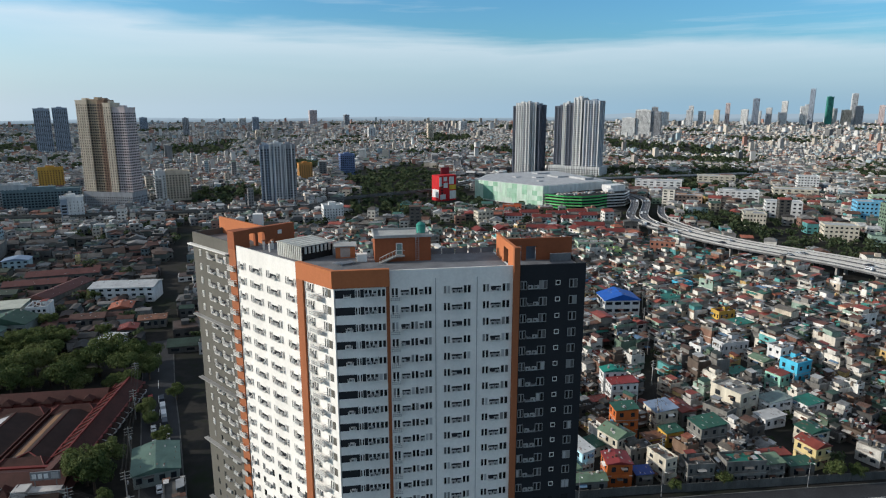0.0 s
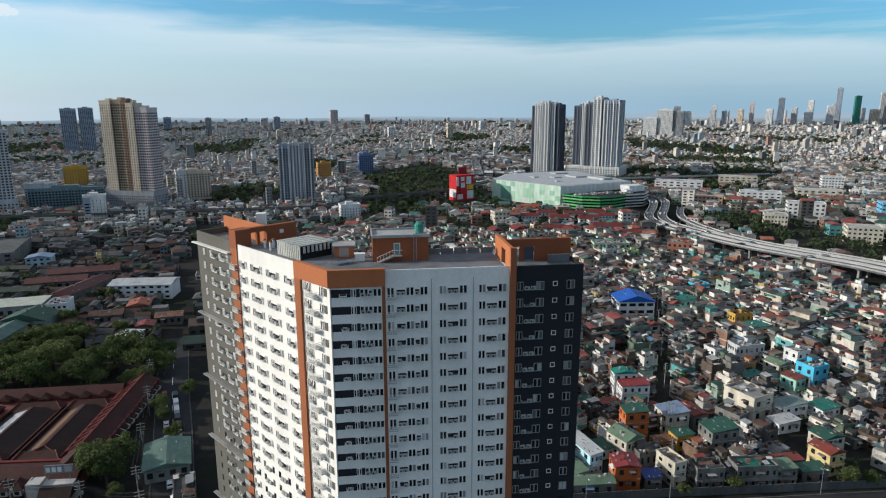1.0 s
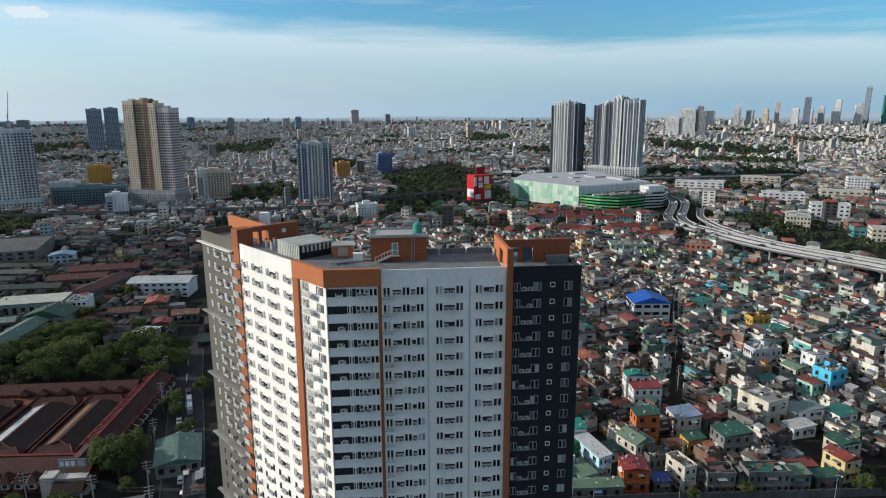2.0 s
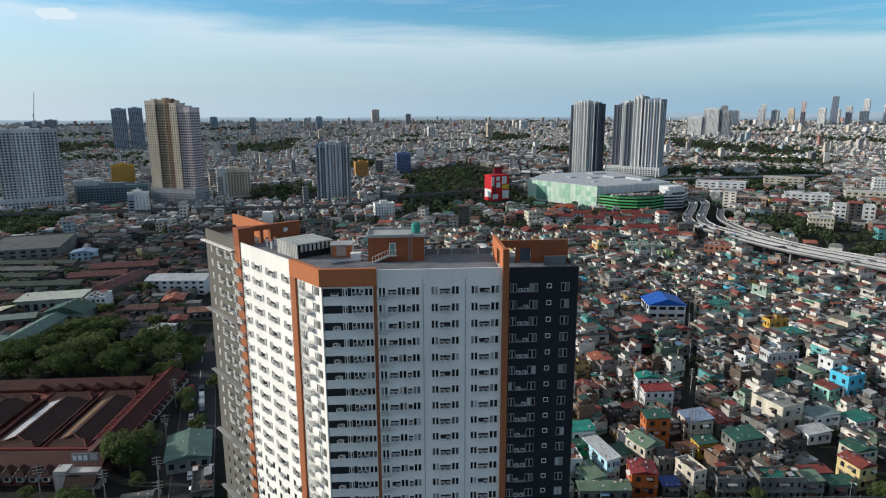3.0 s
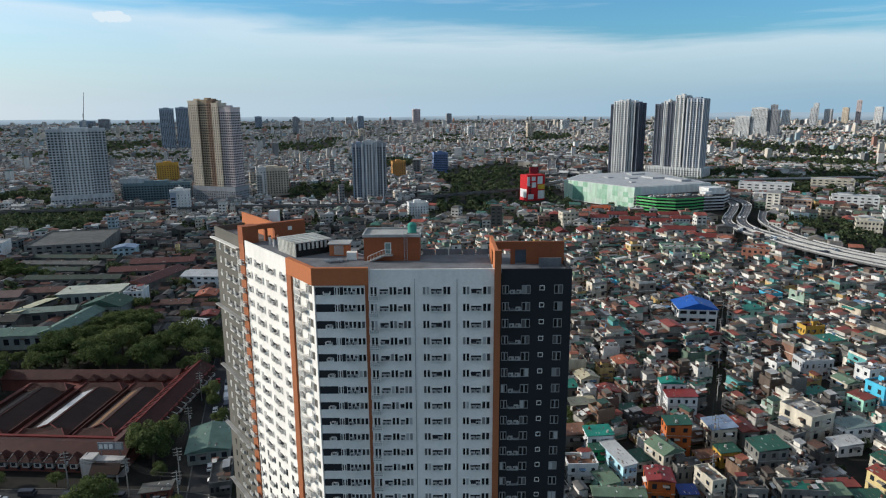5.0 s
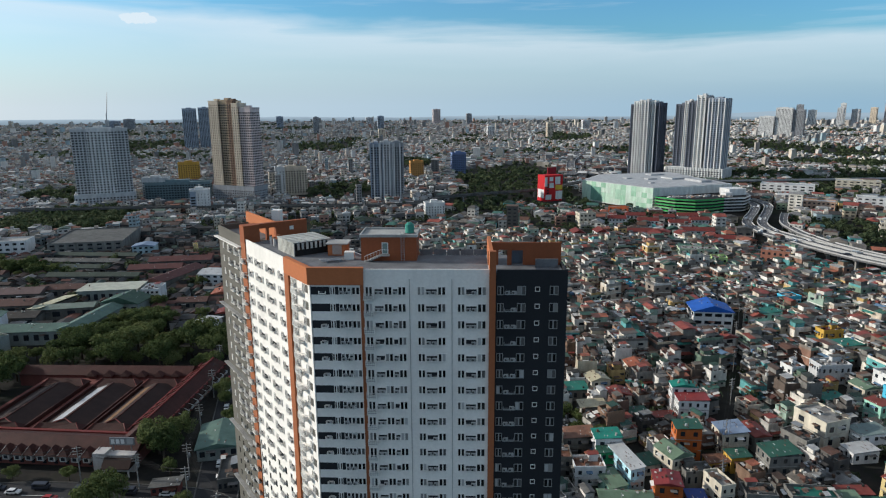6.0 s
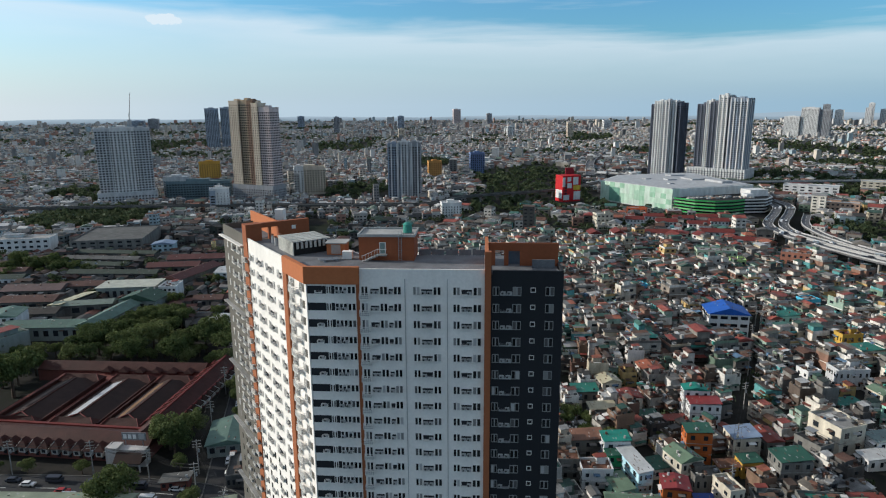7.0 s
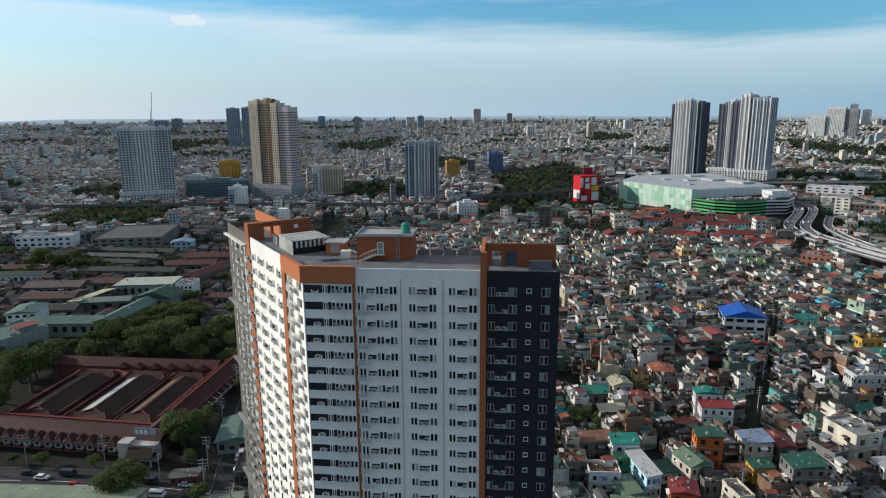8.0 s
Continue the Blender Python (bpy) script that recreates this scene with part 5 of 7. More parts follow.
for wall, roof, extra, wins, size, bits in SHAPE:
    s = Soup()
    for q in wins:
        if q[0] in (0, 3):
            win_box(s, *q, size[0], size[1])
    WINS.append(s)


# ---- named houses of the settlement ----
def block(name, label, x, y, rot, w_, d_, h, wallmat, roofmat, roof="gable", rise=1.2, rows=2, cols=3, over=0.28, cat="house", sides=(0, 3), hip=0.0, ratio=0.45):
    """A building with its own paint: walls, roof, and each window on the sides that are seen."""
    keep(x, y, 0.56 * max(w_, d_) if max(w_, d_) < 2 * min(w_, d_) else 0.56 * min(w_, d_))
    if max(w_, d_) >= 2 * min(w_, d_):
        for t in (-0.35, -0.15, 0.15, 0.35):
            ax = (math.cos(rot), math.sin(rot)) if w_ > d_ else (-math.sin(rot), math.cos(rot))
            keep(x + ax[0] * t * max(w_, d_), y + ax[1] * t * max(w_, d_), 0.5 * min(w_, d_))
    ob = thing(name, x, y, 0, rot, label, cat)
    wl_ = Soup().box(-w_ / 2, w_ / 2, -d_ / 2, d_ / 2, 0, h)
    part("wall", wl_, wallmat, ob)
    if roof == "gable":
        part("roof", Soup().gable(0, 0, w_ + 2 * over, d_ + 2 * over, h, rise, 0, 0.15, hip), roofmat, ob)
    elif roof == "gablex":
        part("roof", Soup().gable(0, 0, d_ + 2 * over, w_ + 2 * over, h, rise, math.pi / 2, 0.15, hip), roofmat, ob)
    elif roof == "shed":
        part("roof", Soup().shed(0, 0, w_ + 2 * over, d_ + 2 * over, h + 0.05, rise, 0, 0.12), roofmat, ob)
    else:
        p = Soup()
        p.box(-w_ / 2 - 0.1, w_ / 2 + 0.1, -d_ / 2 - 0.1, -d_ / 2 + 0.15, h, h + 0.9).box(-w_ / 2 - 0.1, w_ / 2 + 0.1, d_ / 2 - 0.15, d_ / 2 + 0.1, h, h + 0.9)
        p.box(-w_ / 2 - 0.1, -w_ / 2 + 0.15, -d_ / 2 + 0.15, d_ / 2 - 0.15, h, h + 0.9).box(w_ / 2 - 0.15, w_ / 2 + 0.1, -d_ / 2 + 0.15, d_ / 2 - 0.15, h, h + 0.9)
        part("parapet", p, wallmat, ob)
        part("roof", Soup().box(-w_ / 2 + 0.15, w_ / 2 - 0.15, -d_ / 2 + 0.15, d_ / 2 - 0.15, h, h + 0.1), roofmat, ob)
        rr = random.Random(int(x * 17 + y * 29))
        ox, oy = rr.choice([-0.36, 0.04, 0.1]) * w_, rr.choice([-0.1, 0.12]) * d_
        if rr.random() < 0.7:
            part("roof_room", Soup().box(ox, ox + w_ * 0.3, oy, oy + d_ * 0.28, h + 0.1, h + 2.3), wallmat, ob)
            part("room_roof", Soup().shed(ox + w_ * 0.15, oy + d_ * 0.14, w_ * 0.38, d_ * 0.36, h + 2.3, 0.3, 0, 0.08), rr.choice([M["concrete_dark"], rust_sheet, grey_sheet]), ob, "sheet roof over the stair room")
    if math.hypot(x, y) < 520:
        rr = random.Random(int(x * 13 + y * 31))
        bits = Soup()
        for i in range(int(5 + w_ * d_ / (9 if w_ * d_ < 200 else 26))):
            bx, by, u = rr.uniform(-0.46, 0.46) * w_, rr.uniform(-0.46, 0.46) * d_, rr.random()
            if roof == "flat":
                zz = h + 0.1
            elif roof == "gable":
                zz = h + 0.12 + rise * (1 - 2 * abs(bx) / (w_ + 0.6))
            elif roof == "gablex":
                zz = h + 0.12 + rise * (1 - 2 * abs(by) / (d_ + 0.6))
            else:
                zz = h + 0.1 + rise * (0.5 + bx / (w_ + 0.6))
            if roof == "flat" and u < 0.5:
                e = rr.uniform(0.2, 0.7)
                bits.box(bx - e, bx + e, by - 0.35, by + rr.uniform(0.3, 0.8), zz, zz + rr.uniform(0.3, 1.2))
            elif roof == "flat" and u < 0.75:
                bits.shed(bx, by, rr.uniform(1.0, 2.4), rr.uniform(1.0, 2.6), zz + rr.uniform(0.5, 1.9), 0.2, rr.choice([0, 1.57]), 0.06)
            elif u < 0.94:
                # a loose strip of sheet that follows the slope
                bits.box(bx - 0.35, bx + 0.35, by - 0.5, by + 0.5, zz - 0.12, zz + 0.06)
            else:
                bits.tube((bx, by, zz - 0.1), (bx, by, zz + rr.uniform(0.6, 1.1)), 0.4, 0.36, 8)
        # awnings and lines over the street front
        for i in range(2 if rows > 1 else 1):
            bits.shed(rr.uniform(-0.3, 0.3) * w_, -d_ / 2 - 0.55, 1.1, rr.uniform(1.4, 3.2), h / rows * (0.75 + 0.9 * i), 0.3, 1.5708, 0.05)
            bits.shed(-w_ / 2 - 0.5, rr.uniform(-0.3, 0.3) * d_, 1.0, rr.uniform(1.4, 3.0), h / rows * (0.75 + 0.9 * i), 0.3, 0, 0.05)
        tagged(part("roof_clutter", bits, M["clutter"], ob, "loose sheets, tanks and awnings"), kind="stuff")
    if math.hypot(x, y) > 330:
        s = Soup()
        for k in range(rows):
            for side in sides:
                ln = w_ if side in (0, 2) else d_
                for i in range(cols):
                    win_box(s, side, -ln / 2 + ln * (i + 0.5) / cols, h / rows * (k + 0.35), ln / cols * ratio, h / rows * 0.42, w_, d_)
        tagged(part("window", s, M["dark_glass"], ob), kind="stuff")
        return ob
    if rows > 1 and math.hypot(x, y) < 300:
        for k in range(1, rows):
            z = h / rows * k
            part("floor_band", Soup().box(-w_ / 2 - 0.12, w_ / 2 + 0.12, -d_ / 2 - 0.12, d_ / 2 + 0.12, z - 0.1, z + 0.1), M["concrete"], ob)
        z = h / rows
        part("balcony", Soup().box(-w_ * 0.35, w_ * 0.35, -d_ / 2 - 0.9, -d_ / 2 - 0.12, z - 0.12, z).box(-w_ * 0.35, w_ * 0.35, -d_ / 2 - 0.9, -d_ / 2 - 0.82, z, z + 0.85), wallmat, ob)
    for k in range(rows):
        fh = h / max(rows, 1)
        for side in sides:
            ln = w_ if side in (0, 2) else d_
            for i in range(cols):
                c = -ln / 2 + ln * (i + 0.5) / cols
                part("window", win_box(Soup(), side, c, k * fh + fh * 0.35, ln / cols * ratio, fh * 0.42, w_, d_), M["dark_glass"], ob)
    return ob


ROT = radians(-24)
keep(146, 305, 6)
keep(155, 305, 6)
blue_roof, blue_house = paint("blue_sheet", (0.02, 0.10, 0.42), rough=0.5), paint("cyan_house", (0.08, 0.42, 0.60))
orange_house, teal_roof = paint("orange_house", (0.46, 0.12, 0.03)), paint("teal_sheet", (0.025, 0.15, 0.115), rough=0.55)
green_sheet, rust_sheet = paint("green_sheet", (0.026, 0.085, 0.060), rough=0.55), paint("rust_sheet", (0.19, 0.045, 0.034), rough=0.6)
grey_sheet, pale_sheet = paint("grey_sheet", (0.24, 0.25, 0.26), rough=0.55), paint("pale_sheet", (0.42, 0.43, 0.43), rough=0.5)
cream_house, block_grey = paint("cream_house", (0.58, 0.53, 0.43), stains=0.45), paint("block_grey", (0.15, 0.145, 0.13), stains=0.55)
yellow_house, mint_house = paint("yellow_house", (0.50, 0.31, 0.06)), paint("mint_house", (0.30, 0.55, 0.44))
sage_sheet, slate_sheet = paint("sage_sheet", (0.13, 0.19, 0.13)), paint("bluegrey_sheet", (0.20, 0.26, 0.36), rough=0.5)
crimson_sheet, rust_pale = paint("crimson_sheet", (0.21, 0.036, 0.036), rough=0.55), paint("rust_pale", (0.20, 0.10, 0.065), rough=0.65, stains=0.55)
tan_sheet, green_wall = paint("tan_sheet", (0.40, 0.36, 0.25), rough=0.6), paint("green_house", (0.03, 0.24, 0.10))
sky_house, straw_house, lime_house = paint("sky_house", (0.42, 0.66, 0.76)), paint("straw_house", (0.62, 0.50, 0.24)), paint("lime_house", (0.45, 0.62, 0.25))
teal_bright, concrete_bare = paint("teal_bright", (0.02, 0.20, 0.15), rough=0.5), paint("concrete_bare", (0.20, 0.195, 0.18), stains=0.6)
block("school_building", "white three-storey building under a bright blue sheet roof", 148.5, 319, radians(-6), 19, 15, 11.5, white_wall, blue_roof, "gable", 3.2, 3, 4, 0.6, "building", ratio=0.7)
for lb, x, y, rot, w_, d_, h, wm, rm, kind, rise, rows, cols in (
        ("house with a bright teal sheet roof", 68.9, 192.7, 2, 8.4, 6.8, 8.6, white_wall, teal_bright, "shed", 0.5, 2, 2),
        ("green painted house below the teal roof", 68.0, 187.0, 4, 6.0, 4.2, 6.2, green_wall, green_sheet, "shed", 0.4, 2, 2),
        ("long narrow pale blue house with a grey roof", 72.6, 181.6, 14, 4.6, 15, 7.0, sky_house, pale_sheet, "shed", 0.6, 2, 3),
        ("low house with a sage green roof", 66.6, 174.0, 14, 5.6, 9.5, 4.0, mint_house, sage_sheet, "shed", 0.5, 1, 2),
        ("low wide house with sage roof along the wall", 68.5, 165.4, -3, 15, 5, 4.2, concrete_bare, sage_sheet, "gablex", 1.0, 1, 4),
        ("low cream house under a dark green roof", 79.2, 185.7, 14, 8, 7, 3.2, cream_house, green_sheet, "shed", 0.6, 1, 3),
        ("orange house with a dark green sheet roof", 95.4, 195.0, -4, 8.0, 6.5, 10.8, orange_house, green_sheet, "shed", 0.6, 3, 2),
        ("cream gabled house with a sage green roof", 88.0, 184.5, 22, 8, 9, 7.6, cream_house, sage_sheet, "gable", 1.7, 2, 3),
        ("orange house with a red sheet roof beside the boundary wall", 81.2, 168.7, -8, 7.6, 7.5, 7.6, orange_house, crimson_sheet, "gable", 0.8, 2, 2),
        ("low lean-to under a dark blue sheet", 89.2, 167.5, -6, 5.2, 5, 3.2, block_grey, paint("navy_sheet", (0.02, 0.05, 0.22), rough=0.5), "shed", 0.4, 1, 2),
        ("narrow pale block house with an open roof terrace", 96.0, 168.6, 14, 4.4, 8.5, 7.6, cream_house, M["concrete"], "flat", 0, 3, 2),
        ("half-finished bare concrete house", 93.0, 178.6, 8, 8.5, 5, 4.8, concrete_bare, M["concrete_dark"], "flat", 0, 1, 4),
        ("house with a wide blue-grey sheet roof", 111.0, 198.3, 4, 8.6, 8.5, 8.0, cream_house, slate_sheet, "shed", 0.9, 2, 3),
        ("house with a rust-red sheet roof", 120.9, 202.0, 8, 6.0, 10, 5.6, block_grey, rust_sheet, "gable", 0.9, 1, 2),
        ("small yellow house with a green roof", 109.0, 187.0, 4, 6.4, 5.5, 5.2, yellow_house, green_sheet, "shed", 0.5, 1, 2),
        ("low ochre annex with a rust roof", 102.4, 187.6, 4, 6.0, 5.0, 2.9, yellow_house, rust_pale, "shed", 0.4, 1, 2),
        ("white house with a crimson roof terrace", 104.7, 217.2, -4, 10.5, 6.5, 10.0, white_wall, crimson_sheet, "shed", 0.6, 3, 4),
        ("roof room under a bright teal canopy", 103.6, 223.4, -4, 9, 5, 12.2, white_wall, teal_bright, "gable", 1.0, 3, 3),
        ("block house with a large rust-brown roof", 60.5, 197.2, 2, 10.5, 7.5, 6.4, block_grey, rust_pale, "shed", 0.8, 2, 3),
        ("white house with a cluttered roof terrace", 60.6, 179.6, 2, 9.2, 6.5, 5.8, white_wall, rust_pale, "flat", 0, 2, 3),
        ("worn house with a rust terrace roof", 51.7, 184, 0, 8.5, 7, 6.4, block_grey, rust_pale, "flat", 0, 2, 3),
        ("low house under a pale ribbed roof", 69.8, 221.1, 4, 9.8, 6.5, 5.4, concrete_bare, tan_sheet, "shed", 0.5, 1, 3),
        ("cream house with a tan gable roof", 76.2, 243.3, 14, 8.0, 7.5, 6.2, cream_house, tan_sheet, "gable", 1.4, 2, 2),
        ("low house with a blue-green roof", 66.0, 238.2, 2, 10, 8, 4.4, block_grey, teal_roof, "shed", 0.5, 1, 3),
        ("house with an orange-red tile roof", 96.0, 258.1, 6, 9.5, 8, 6.2, cream_house, paint("orange_tile", (0.30, 0.10, 0.06), rough=0.7), "gable", 1.2, 2, 3),
        ("house with a brick-red roof over a balcony", 81.4, 229.0, 4, 8.0, 7.0, 6.6, cream_house, rust_sheet, "gable", 1.1, 2, 2),
        ("small house with a dark green roof", 85.4, 217.4, 6, 6.4, 5.0, 4.6, concrete_bare, green_sheet, "shed", 0.5, 1, 2),
        ("long low house with a red sheet roof", 94.0, 216.0, 4, 9.0, 4.5, 3.8, block_grey, rust_sheet, "shed", 0.4, 1, 3),
        ("grey block house under a dark green sheet roof", 118.7, 181.4, 4, 9.5, 8, 9.8, concrete_bare, green_sheet, "shed", 1.0, 3, 3),
        ("large cream house with bare side walls and a flat roof", 145.0, 206.3, 20, 10.5, 13, 9.2, cream_house, M["concrete"], "flat", 0, 2, 2),
        ("worn bare block house with an open top", 133.6, 197.6, 26, 6.2, 9.5, 6.2, concrete_bare, M["concrete_dark"], "flat", 0, 2, 2),
        ("white house with a grey-green terrace roof", 158.2, 201.4, 10, 10.5, 7, 6.2, white_wall, paint("greygreen_sheet", (0.16, 0.21, 0.20), rough=0.6), "shed", 0.6, 2, 3),
        ("open-fronted house under a pale canopy roof", 151.0, 193.6, 8, 9.0, 6, 3.8, white_wall, pale_sheet, "shed", 0.7, 1, 3),
        ("white terraced house with a balcony", 169.6, 198.0, 10, 8, 7, 5.8, white_wall, teal_roof, "shed", 0.6, 2, 3),
        ("cream house with a green sheet roof", 155.4, 178.0, 10, 8, 7, 6.4, cream_house, green_sheet, "gable", 1.0, 2, 2),
        ("yellow gabled house near the boundary wall", 147.6, 167.9, 12, 6.5, 8, 7.4, straw_house, rust_sheet, "gable", 1.3, 2, 2),
        ("bare block house with rows of small windows along the wall", 119.6, 163.4, -4, 12.5, 6, 6.8, concrete_bare, teal_roof, "flat", 0, 2, 6),
        ("bare grey block house along the wall", 129.2, 163.4, -4, 6.8, 6, 5.6, concrete_bare, sage_sheet, "shed", 0.5, 2, 3),
        ("low house with a long red roof", 134.4, 168.6, -4, 9, 4.5, 4.4, block_grey, rust_sheet, "shed", 0.5, 1, 2),
        ("low shed with a dark green roof by the wall", 138.6, 162.6, -4, 8, 5, 4.4, block_grey, green_sheet, "shed", 0.5, 1, 2),
        ("half-finished block house along the wall", 105.6, 164.8, -4, 8.5, 6, 6.4, concrete_bare, M["concrete_dark"], "flat", 0, 2, 4),
        ("bright cyan three-storey house with a flat roof", 180.5, 219.9, 16, 8.4, 8.0, 12.2, blue_house, grey_sheet, "flat", 0, 3, 2),
        ("mint house with a red-tiled terrace", 172.2, 219.0, 16, 5.5, 7, 8.0, mint_house, rust_sheet, "shed", 0.5, 2, 2),
        ("tall white house with small windows", 189.0, 240.5, 14, 7.5, 7, 9.8, white_wall, M["concrete"], "flat", 0, 3, 2),
        ("cream house with a green roof", 177.6, 236.6, 14, 7, 8, 6.6, cream_house, sage_sheet, "gable", 1.0, 2, 2),
        ("narrow white house with small windows", 156.7, 250.2, 16, 6.0, 6.5, 8.8, white_wall, M["concrete"], "flat", 0, 3, 2),
        ("long grey-white house with a row of windows", 174.8, 255.2, 6, 13, 8, 7.8, pale_grey, M["concrete"], "flat", 0, 2, 5),
        ("low house under a teal roof", 161.4, 230.4, 8, 9, 6, 4.6, block_grey, teal_roof, "shed", 0.5, 1, 3),
        ("house with a broad teal roof", 196.5, 279.8, 8, 11, 9, 7.6, cream_house, teal_roof, "shed", 0.6, 2, 3),
        ("yellow house with a shaded front", 195.7, 294.5, 8, 10, 6, 8.6, yellow_house, rust_sheet, "flat", 0, 2, 3),
        ("mint green house with a flat roof", 180.2, 323.5, 12, 11, 8, 8.4, mint_house, teal_roof, "shed", 0.6, 2, 3),
        ("bright blue house with a flat roof", 118.9, 381.6, 12, 10, 8, 7, blue_house, slate_sheet, "flat", 0, 2, 3),
        ("small turquoise house among grey roofs", 181.5, 393.5, 10, 7, 6, 6.4, mint_house, sage_sheet, "shed", 0.5, 2, 2),
        ("bright cyan house with a flat roof", 205, 352, 16, 9, 8, 8, blue_house, grey_sheet, "flat", 0, 2, 3),
        ("turquoise house by the highway", 260, 420, 16, 12, 8, 8, paint("turq", (0.12, 0.5, 0.45)), teal_roof, "flat", 0, 2, 4)):
    block("house", lb, x, y, radians(rot), w_, d_, h, wm, rm, kind, rise, rows, cols, ratio=0.34)
block("apartment_house", "pale green apartment house with rows of windows", 193.3, 464, radians(-8), 27, 12, 10.5, paint("green_flat", (0.42, 0.52, 0.38)), M["concrete"], "flat", 0, 3, 8, cat="building")
block("apartment_house", "brick-red and white apartment house", 244, 452, radians(-30), 18, 14, 12, paint("brick_flat", (0.36, 0.16, 0.11)), M["concrete"], "flat", 0, 3, 5, cat="building")
block("apartment_house", "lime green flat-roofed house", 202, 446, radians(-10), 10, 8, 8, lime_house, grey_sheet, "flat", 0, 2, 3)
# red-roofed terraces before the mall
red_tile = paint("red_tile", (0.16, 0.036, 0.03), rough=0.7)
for x, y, w_, d_, h, kind, rot in ((173, 548, 34, 10, 7, "gablex", -8), (119.5, 540, 10, 14, 8, "gable", 4), (140, 544, 10, 14, 8, "gable", 4), (184, 531, 10, 14, 8, "gable", 10), (206, 530, 10, 15, 8, "gable", 14), (225, 553, 26, 10, 7, "gablex", -10), (231, 520, 24, 10, 7, "gablex", -12),
                                   (192, 632, 18, 9, 7, "gablex", -6), (217, 622, 18, 9, 7, "gablex", -6), (242, 630, 18, 9, 7, "gablex", -6), (196, 602, 18, 9, 7, "gablex", -6), (222, 592, 18, 9, 7, "gablex", -6), (245, 606, 16, 9, 7, "gablex", -6), (170, 615, 16, 9, 7, "gablex", -6)):
    block("terrace_house", "white-walled terrace under a dark red tile roof", x, y, radians(rot), w_, d_, h, white_wall, red_tile, kind, 2.6, 2, 5 if w_ > 12 else 2, 0.7, "building")
block("shop", "small flat orange-red shop near the mall", 187, 680, radians(-20), 20, 9, 7, paint("shop_orange", (0.5, 0.12, 0.05)), M["concrete"], "flat", 0, 2, 4, cat="building")
block("apartment_house", "cream apartment house with a flat roof", 140, 614, radians(10), 16, 12, 12, cream_house, M["concrete"], "flat", 0, 3, 4, cat="building")
# bigger blocks beyond the highway
for x, y, w_, d_, h, wm, lb in ((420, 480, 26, 16, 14, cream_house, "cream block with a blank side"), (455, 600, 34, 18, 16, white_wall, "white warehouse block"), (520, 560, 26, 20, 20, paint("billboard_blue", (0.16, 0.42, 0.62)), "block with a pale blue billboard wall"),
                                (560, 545, 24, 18, 16, white_wall, "white commercial block"), (520, 480, 24, 14, 14, paint("rose_flat", (0.5, 0.14, 0.15)), "dark red and white apartment block"), (480, 430, 22, 14, 15, white_wall, "white apartment block"), (395, 560, 20, 16, 12, cream_house, "cream apartment block"),
                                (400, 690, 30, 16, 12, paint("salmon", (0.5, 0.33, 0.24)), "salmon coloured block"), (470, 700, 44, 20, 14, white_wall, "long white hall"), (560, 720, 50, 20, 12, cream_house, "long cream school hall"), (620, 640, 40, 16, 12, paint("green_flat", (0.42, 0.52, 0.38)), "pale green school block"), (430, 820, 60, 24, 14, white_wall, "white hall with a red roof edge"), (540, 860, 50, 22, 14, cream_house, "cream block"), (640, 520, 26, 18, 18, cream_house, "cream apartment block"), (640, 800, 26, 18, 18, white_wall, "white apartment block")):
    block("commercial_block", lb + " beyond the highway", x, y, radians(-28), w_, d_, h, wm, pale_sheet, "flat", 0, max(2, int(h / 3.4)), 7, cat="building", ratio=0.5)

# ---- the red-roofed inn ----
maroon_roof = paint("maroon_roof", (0.054, 0.017, 0.013), rough=0.7, ribs=4.0, bump=0.2, stains=0.4)
dark_roof = paint("dark_roof", (0.036, 0.019, 0.015), rough=0.75, stains=0.4)
bright_red = paint("ridge_red", (0.15, 0.028, 0.024), rough=0.6)
inn_wall, inn_dark = paint("inn_white", (0.48, 0.46, 0.44)), paint("inn_brick", (0.17, 0.06, 0.05))


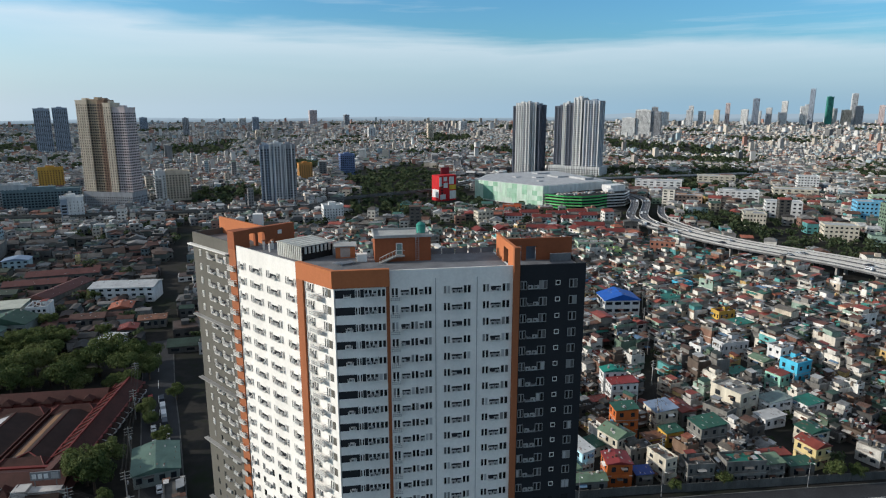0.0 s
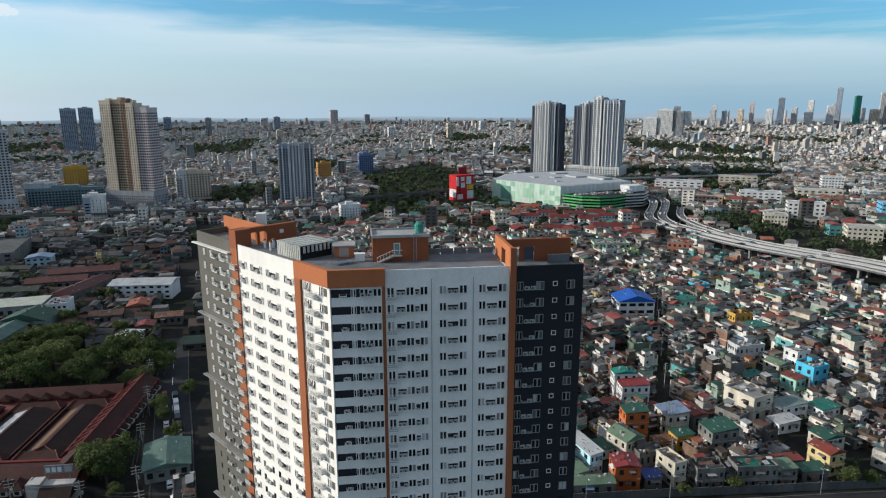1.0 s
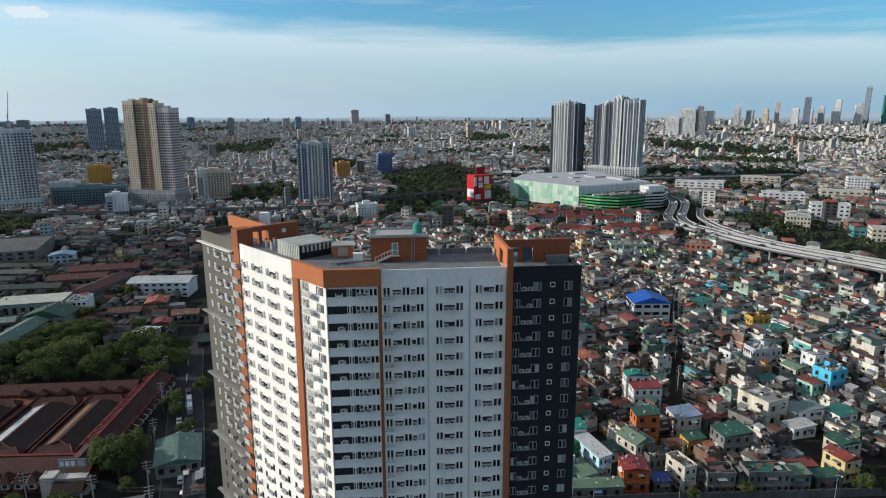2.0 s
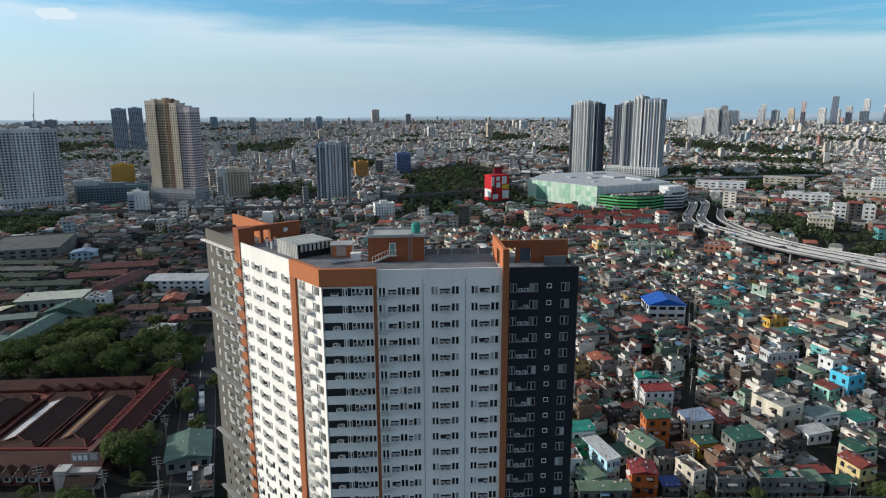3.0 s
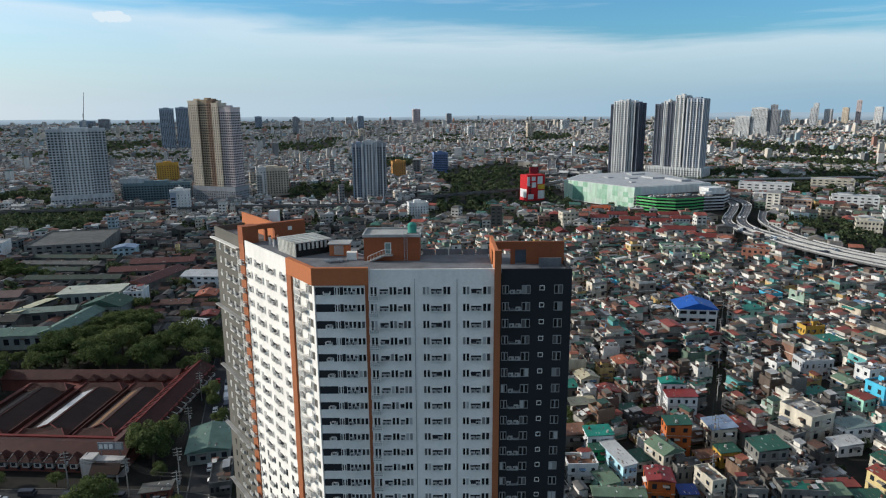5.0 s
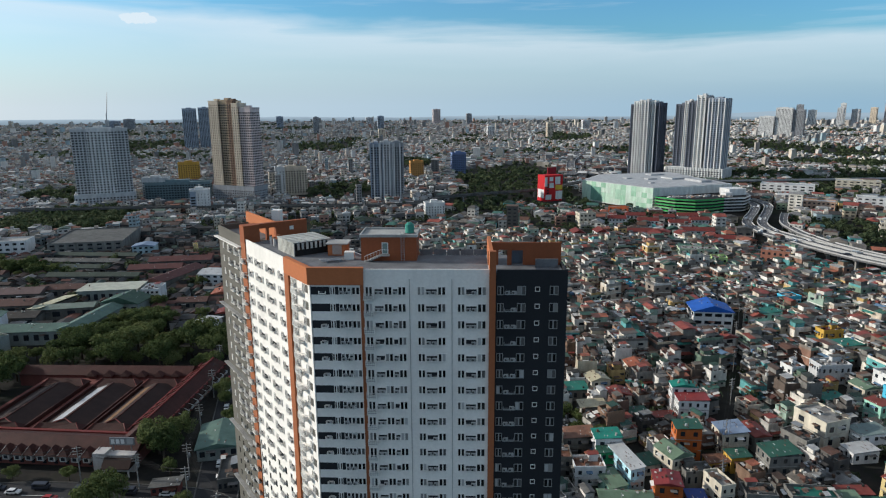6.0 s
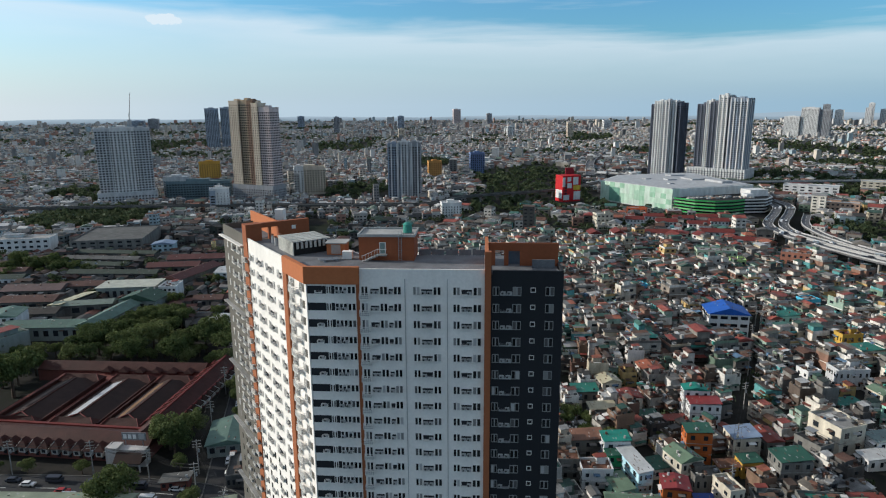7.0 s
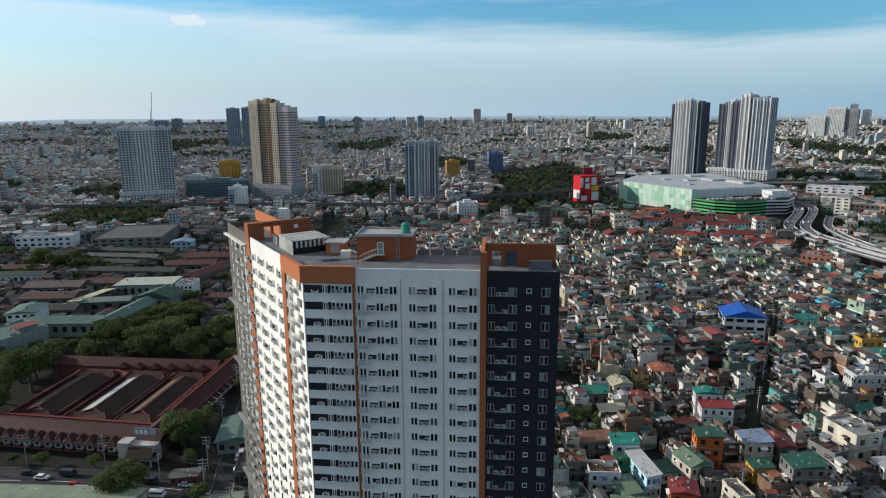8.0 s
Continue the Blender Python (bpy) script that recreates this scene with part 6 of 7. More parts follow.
def inn():
    ob = thing("inn_building", -112.0, 217.8, 0, 0.0, "sprawling inn with dark maroon roofs round courts", "building")
    # front range, side range, back range and three long halls, in the inn's own frame
    part("wall", Soup().box(-58, 29, -33, -21.5, 0, 5.0).box(20.5, 29.5, -21.5, 38, 0, 5.0).box(-52, 20.5, 27, 36, 0, 4.8).box(-40, 20.4, -21.5, 27, 0, 3.8), inn_dark, ob)
    part("roof", Soup().gable(-14, -27.3, 12.5, 88, 5.0, 2.6, math.pi / 2, 0.2), maroon_roof, ob, "maroon front roof")
    part("roof", Soup().gable(25, 6.5, 10.4, 66, 5.0, 2.8, 0, 0.2), maroon_roof, ob, "maroon side roof")
    part("roof", Soup().gable(-16, 31.5, 9.5, 72, 4.8, 2.4, math.pi / 2, 0.2), maroon_roof, ob)
    for i, (cx, w_) in enumerate(((-27, 17), (-5.5, 17), (12.5, 14.5))):
        part("hall_roof", Soup().gable(cx, 0.5, w_, 38, 4.0, 2.6, 0, 0.25, 4.0), dark_roof, ob, "dark weathered hall roof")
        part("ridge", Soup().box(cx - 0.3, cx + 0.3, -14.4, 15.4, 6.75, 7.05), maroon_roof, ob)
        for e in (-1, 1):
            part("gutter_wall", Soup().box(cx + e * (w_ / 2 + 0.3) - 0.25, cx + e * (w_ / 2 + 0.3) + 0.25, -19, 20, 3.8, 5.4), maroon_roof, ob)
            part("hip_ridge", Soup().tube((cx + e * w_ / 2, -18.5, 4.35), (cx, -14.5, 6.95), 0.22), bright_red, ob)
        # a cross roof closes each end of the hall
        for yy in (-18.2, 18.6):
            part("cross_roof", Soup().gable(cx, yy, 5.4, w_ + 1.0, 4.7, 2.3, math.pi / 2, 0.2, 2.6), maroon_roof, ob, "hipped maroon roof across the hall's end")
            for e in (-1, 1):
                part("hip_ridge", Soup().tube((cx + e * (w_ / 2 + 0.5), yy - 2.7, 5.0), (cx + e * (w_ / 2 - 2.1), yy, 7.3), 0.16), bright_red, ob)
        # strip of sheets along one slope
        tone_ = (paint("skylight_dull", (0.13, 0.10, 0.085)), paint("skylight", (0.42, 0.42, 0.43), rough=0.4), paint("skylight_tan", (0.17, 0.095, 0.05)))[i]
        s = Soup()
        x0, x1 = cx - w_ * 0.31, cx - w_ * (0.08 if i == 1 else 0.15)
        z = lambda q: 4.0 + 2.6 * (1 - abs(q - cx) / (w_ / 2)) + 0.31
        s.poly([(x0, -14, z(x0)), (x1, -14, z(x1)), (x1, 14, z(x1)), (x0, 14, z(x0))])
        s.poly([(x0, 14, z(x0) - 0.1), (x1, 14, z(x1) - 0.1), (x1, -14, z(x1) - 0.1), (x0, -14, z(x0) - 0.1)])
        part("skylight", s, tone_, ob, "strip of other sheets in the roof")
    part("eave", Soup().box(-58, 29, -21.6, -20.4, 5.0, 5.9), bright_red, ob)
    part("eave", Soup().box(-58, 29, -33.8, -33.4, 4.9, 5.4), maroon_roof, ob)
    for o, zz in ((19.4, 5.0), (24.7, 7.75), (30.0, 5.0)):
        part("eave", Soup().box(o, o + 0.6, -20, 39, zz, zz + 0.7), bright_red, ob)
    # rafters stand out along the inner slope of the side range
    for i in range(13):
        y = -17 + 4.1 * i
        part("roof_rib", Soup().tube((19.7, y, 5.6), (24.6, y + 0.6, 8.0), 0.28), bright_red, ob)
    # dormers over the street, along the side, and round the courts
    for i in range(20):
        x = -56 + 3.9 * i
        d_ = part("dormer", Soup().box(x - 1.15, x + 1.15, -35.0, -32.9, 2.5, 4.5), inn_wall, ob, "white bay under a steep maroon roof")
        part("dormer_roof", Soup().gable(x, -33.0, 3.7, 4.8, 4.4, 2.4, 0, 0.15, 1.5), maroon_roof, d_)
        part("bay_window", Soup().box(x - 0.65, x + 0.65, -35.1, -35.0, 2.9, 4.0), M["dark_glass"], d_)
        part("dormer_edge", Soup().tube((x - 1.85, -35.4, 4.5), (x - 0.1, -34.0, 6.85), 0.06), inn_wall, d_)
        part("street_window", Soup().box(x - 0.6, x + 0.6, -33.1, -33.0, 0.6, 1.9), M["dark_glass"], ob)
    for i in range(14):
        y = -16 + 4.0 * i
        d_ = part("dormer", Soup().box(29.5, 31.3, y - 1.1, y + 1.1, 2.0, 4.2), inn_wall, ob)
        part("dormer_roof", Soup().gable(30.9, y, 3.2, 2.8, 4.1, 1.7, math.pi / 2, 0.15, 0.8), dark_roof, d_)
        part("dormer_edge", Soup().tube((29.6, y - 1.75, 5.1), (32.4, y - 1.65, 3.9), 0.16), inn_wall, d_)
    for i in range(6):
        d_ = part("dormer", Soup().box(-22 + 7 * i, -19.4 + 7 * i, 25.6, 27.0, 3.2, 5.2), inn_dark, ob)
        part("dormer_roof", Soup().gable(-20.7 + 7 * i, 26.4, 4.0, 3.6, 5.2, 1.8, 0, 0.15, 1.0), maroon_roof, d_)
    for v_ in ob.children_recursive:
        for v in v_.data.vertices:
            v.co.x += 0.04 * max(0.0, v.co.y + 20.0)
            if v.co.y < -20:
                v.co.y -= 0.06 * v.co.x
    # white gatehouse with a sign board
    part("gatehouse", Soup().box(17.5, 21.5, -37.6, -33.4, 0, 6.8).box(21.5, 30, -36.6, -33.4, 0, 5.8), inn_wall, ob, "white gatehouse")
    part("gate_roof", Soup().gable(25.8, -37.6, 5.5, 9, 3.0, 2.4, math.pi / 2, 0.2), dark_roof, ob)
    part("gate_post", Soup().box(21.9, 22.3, -40.0, -39.6, 0, 3.1), inn_wall, ob)
    part("gate_post", Soup().box(29.5, 29.9, -40.0, -39.6, 0, 3.1), inn_wall, ob)
    bd = part("sign_board", Soup().box(21.6, 29.6, -34.2, -33.9, 8.0, 10.6).box(22.4, 22.6, -34, -33.8, 5.0, 8.0).box(28.2, 28.4, -34, -33.8, 5.0, 8.0), paint("board", (0.20, 0.20, 0.21)), ob, "grey sign board with pale bars")
    for i in range(3):
        part("sign_bar", Soup().box(22.1 + i * 1.6, 23.2 + i * 1.6, -34.28, -34.2, 8.5, 10.0), white_wall, bd)
    part("sign_bar", Soup().box(27.2, 29.2, -34.28, -34.2, 8.4, 10.3), paint("board_pale", (0.38, 0.38, 0.38)), bd)


inn()

# ---- sheds and works on the west side ----
sage, pale_green = paint("sage_roof", (0.10, 0.16, 0.13), rough=0.6), paint("pale_green_roof", (0.20, 0.24, 0.20), rough=0.6)
grey_green = paint("greygreen_wall", (0.24, 0.27, 0.25))
for x, y, w_, d_, h, rot, wm, rm, kind, rise, lb in (
        (-169, 311, 11, 38, 7.6, radians(-3), grey_green, sage, "gable", 2.2, "long school wing with a green sheet roof"),
        (-193, 296, 38, 12, 7.0, radians(6), grey_green, sage, "gablex", 2.0, "green-roofed school hall"),
        (-196, 333, 30, 9, 6.5, radians(14), block_grey, pale_green, "gablex", 1.6, "low pale green-roofed hall"),
        (-166, 341, 22, 15, 8.0, radians(-4), grey_green, paint("deep_green_roof", (0.045, 0.085, 0.06), rough=0.6), "gable", 3.6, "gabled hall with a dark green roof"),
        (-187, 365, 34, 17, 8.6, radians(7), grey_green, paint("pale_cream_roof", (0.42, 0.43, 0.36), rough=0.6), "shed", 0.5, "long hall with a pale cream roof"),
        (-160.5, 362, 10, 13, 9.2, radians(7), white_wall, pale_sheet, "flat", 0, "white three-storey end block"),
        (-207, 339, 8, 26, 6.6, radians(-12), block_grey, paint("straw_roof", (0.40, 0.38, 0.26), rough=0.6), "shed", 1.2, "narrow hall with a straw-coloured roof"),
        (-233, 341, 30, 14, 6, radians(8), block_grey, paint("brown_roof", (0.10, 0.055, 0.045)), "gablex", 2.0, "long brown-roofed hall"),
        (-246, 364, 34, 15, 6, radians(8), block_grey, paint("mauve_roof", (0.13, 0.09, 0.085)), "gablex", 2.2, "long mauve-brown roofed hall"),
        (-222, 373, 26, 11, 6, radians(10), block_grey, paint("brown_roof", (0.10, 0.055, 0.045)), "gablex", 1.8, "brown-roofed workshop"),
        (-216, 320, 26, 12, 5.8, radians(8), block_grey, paint("dim_roof", (0.055, 0.05, 0.045)), "gablex", 1.8, "low workshop with a dark roof"),
        (-219, 303, 14, 16, 10, radians(16), white_wall, sage, "gable", 1.4, "white three-storey school block"),
        (-207, 271, 22, 30, 8.5, radians(-24), grey_green, sage, "flat", 0, "school block with open galleries"),
        (-220, 404, 60, 9, 5.6, radians(1), block_grey, paint("dim_green_roof", (0.05, 0.065, 0.052)), "gablex", 1.8, "long arcaded hall with a dim green roof"),
        (-288, 388, 32, 10, 5.6, radians(8), white_wall, paint("dim_green_roof", (0.05, 0.065, 0.052)), "gablex", 1.8, "long low hall with a grey-green roof"),
        (-298, 406, 30, 10, 5.6, radians(8), block_grey, paint("brown_roof", (0.10, 0.055, 0.045)), "gablex", 1.8, "long low brown hall"),
        (-128, 400, 36, 17, 9, radians(-3), white_wall, pale_sheet, "gablex", 1.6, "white warehouse with a ribbed pale roof"),
        (-166, 404, 13, 42, 6.6, radians(-14), block_grey, paint("maroon_sheet", (0.11, 0.045, 0.04), rough=0.65), "gable", 2.4, "long maroon-roofed hall"),
        (-188, 424, 34, 12, 6.0, radians(10), block_grey, paint("maroon_sheet", (0.11, 0.045, 0.04), rough=0.65), "gablex", 2.2, "maroon-roofed hall"),
        (-180, 446, 42, 12, 6.4, radians(10), block_grey, paint("maroon_sheet", (0.11, 0.045, 0.04), rough=0.65), "gablex", 2.4, "maroon-roofed hall with dormers"),
        (-252, 465, 62, 9, 5.2, radians(-2), block_grey, paint("dim_green_roof", (0.05, 0.065, 0.052)), "gablex", 1.6, "long green-roofed stalls"),
        (-252, 446, 56, 9, 5.2, radians(-2), block_grey, M["concrete_dark"], "gablex", 1.6, "long grey-roofed stalls"),
        (-248, 428, 52, 9, 5.2, radians(-2), block_grey, paint("dim_green_roof", (0.05, 0.065, 0.052)), "gablex", 1.6, "long dark-roofed stalls"),
        (-280, 514, 54, 62, 9.8, radians(14), concrete_bare, M["concrete_dark"], "flat", 0, "vast worn market block with patched roof"),
        (-339, 483, 42, 18, 12, radians(14), white_wall, M["concrete"], "flat", 0, "white four-storey block with dark window groups"),
        (-224, 482, 16, 12, 9, radians(12), paint("ice_blue", (0.36, 0.46, 0.50)), slate_sheet, "gable", 1.6, "pale blue mid-rise house"),
        (-186, 486, 3, 9, 8, radians(20), straw_house, M["concrete"], "flat", 0, "narrow yellow house"),
        (-107, 331, 8, 8, 4.6, radians(8), block_grey, rust_sheet, "gable", 1.2, "small red-roofed house"),
        (-121, 367, 11, 12, 5.4, radians(8), block_grey, paint("orange_tile", (0.30, 0.10, 0.06), rough=0.7), "gable", 1.6, "house with a faded orange roof"),
        (-112, 316, 10, 14, 4.2, radians(-24), white_wall, pale_sheet, "shed", 0.8, "low pale-roofed shed among trees"),
        (-99, 345, 13, 9, 4.8, radians(8), block_grey, rust_pale, "gablex", 1.4, "house with a rust-brown roof"),
        (-133, 352, 16, 10, 4.8, radians(8), block_grey, paint("brown_roof", (0.10, 0.055, 0.045)), "gablex", 1.6, "house with a dark brown roof"),
        (-60, 197, 13, 17, 4.5, radians(14), grey_green, sage, "gable", 1.6, "low shop with a green sheet roof"),
        (-102, 148, 62, 15, 6.5, radians(2), cream_house, paint("olive_roof", (0.22, 0.25, 0.18), rough=0.6), "gablex", 1.8, "hall with a pale olive roof"),
        (-52, 157, 16, 5, 3.2, radians(16), block_grey, paint("olive_roof", (0.22, 0.25, 0.18), rough=0.6), "shed", 0.5, "low canopy shed"),
        (-67, 171, 8, 4, 2.8, radians(8), inn_dark, M["concrete_dark"], "shed", 0.5, "low street stall"),
        (-50, 178, 6, 14, 3.6, radians(14), M["concrete_dark"], M["concrete_dark"], "flat", 0, "low grey shop"),
        (-34, 152, 14, 14, 5, radians(14), block_grey, M["concrete_dark"], "flat", 0, "small grey building by the street")):
    block("hall", lb + " in the western quarter", x, y, rot, w_, d_, h, wm, rm, kind, rise, 1 if h < 9 else 3, 8 if max(w_, d_) > 30 else 4, 0.7, "building", ratio=0.5)

# low workshops squeezed between the western halls
rng = random.Random(61)
ww, wr_ = Soup(), Soup()
for i in range(1500):
    x, y = rng.uniform(-340, -92), rng.uniform(302, 500)
    if math.degrees(math.atan2(x - 12, y)) > -46 and is_free(x, y, 2.2) and x + 0.3 * y < 20:
        w_, d_, hh = rng.uniform(3, 8), rng.uniform(4, 11), rng.uniform(2.6, 5.0)
        rot = radians(8) + rng.uniform(-0.12, 0.12) + rng.choice([0, 1.5708])
        ww.rbox(x, y, w_ * 0.94, d_ * 0.94, 0, hh, rot)
        wr_.gable(x, y, w_, d_, hh, rng.uniform(0.5, 1.5), rot, 0.12)
        keep(x, y, min(w_, d_) * 0.42)
tagged(part("western_sheds", ww, M["wall_west"]), "low worn workshops between the western halls", "sheds", kind="stuff")
tagged(part("western_shed_roofs", wr_, M["roof_left"]), "patched brown and grey roofs of western workshops", "roofs", kind="stuff")

# ---- the settlement: nearest houses one by one, the rest gathered ----
rng = random.Random(11)
spots = []
c, s_ = math.cos(ROT), math.sin(ROT)
for i in range(-70, 100):
    for j in range(0, 120):
        gx, gy = i * 6.4 + rng.uniform(-1.2, 1.2) + (j % 2) * 2.0, 60 + j * 6.9 + rng.uniform(-1.1, 1.1)
        x, y = c * gx - s_ * gy, s_ * gx + c * gy
        r_ = math.hypot(x - 12, y)
        az = math.degrees(math.atan2(x - 12, y))
        if not (-6 < az < 47 and 150 < r_ < 560) or y < 161 - 0.07 * (x - 60):
            continue
        if x < 25 + (y - 100) * 0.02 and y < 160:
            continue
        if y > 560 - 0.1 * x or (x > 300 and y > 330):
            continue
        if is_free(x, y, 2.6) and not (r_ < 330 and noise.noise((x * 0.06, y * 0.06, 7.7)) > 0.24):
            spots.append((r_, x, y))
spots.sort()
gw, gr, ge, gl_, gb = Soup(), Soup(), Soup(), Soup(), Soup()
lw, lr = Soup(), Soup()      # low lean-tos and sheds that fill the gaps
for n_, (r_, x, y) in enumerate(spots):
    i = rng.randrange(len(SHAPE))
    base = radians(12) + 0.30 * noise.noise((x * 0.012, y * 0.012, 2.5)) + rng.uniform(-0.10, 0.10)
    rot = base + rng.choice([0, 0, 0, math.pi / 2])
    if n_ < 300:
        place_house(i, x, y, base)
    else:
        wall, roof, extra, wins, size, bits = SHAPE[i]
        if r_ > 290 and rng.random() < 0.30:
            continue
        big = 1.0 if r_ < 290 else rng.choice([1.0, 1.15, 1.3, 1.7])
        sc = (big * rng.uniform(0.8, 1.35), big * rng.uniform(0.8, 1.4), rng.uniform(0.75, 1.3) * min(big, 1.2))
        merge(gw, wall, x, y, rot, sc)
        merge(gr, roof, x, y, rot, sc)
        merge(gl_, WINS[i], x, y, rot, sc)
        if r_ < 430:
            merge(gb, bits, x, y, rot, sc)
        if r_ < 330:
            merge(ge, extra, x, y, rot, sc)
    if rng.random() < (0.25 if r_ < 300 else 0.7):
        lx, ly = x + rng.uniform(-4.2, 4.2), y + rng.uniform(-4.2, 4.2)
        if is_free(lx, ly, 0.6):
            w_, d_, hh = rng.uniform(1.8, 3.8), rng.uniform(2.2, 4.4), rng.uniform(2.0, 3.4)
            lw.rbox(lx, ly, w_ * 0.92, d_ * 0.92, 0, hh, base)
            lr.shed(lx, ly, w_, d_, hh, rng.uniform(0.2, 0.7), base + rng.choice([0, 1.5708, 3.1416]), 0.07)
tagged(part("settlement", gw, M["wall_isl"]), "crowded settlement houses of weathered block and paint", "houses", kind="stuff")
tagged(part("settlement_roofs", gr, M["roof_isl"]), "patchwork of rusty, green and grey sheet roofs", "roofs", kind="stuff")
tagged(part("settlement_clutter", gb, M["clutter"]), "loose sheets, tanks and washing on the settlement roofs", "clutter", kind="stuff")
tagged(part("lean_to_sheds", lw, M["wall_isl"]), "low lean-to sheds squeezed between the houses", "sheds", kind="stuff")
tagged(part("lean_to_roofs", lr, M["roof_isl"]), "patched sheet roofs of the lean-to sheds", "roofs", kind="stuff")
tagged(part("settlement_fittings", ge, M["concrete_dark"]), "posts and lean-tos of the settlement houses", "fittings", kind="stuff")
tagged(part("settlement_windows", gl_, M["dark_glass"]), "small dark windows of the settlement houses", "windows", kind="stuff")


# ---- the wider city ----
def spread(name, label, r0, r1, az0, az1, step, wr, hr, roofmat, seed, wallmat="wall_isl", flat=0.35, skip=0.1, tall=0.03, green=None, turn=0.0, test=None):
    """Buildings scattered on a loose grid over a sector, gathered in one mesh each for walls, roofs and windows."""
    r = random.Random(seed)
    walls, roofs, wins = Soup(), Soup(), Soup()
    n = int(r1 / step) + 2
    ct, st = math.cos(turn), math.sin(turn)
    for i in range(-n, n):
        for j in range(-n, n):
            gx, gy = (i + r.uniform(-0.3, 0.3)) * step, (j + r.uniform(-0.3, 0.3)) * step
            x, y = 12 + ct * gx - st * gy, st * gx + ct * gy
            if y < 100:
                continue
            rr = math.hypot(x - 12, y)
            az = math.degrees(math.atan2(x - 12, y))
            if not (r0 <= rr < r1 and az0 < az < az1) or r.random() < skip or (test and not test(x, y)):
                continue
            if green and noise.noise((x * green[0], y * green[0] * 0.7, green[2])) > green[1]:
                continue
            if not is_free(x, y, step * 0.36):
                continue
            w_, d_ = r.uniform(*wr) * step, r.uniform(*wr) * step
            h = r.uniform(*hr) * (r.uniform(1.8, 3.5) if r.random() < tall else 1)
            rot = turn + r.choice([0, math.pi / 2]) + r.uniform(-0.2, 0.2)
            walls.rbox(x, y, w_, d_, 0, h, rot)
            if rr > 1500 and r.random() < flat:
                walls.rbox(x + 0.2 * w_, y, w_ * 0.4, d_ * 0.4, h, h + 2.8, rot)
            elif r.random() < flat:
                roofs.rbox(x, y, w_ * 0.94, d_ * 0.94, h, h + 0.3, rot)
                walls.rbox(x + r.uniform(-0.2, 0.2) * w_, y, w_ * 0.3, d_ * 0.3, h, h + 2.4, rot)
            else:
                roofs.gable(x, y, w_ * 1.08, d_ * 1.08, h, w_ * r.uniform(0.1, 0.24), rot, 0.2, r.choice([0, 0, d_ * 0.3]))
            if rr < 1150:
                fl = max(1, int(h / 3.2))
                k = max(2, int(w_ / 4))
                u, v = Vector((math.cos(rot), math.sin(rot))), Vector((-math.sin(rot), math.cos(rot)))
                for axis, other, la, lo in ((u, v, w_, d_), (v, u, d_, w_)):
                    sg = -1 if (other.x * (x - 12) + other.y * y) > 0 else 1
                    for f in range(fl):
                        for q in range(k):
                            o = -la / 2 + la * (q + 0.5) / k
                            p = Vector((x, y)) + axis * o + other * (sg * lo / 2)
                            a0, a1 = p - axis * (la / k * 0.26), p + axis * (la / k * 0.26)
                            e = other * (sg * 0.08)
                            z0 = f * 3.2 + 1.0
                            pts = [(a0.x + e.x, a0.y + e.y, z0), (a1.x + e.x, a1.y + e.y, z0), (a1.x + e.x, a1.y + e.y, z0 + 1.3), (a0.x + e.x, a0.y + e.y, z0 + 1.3)]
                            wins.poly(pts)
    tagged(part(name, walls, M[wallmat]), label, "houses", kind="stuff")
    tagged(part(name + "_roofs", roofs, M[roofmat]), "roofs of " + label, "roofs", kind="stuff")
    if wins.v:
        tagged(part(name + "_windows", wins, M["dark_glass"]), "windows of " + label, "windows", kind="stuff")


for q in ((-372, 635, 58), (-345, 600, 30), (-385, 590, 25), (-310, 452, 8)):
    keep(*q)
spread("west_quarter", "low workshops and houses with long brown and grey roofs", 200, 660, -44, -5.9, 11, (0.4, 1.35), (2.8, 7.0), "roof_left", 21, wallmat="wall_west", skip=0.25, tall=0.0, flat=0.5, green=(0.012, 0.18, 3.0), turn=radians(10), test=lambda x, y: y > 300)
spread("near_town", "mixed low houses with sheet roofs near the mall", 520, 720, -6, 25, 12.5, (0.6, 0.95), (4, 8), "roof_isl", 22, wallmat="wall_isl", skip=0.18, green=(0.014, 0.2, 1.0), turn=radians(-12), flat=0.25)
spread("east_town", "pale houses among trees beyond the highway", 420, 900, 24, 47, 15, (0.55, 0.9), (5, 10), "roof_isl", 23, skip=0.15, green=(0.012, 0.12, 2.0), turn=radians(-28), test=lambda x, y: x > 300 or y > 560)
# the next districts use the far palettes with haze in their colour
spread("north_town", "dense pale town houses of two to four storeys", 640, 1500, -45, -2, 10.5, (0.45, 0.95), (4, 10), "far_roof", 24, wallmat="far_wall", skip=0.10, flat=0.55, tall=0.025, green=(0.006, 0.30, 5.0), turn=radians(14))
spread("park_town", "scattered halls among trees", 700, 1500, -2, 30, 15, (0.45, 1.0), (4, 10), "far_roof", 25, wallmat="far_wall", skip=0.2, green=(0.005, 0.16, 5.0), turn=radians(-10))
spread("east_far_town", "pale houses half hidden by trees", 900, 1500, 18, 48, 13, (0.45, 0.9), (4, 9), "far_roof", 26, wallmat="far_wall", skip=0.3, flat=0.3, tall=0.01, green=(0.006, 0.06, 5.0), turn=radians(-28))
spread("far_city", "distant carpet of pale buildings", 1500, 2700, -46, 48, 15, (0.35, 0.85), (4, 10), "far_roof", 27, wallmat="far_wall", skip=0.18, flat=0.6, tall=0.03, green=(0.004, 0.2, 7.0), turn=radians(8))
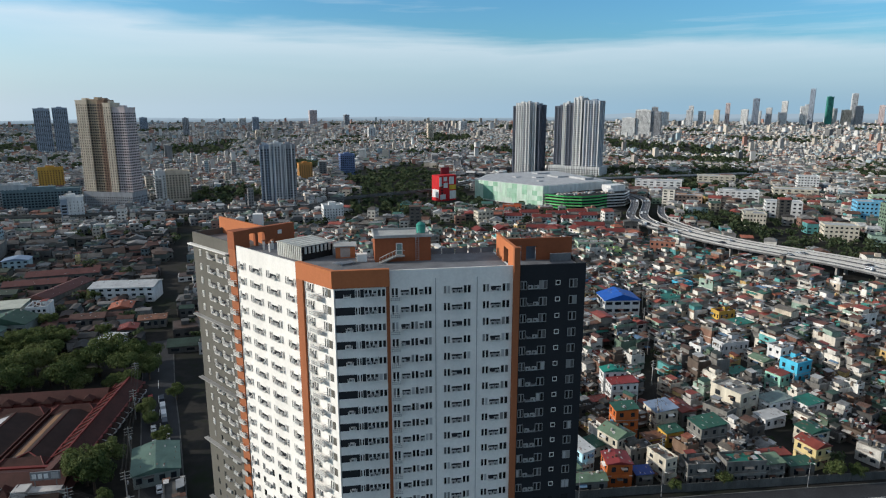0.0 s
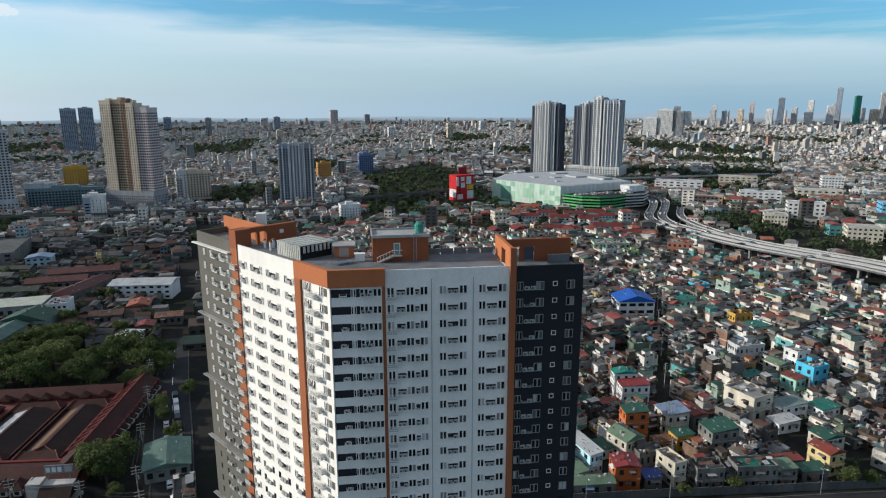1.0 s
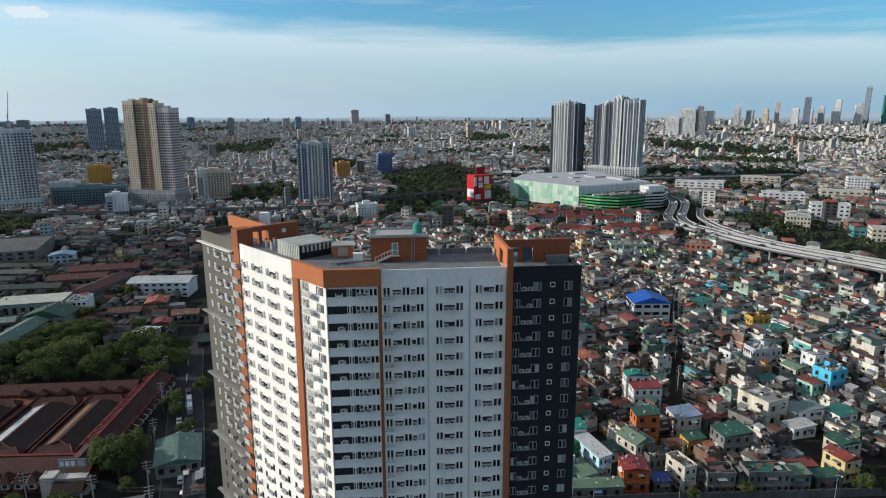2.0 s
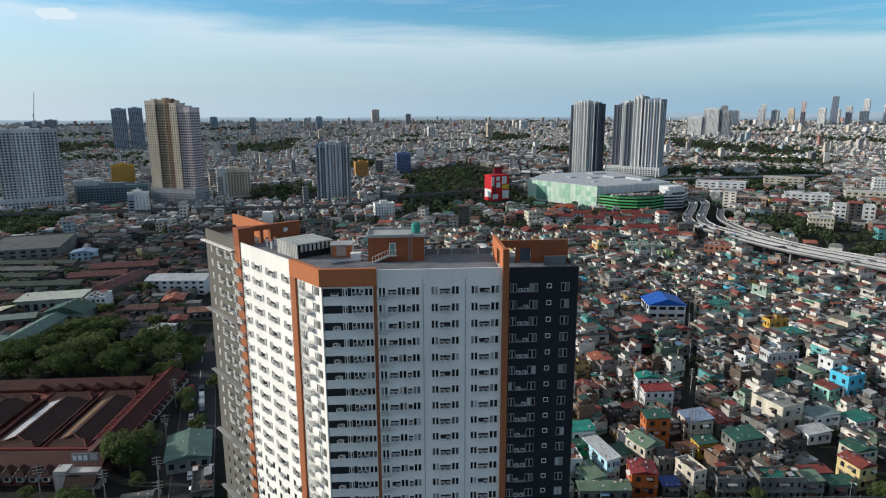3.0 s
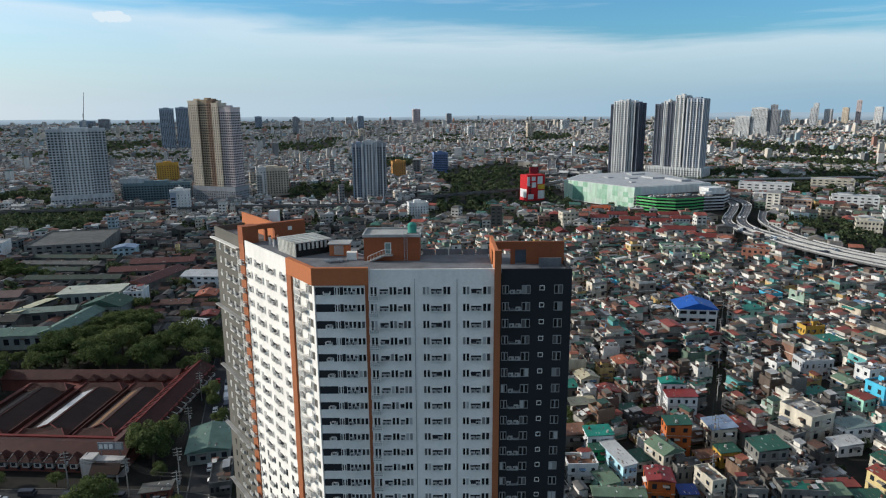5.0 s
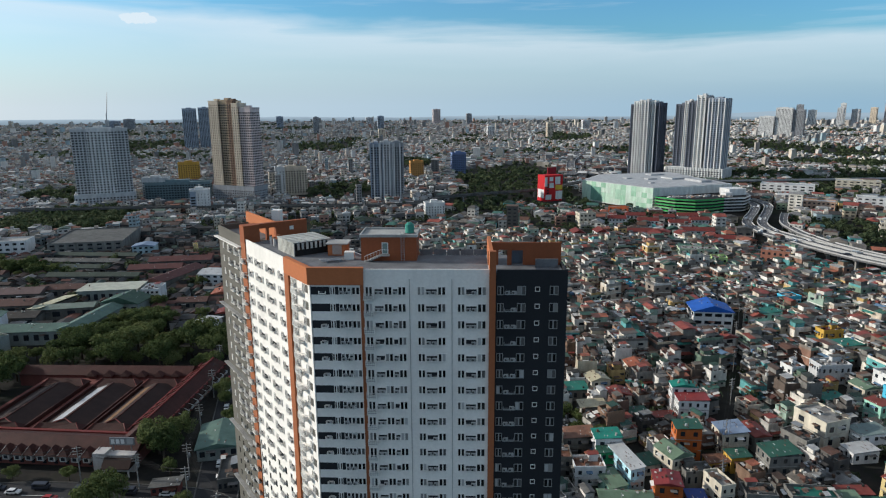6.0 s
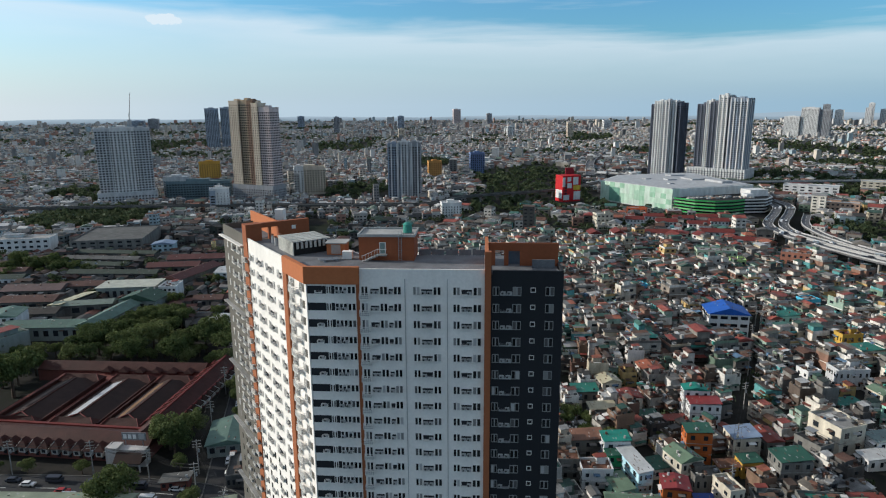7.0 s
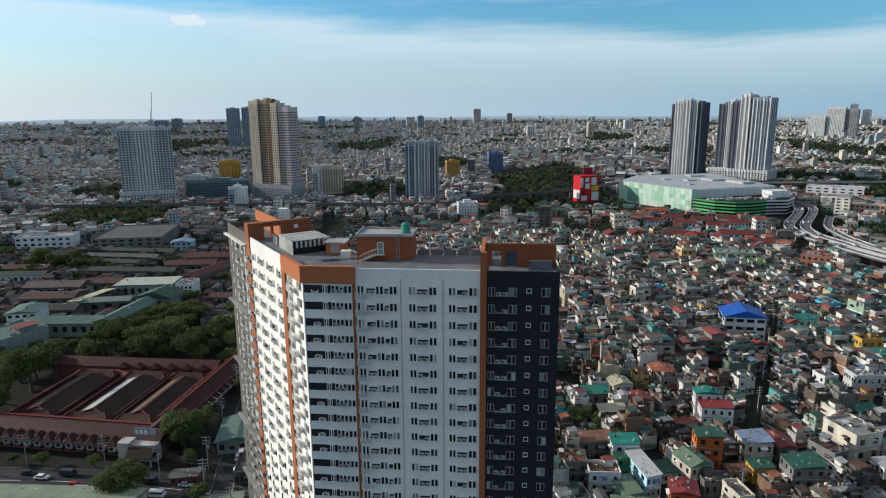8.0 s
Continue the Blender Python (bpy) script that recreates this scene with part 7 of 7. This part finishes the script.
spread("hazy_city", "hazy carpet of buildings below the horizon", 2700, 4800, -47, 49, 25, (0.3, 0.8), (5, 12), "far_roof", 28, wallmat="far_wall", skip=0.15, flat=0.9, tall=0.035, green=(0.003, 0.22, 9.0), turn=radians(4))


# ---- trees ----
def crown_soup(seed, radius, n_blob, n_leaf, leaf):
    """Many small leaf clumps round a few uneven lobes."""
    r = random.Random(seed)
    s = Soup()
    lobes = []
    for i in range(n_blob):
        a = 2 * math.pi * i / n_blob + r.uniform(-0.5, 0.5)
        q = radius * (0.0 if i == 0 else r.uniform(0.3, 0.85))
        lobes.append((Vector((q * math.cos(a), q * math.sin(a), radius * r.uniform(-0.15, 0.45))), radius * r.uniform(0.30, 0.6) * (0.8 if n_blob > 12 else 1.0)))
    for ctr, rad in lobes:
        for _ in range(n_leaf // n_blob):
            d = Vector((r.gauss(0, 1), r.gauss(0, 1), r.gauss(0.25, 0.9))).normalized()
            p = ctr + d * rad * r.uniform(0.7, 1.08)
            p.z = ctr.z + (p.z - ctr.z) * 0.8
            t = (d + Vector((r.uniform(-1, 1), r.uniform(-1, 1), r.uniform(-1, 1))) * 0.75).normalized()
            u = t.cross(Vector((r.uniform(-1, 1), r.uniform(-1, 1), r.uniform(-1, 1)))).normalized()
            v = t.cross(u)
            z = leaf * r.uniform(0.6, 1.3)
            k = len(s.v)
            s.v += [tuple(p + u * z), tuple(p + v * z * 0.7), tuple(p - u * z), tuple(p - v * z * 0.7 + t * z * 0.3)]
            s.f.append((k, k + 1, k + 2, k + 3))
    return s


TREE = []
for i in range(5):
    tr = Soup().tube((0, 0, 0), (0.1, 0.1, 4.2), 0.38, 0.24, 7)
    r = random.Random(i)
    for q in range(5):
        a = 2 * math.pi * q / 5 + r.uniform(-0.4, 0.4)
        tr.tube((0.1, 0.1, 3.4 + 0.2 * q), (2.4 * math.cos(a), 2.4 * math.sin(a), 6.0 + r.uniform(0, 1.2)), 0.16, 0.06, 5)
    cs = crown_soup(i + 40, 4.6, 17, 3000, 0.28)
    cs.v = [(x, y, z * 1.1 + 5.4) for x, y, z in cs.v]
    TREE.append((tr.mesh("trunk", M["bark"]), cs.mesh("crown", M["leaf"])))


def tree(x, y, size, seed, label="broad dark green tree with an uneven crown"):
    r = random.Random(seed)
    ob = thing("tree", x, y, 0, r.uniform(0, 6.28), label, "tree", "trees of the city")
    ob.scale = (size, size, size * r.uniform(0.85, 1.15))
    tk, cr = TREE[r.randrange(5)]
    for nm, me in (("trunk", tk), ("crown", cr)):
        new(nm, me).parent = ob


rng = random.Random(77)
k = 0
for x0, x1, y0, y1, step, lo, hi in ((-160, -82, 262, 300, 9.5, 0.8, 1.6), (-200, -160, 258, 276, 10, 0.6, 1.0), (-178, -160, 240, 258, 9, 0.8, 1.2), (-156, -128, 302, 328, 9, 0.8, 1.3), (-305, -250, 418, 436, 9, 0.6, 1.1), (-330, -290, 395, 410, 9, 0.6, 1.0), (-235, -212, 225, 250, 9, 0.8, 1.1)):
    yy = y0
    while yy < y1:
        xx = x0
        while xx < x1:
            tree(xx + rng.uniform(-2.5, 2.5), yy + rng.uniform(-2.5, 2.5), rng.uniform(lo, hi), k)
            k += 1
            xx += step
        yy += step
for x, y, sz in ((-158, 206, 1.3), (-166, 200, 1.4), (-172, 209, 1.5), (-176, 196, 1.2), (-161, 228, 2.0), (-166, 217, 1.6), (-172, 236, 1.7), (-150, 312, 1.3), (-146, 322, 1.2), (-140, 308, 1.3), (-118, 328, 0.9), (-150, 345, 1.0), (-144, 392, 1.0), (-75, 187, 1.2), (-80, 163, 1.2), (-304, 429, 1.4), (-292, 424, 1.3), (-278, 426, 1.5), (-268, 418, 1.2), (64, 213, 0.75), (58, 217, 0.8), (79, 214, 0.6), (88, 204, 0.55), (110, 178, 0.45), (-79, 192, 1.5), (-76, 202, 1.1), (-73, 236, 0.9), (-70, 228, 0.7), (-80, 157, 1.3), (-100, 176, 0.5), (-118, 176, 0.55), (-128, 176, 0.4), (-62, 214, 0.8), (-58, 160, 0.7), (-70, 180, 0.6), (-66, 250, 0.8), (112, 160, 0.5), (148, 158, 0.7), (155, 157, 0.55), (96, 160, 0.45), (62, 205, 0.7), (70, 202, 0.8), (56, 212, 0.7), (130, 330, 0.6), (-150, 330, 0.8), (-158, 345, 0.8)):
    tree(x, y, sz, k)
    k += 1

# far greenery in loose clumps
CLUMP = [crown_soup(200 + i, 4.0, 5, 90, 0.9) for i in range(6)]
CLUMP_FAR = [crown_soup(300 + i, 4.0, 4, 20, 2.1) for i in range(6)]


def greenery(name, label, r0, r1, az0, az1, step, green, sizes, seed, skip=0.0, clump=CLUMP, test=None, kept=True):
    r = random.Random(seed)
    s = Soup()
    n = int(r1 / step) + 2
    for i in range(-n, n):
        for j in range(0, n):
            x, y = 12 + (i + r.uniform(-0.5, 0.5)) * step, (j + r.uniform(-0.5, 0.5)) * step
            rr, az = math.hypot(x - 12, y), math.degrees(math.atan2(x - 12, y))
            if not (r0 <= rr < r1 and az0 < az < az1) or (test and not test(x, y)):
                continue
            if r.random() < skip or (green and noise.noise((x * green[0], y * green[0] * 0.7, green[2])) < green[1]):
                continue
            if kept and not is_free(x, y, 1.0):
                continue
            z = r.uniform(*sizes)
            src = clump[r.randrange(6)]
            kk = len(s.v)
            a = r.uniform(0, 6.28)
            ca, sa = math.cos(a) * z, math.sin(a) * z
            s.v += [(x + ca * p - sa * q, y + sa * p + ca * q, (t + 3.0) * z) for p, q, t in src.v]
            s.f += [tuple(q + kk for q in f) for f in src.f]
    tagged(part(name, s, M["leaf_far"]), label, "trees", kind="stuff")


greenery("settlement_greenery", "small trees between the settlement houses", 180, 560, 10, 47, 15, None, (0.4, 0.95), 1, 0.6, test=lambda x, y: y > 165)
greenery("west_park", "dense trees before the grey tower", 600, 850, -41, -25.5, 8, None, (1.0, 1.8), 12, 0.1, kept=False, test=lambda x, y: (x + 372) ** 2 + ((y - 632) * 0.9) ** 2 < 64 ** 2)
greenery("west_greenery", "trees among the western halls", 330, 680, -45, -6, 11, (0.012, 0.02, 3.0), (0.6, 1.3), 2, 0.35)
greenery("mall_greenery", "trees along the highway by the mall", 470, 720, -6, 47, 11, (0.014, 0.02, 1.0), (0.5, 1.1), 3, 0.3)
greenery("east_greenery", "trees between the eastern houses", 420, 900, 24, 48, 11, (0.012, 0.02, 2.0), (0.7, 1.4), 4, 0.3, test=lambda x, y: x > 300 or y > 560)
greenery("park_greenery", "dense park trees in the middle distance", 690, 1500, -45, 30, 12, (0.0055, 0.14, 5.0), (0.7, 1.4), 5, 0.2, clump=CLUMP_FAR)
greenery("town_greenery", "single trees between the town houses", 640, 1500, -45, 30, 22, None, (0.6, 1.2), 15, 0.35, clump=CLUMP_FAR)
greenery("east_far_greenery", "tree canopy over the eastern suburbs", 900, 1600, 16, 49, 12, (0.006, -0.12, 5.0), (0.8, 1.5), 6, 0.25, clump=CLUMP_FAR)
greenery("far_greenery", "distant dark tree canopy", 1500, 2700, -46, 49, 24, (0.004, -0.02, 7.0), (1.0, 1.9), 7, 0.3, clump=CLUMP_FAR)
greenery("hazy_greenery", "hazy tree canopy below the horizon", 2700, 4700, -47, 49, 46, (0.003, 0.12, 9.0), (1.4, 2.4), 8, 0.4, clump=CLUMP_FAR)


# ---- boundary wall, lamps, poles, vehicles ----
bw = thing("boundary_wall", 0, 0, 0, 0, "weathered concrete boundary wall along the road", "wall")
pts = [(58, 161.5), (84, 160.6), (115, 158.6), (164, 155.8), (230, 151), (300, 146)]
for a, b_ in zip(pts, pts[1:]):
    wl_ = Wall((*a, 0), (b_[0] - a[0], b_[1] - a[1], 0), (b_[1] - a[1], a[0] - b_[0], 0))
    ln = math.hypot(b_[0] - a[0], b_[1] - a[1])
    n = int(ln / 3.6)
    for i in range(n):
        part("wall_panel", wl_.box(Soup(), ln * i / n + 0.15, ln * (i + 1) / n - 0.15, -0.1, 0.1, 0, 2.7), M["concrete_dark"], bw)
        part("post", wl_.box(Soup(), ln * i / n - 0.15, ln * i / n + 0.15, -0.18, 0.18, 0, 2.95), M["concrete_dark"], bw)


def lamp_post(x, y, rot):
    ob = thing("street_lamp", x, y, 0, rot, "slender grey street lamp by the road", "street lamp", "lamps along the road")
    part("pole", Soup().tube((0, 0, 0), (0, 0, 8.5), 0.11, 0.06, 8), M["metal_grey"], ob)
    part("arm", Soup().tube((0, 0, 8.4), (0, -1.4, 8.8), 0.05, 0.04), M["metal_grey"], ob)
    part("lamp_head", Soup().box(-0.15, 0.15, -1.9, -1.3, 8.72, 8.86), M["trim_white"], ob)


for x, y in ((91, 158.5), (137, 155.6), (181, 152), (66, 160), (225, 149)):
    lamp_post(x, y, 0.0)


def power_pole(x, y, rot, h=12.0):
    ob = thing("power_pole", x, y, 0, rot, "concrete power pole with crossarms and transformer", "power pole", "power poles")
    part("pole", Soup().tube((0, 0, 0), (0, 0, h), 0.2, 0.13, 8), M["concrete"], ob)
    for z in (h - 0.6, h - 1.7, h - 2.6):
        part("crossarm", Soup().box(-1.3, 1.3, -0.08, 0.08, z, z + 0.14), M["concrete"], ob)
    part("transformer", Soup().tube((0.5, 0, h - 4.4), (0.5, 0, h - 3.3), 0.28, 0.28, 10), M["metal_grey"], ob)


def wires(a, b_, z):
    ob = thing("power_line", a[0], a[1], 0, 0, "sagging black power cables between poles", "cables")
    ob.matrix_world = Matrix.Identity(4)
    for o in (-1.1, 0.0, 1.1):
        s, prev = Soup(), None
        for i in range(9):
            t = i / 8
            p = Vector((a[0] + (b_[0] - a[0]) * t + o, a[1] + (b_[1] - a[1]) * t, z - 1.6 * 4 * t * (1 - t)))
            if prev is not None:
                s.tube(prev, p, 0.035, 0.035, 4)
            prev = p
        part("cable", s, M["wire"], ob)


poles = [(-44, 152), (-63, 178), (-70, 205), (-77, 235), (-84, 262)]
street = [(-150, 172), (-122, 174.5), (-96, 175.5), (-76, 172), (-58, 165)]
for line in (poles, street):
    for x, y in line:
        power_pole(x, y, 0.3)
    for a, b_ in zip(line, line[1:]):
        for z in (11.5, 10.4):
            wires(a, b_, z)
alley = [(99, 174), (110, 199), (125, 232), (139, 264), (154, 299), (168, 329)]
for x, y in alley:
    power_pole(x, y, 0.4, 11)
for a, b_ in zip(alley, alley[1:]):
    wires(a, b_, 10.4)
for i in range(26):
    x, y = rng.uniform(70, 260), rng.uniform(190, 440)
    if math.degrees(math.atan2(x - 12, y)) > 16:
        power_pole(x, y, rng.uniform(0, 3), rng.uniform(9, 12))


def car_parts(kind):
    s, g_ = Soup(), Soup()
    if kind == "van":
        s.box(-2.4, 2.4, -0.95, 0.95, 0.35, 1.2).box(-2.3, 1.9, -0.9, 0.9, 1.2, 2.05)
        g_.box(-1.8, 1.92, -0.93, 0.93, 1.3, 1.8)
    else:
        s.box(-2.2, 2.2, -0.88, 0.88, 0.3, 0.85).box(-2.1, 1.1, -0.8, 0.8, 0.85, 0.9)
        s.prism([(-1.3, -0.7), (0.6, -0.7), (0.6, 0.7), (-1.3, 0.7)], 1.3, 1.42)
        g_.prism([(-1.55, -0.76), (0.95, -0.76), (0.95, 0.76), (-1.55, 0.76)], 0.9, 1.3)
    wheel = Soup().tube((0, -0.1, 0), (0, 0.1, 0), 0.32, 0.32, 12).mesh("wheel", M["tyre"])
    return s, g_.mesh("cabin_glass", M["dark_glass"]), wheel


CARS = {}
CAR_PAINT = {"white": paint("car_white", (0.72, 0.72, 0.72), rough=0.3, stains=0.05, bump=0.0), "silver": paint("car_silver", (0.4, 0.41, 0.42), rough=0.3, metal=0.5, stains=0.05, bump=0.0), "red": paint("car_red", (0.35, 0.03, 0.03), rough=0.3, stains=0.05, bump=0.0), "dark": paint("car_dark", (0.04, 0.045, 0.06), rough=0.3, stains=0.05, bump=0.0)}


def car(x, y, z, rot, kind, colour):
    if (kind, colour) not in CARS:
        s, g_, wh = car_parts(kind)
        CARS[(kind, colour)] = (s.mesh("body", CAR_PAINT[colour]), g_, wh)
    body, g_, wh = CARS[(kind, colour)]
    ob = thing("van" if kind == "van" else "car", x, y, z, rot, f"{colour} {'van' if kind == 'van' else 'saloon car'} on the road", "van" if kind == "van" else "car", "vehicles on the roads")
    new("body", body).parent = ob
    new("cabin_glass", g_).parent = ob
    for wx in (-1.35, 1.35):
        for wy in (-0.82, 0.82):
            q = new("wheel", wh)
            q.parent = ob
            q.matrix_basis = Matrix.Translation((wx, wy, 0.32))


rng = random.Random(9)
for i in range(12):
    t = i / 12
    x, y = -53 - 24 * t, 176 + 80 * t
    car(x + 3.5, y, 0.04, radians(106), rng.choice(["van", "car", "van"]), rng.choice(["white", "white", "silver", "dark"]))
    if i % 2:
        car(x - 1.5, y + 3, 0.04, radians(106), rng.choice(["car", "van"]), rng.choice(["white", "silver", "red", "dark"]))
for x, y, cl, kd in ((-113, 169, "white", "car"), (-100, 166, "red", "car"), (-92, 170, "dark", "van"), (-84, 166, "dark", "car"), (-72, 163, "white", "van"), (-66, 169, "white", "car"), (-128, 165, "silver", "car"), (-142, 169, "dark", "van"), (-106, 171.5, "dark", "van"), (-119, 171, "dark", "car"), (-78, 169.5, "dark", "van"), (-96, 163, "silver", "van"), (-62, 163, "dark", "car")):
    car(x, y, 0.03, radians(2), kd, cl)
for line, o in ((skyline_a, 1.6), (skyline_a, -2.0), (skyline_b, 2.2), (skyline_b, -1.8)):
    for j in range(3, len(line) - 2, 8):
        p, d = line[j], line[j + 1] - line[j]
        jj = rng.uniform(0, 1)
        q = p + d * jj + Vector((d.y, -d.x, 0)).normalized() * o
        car(q.x, q.y, q.z + 0.02, math.atan2(d.y, d.x), rng.choice(["car", "car", "van"]), rng.choice(["white", "silver", "dark", "white"]))
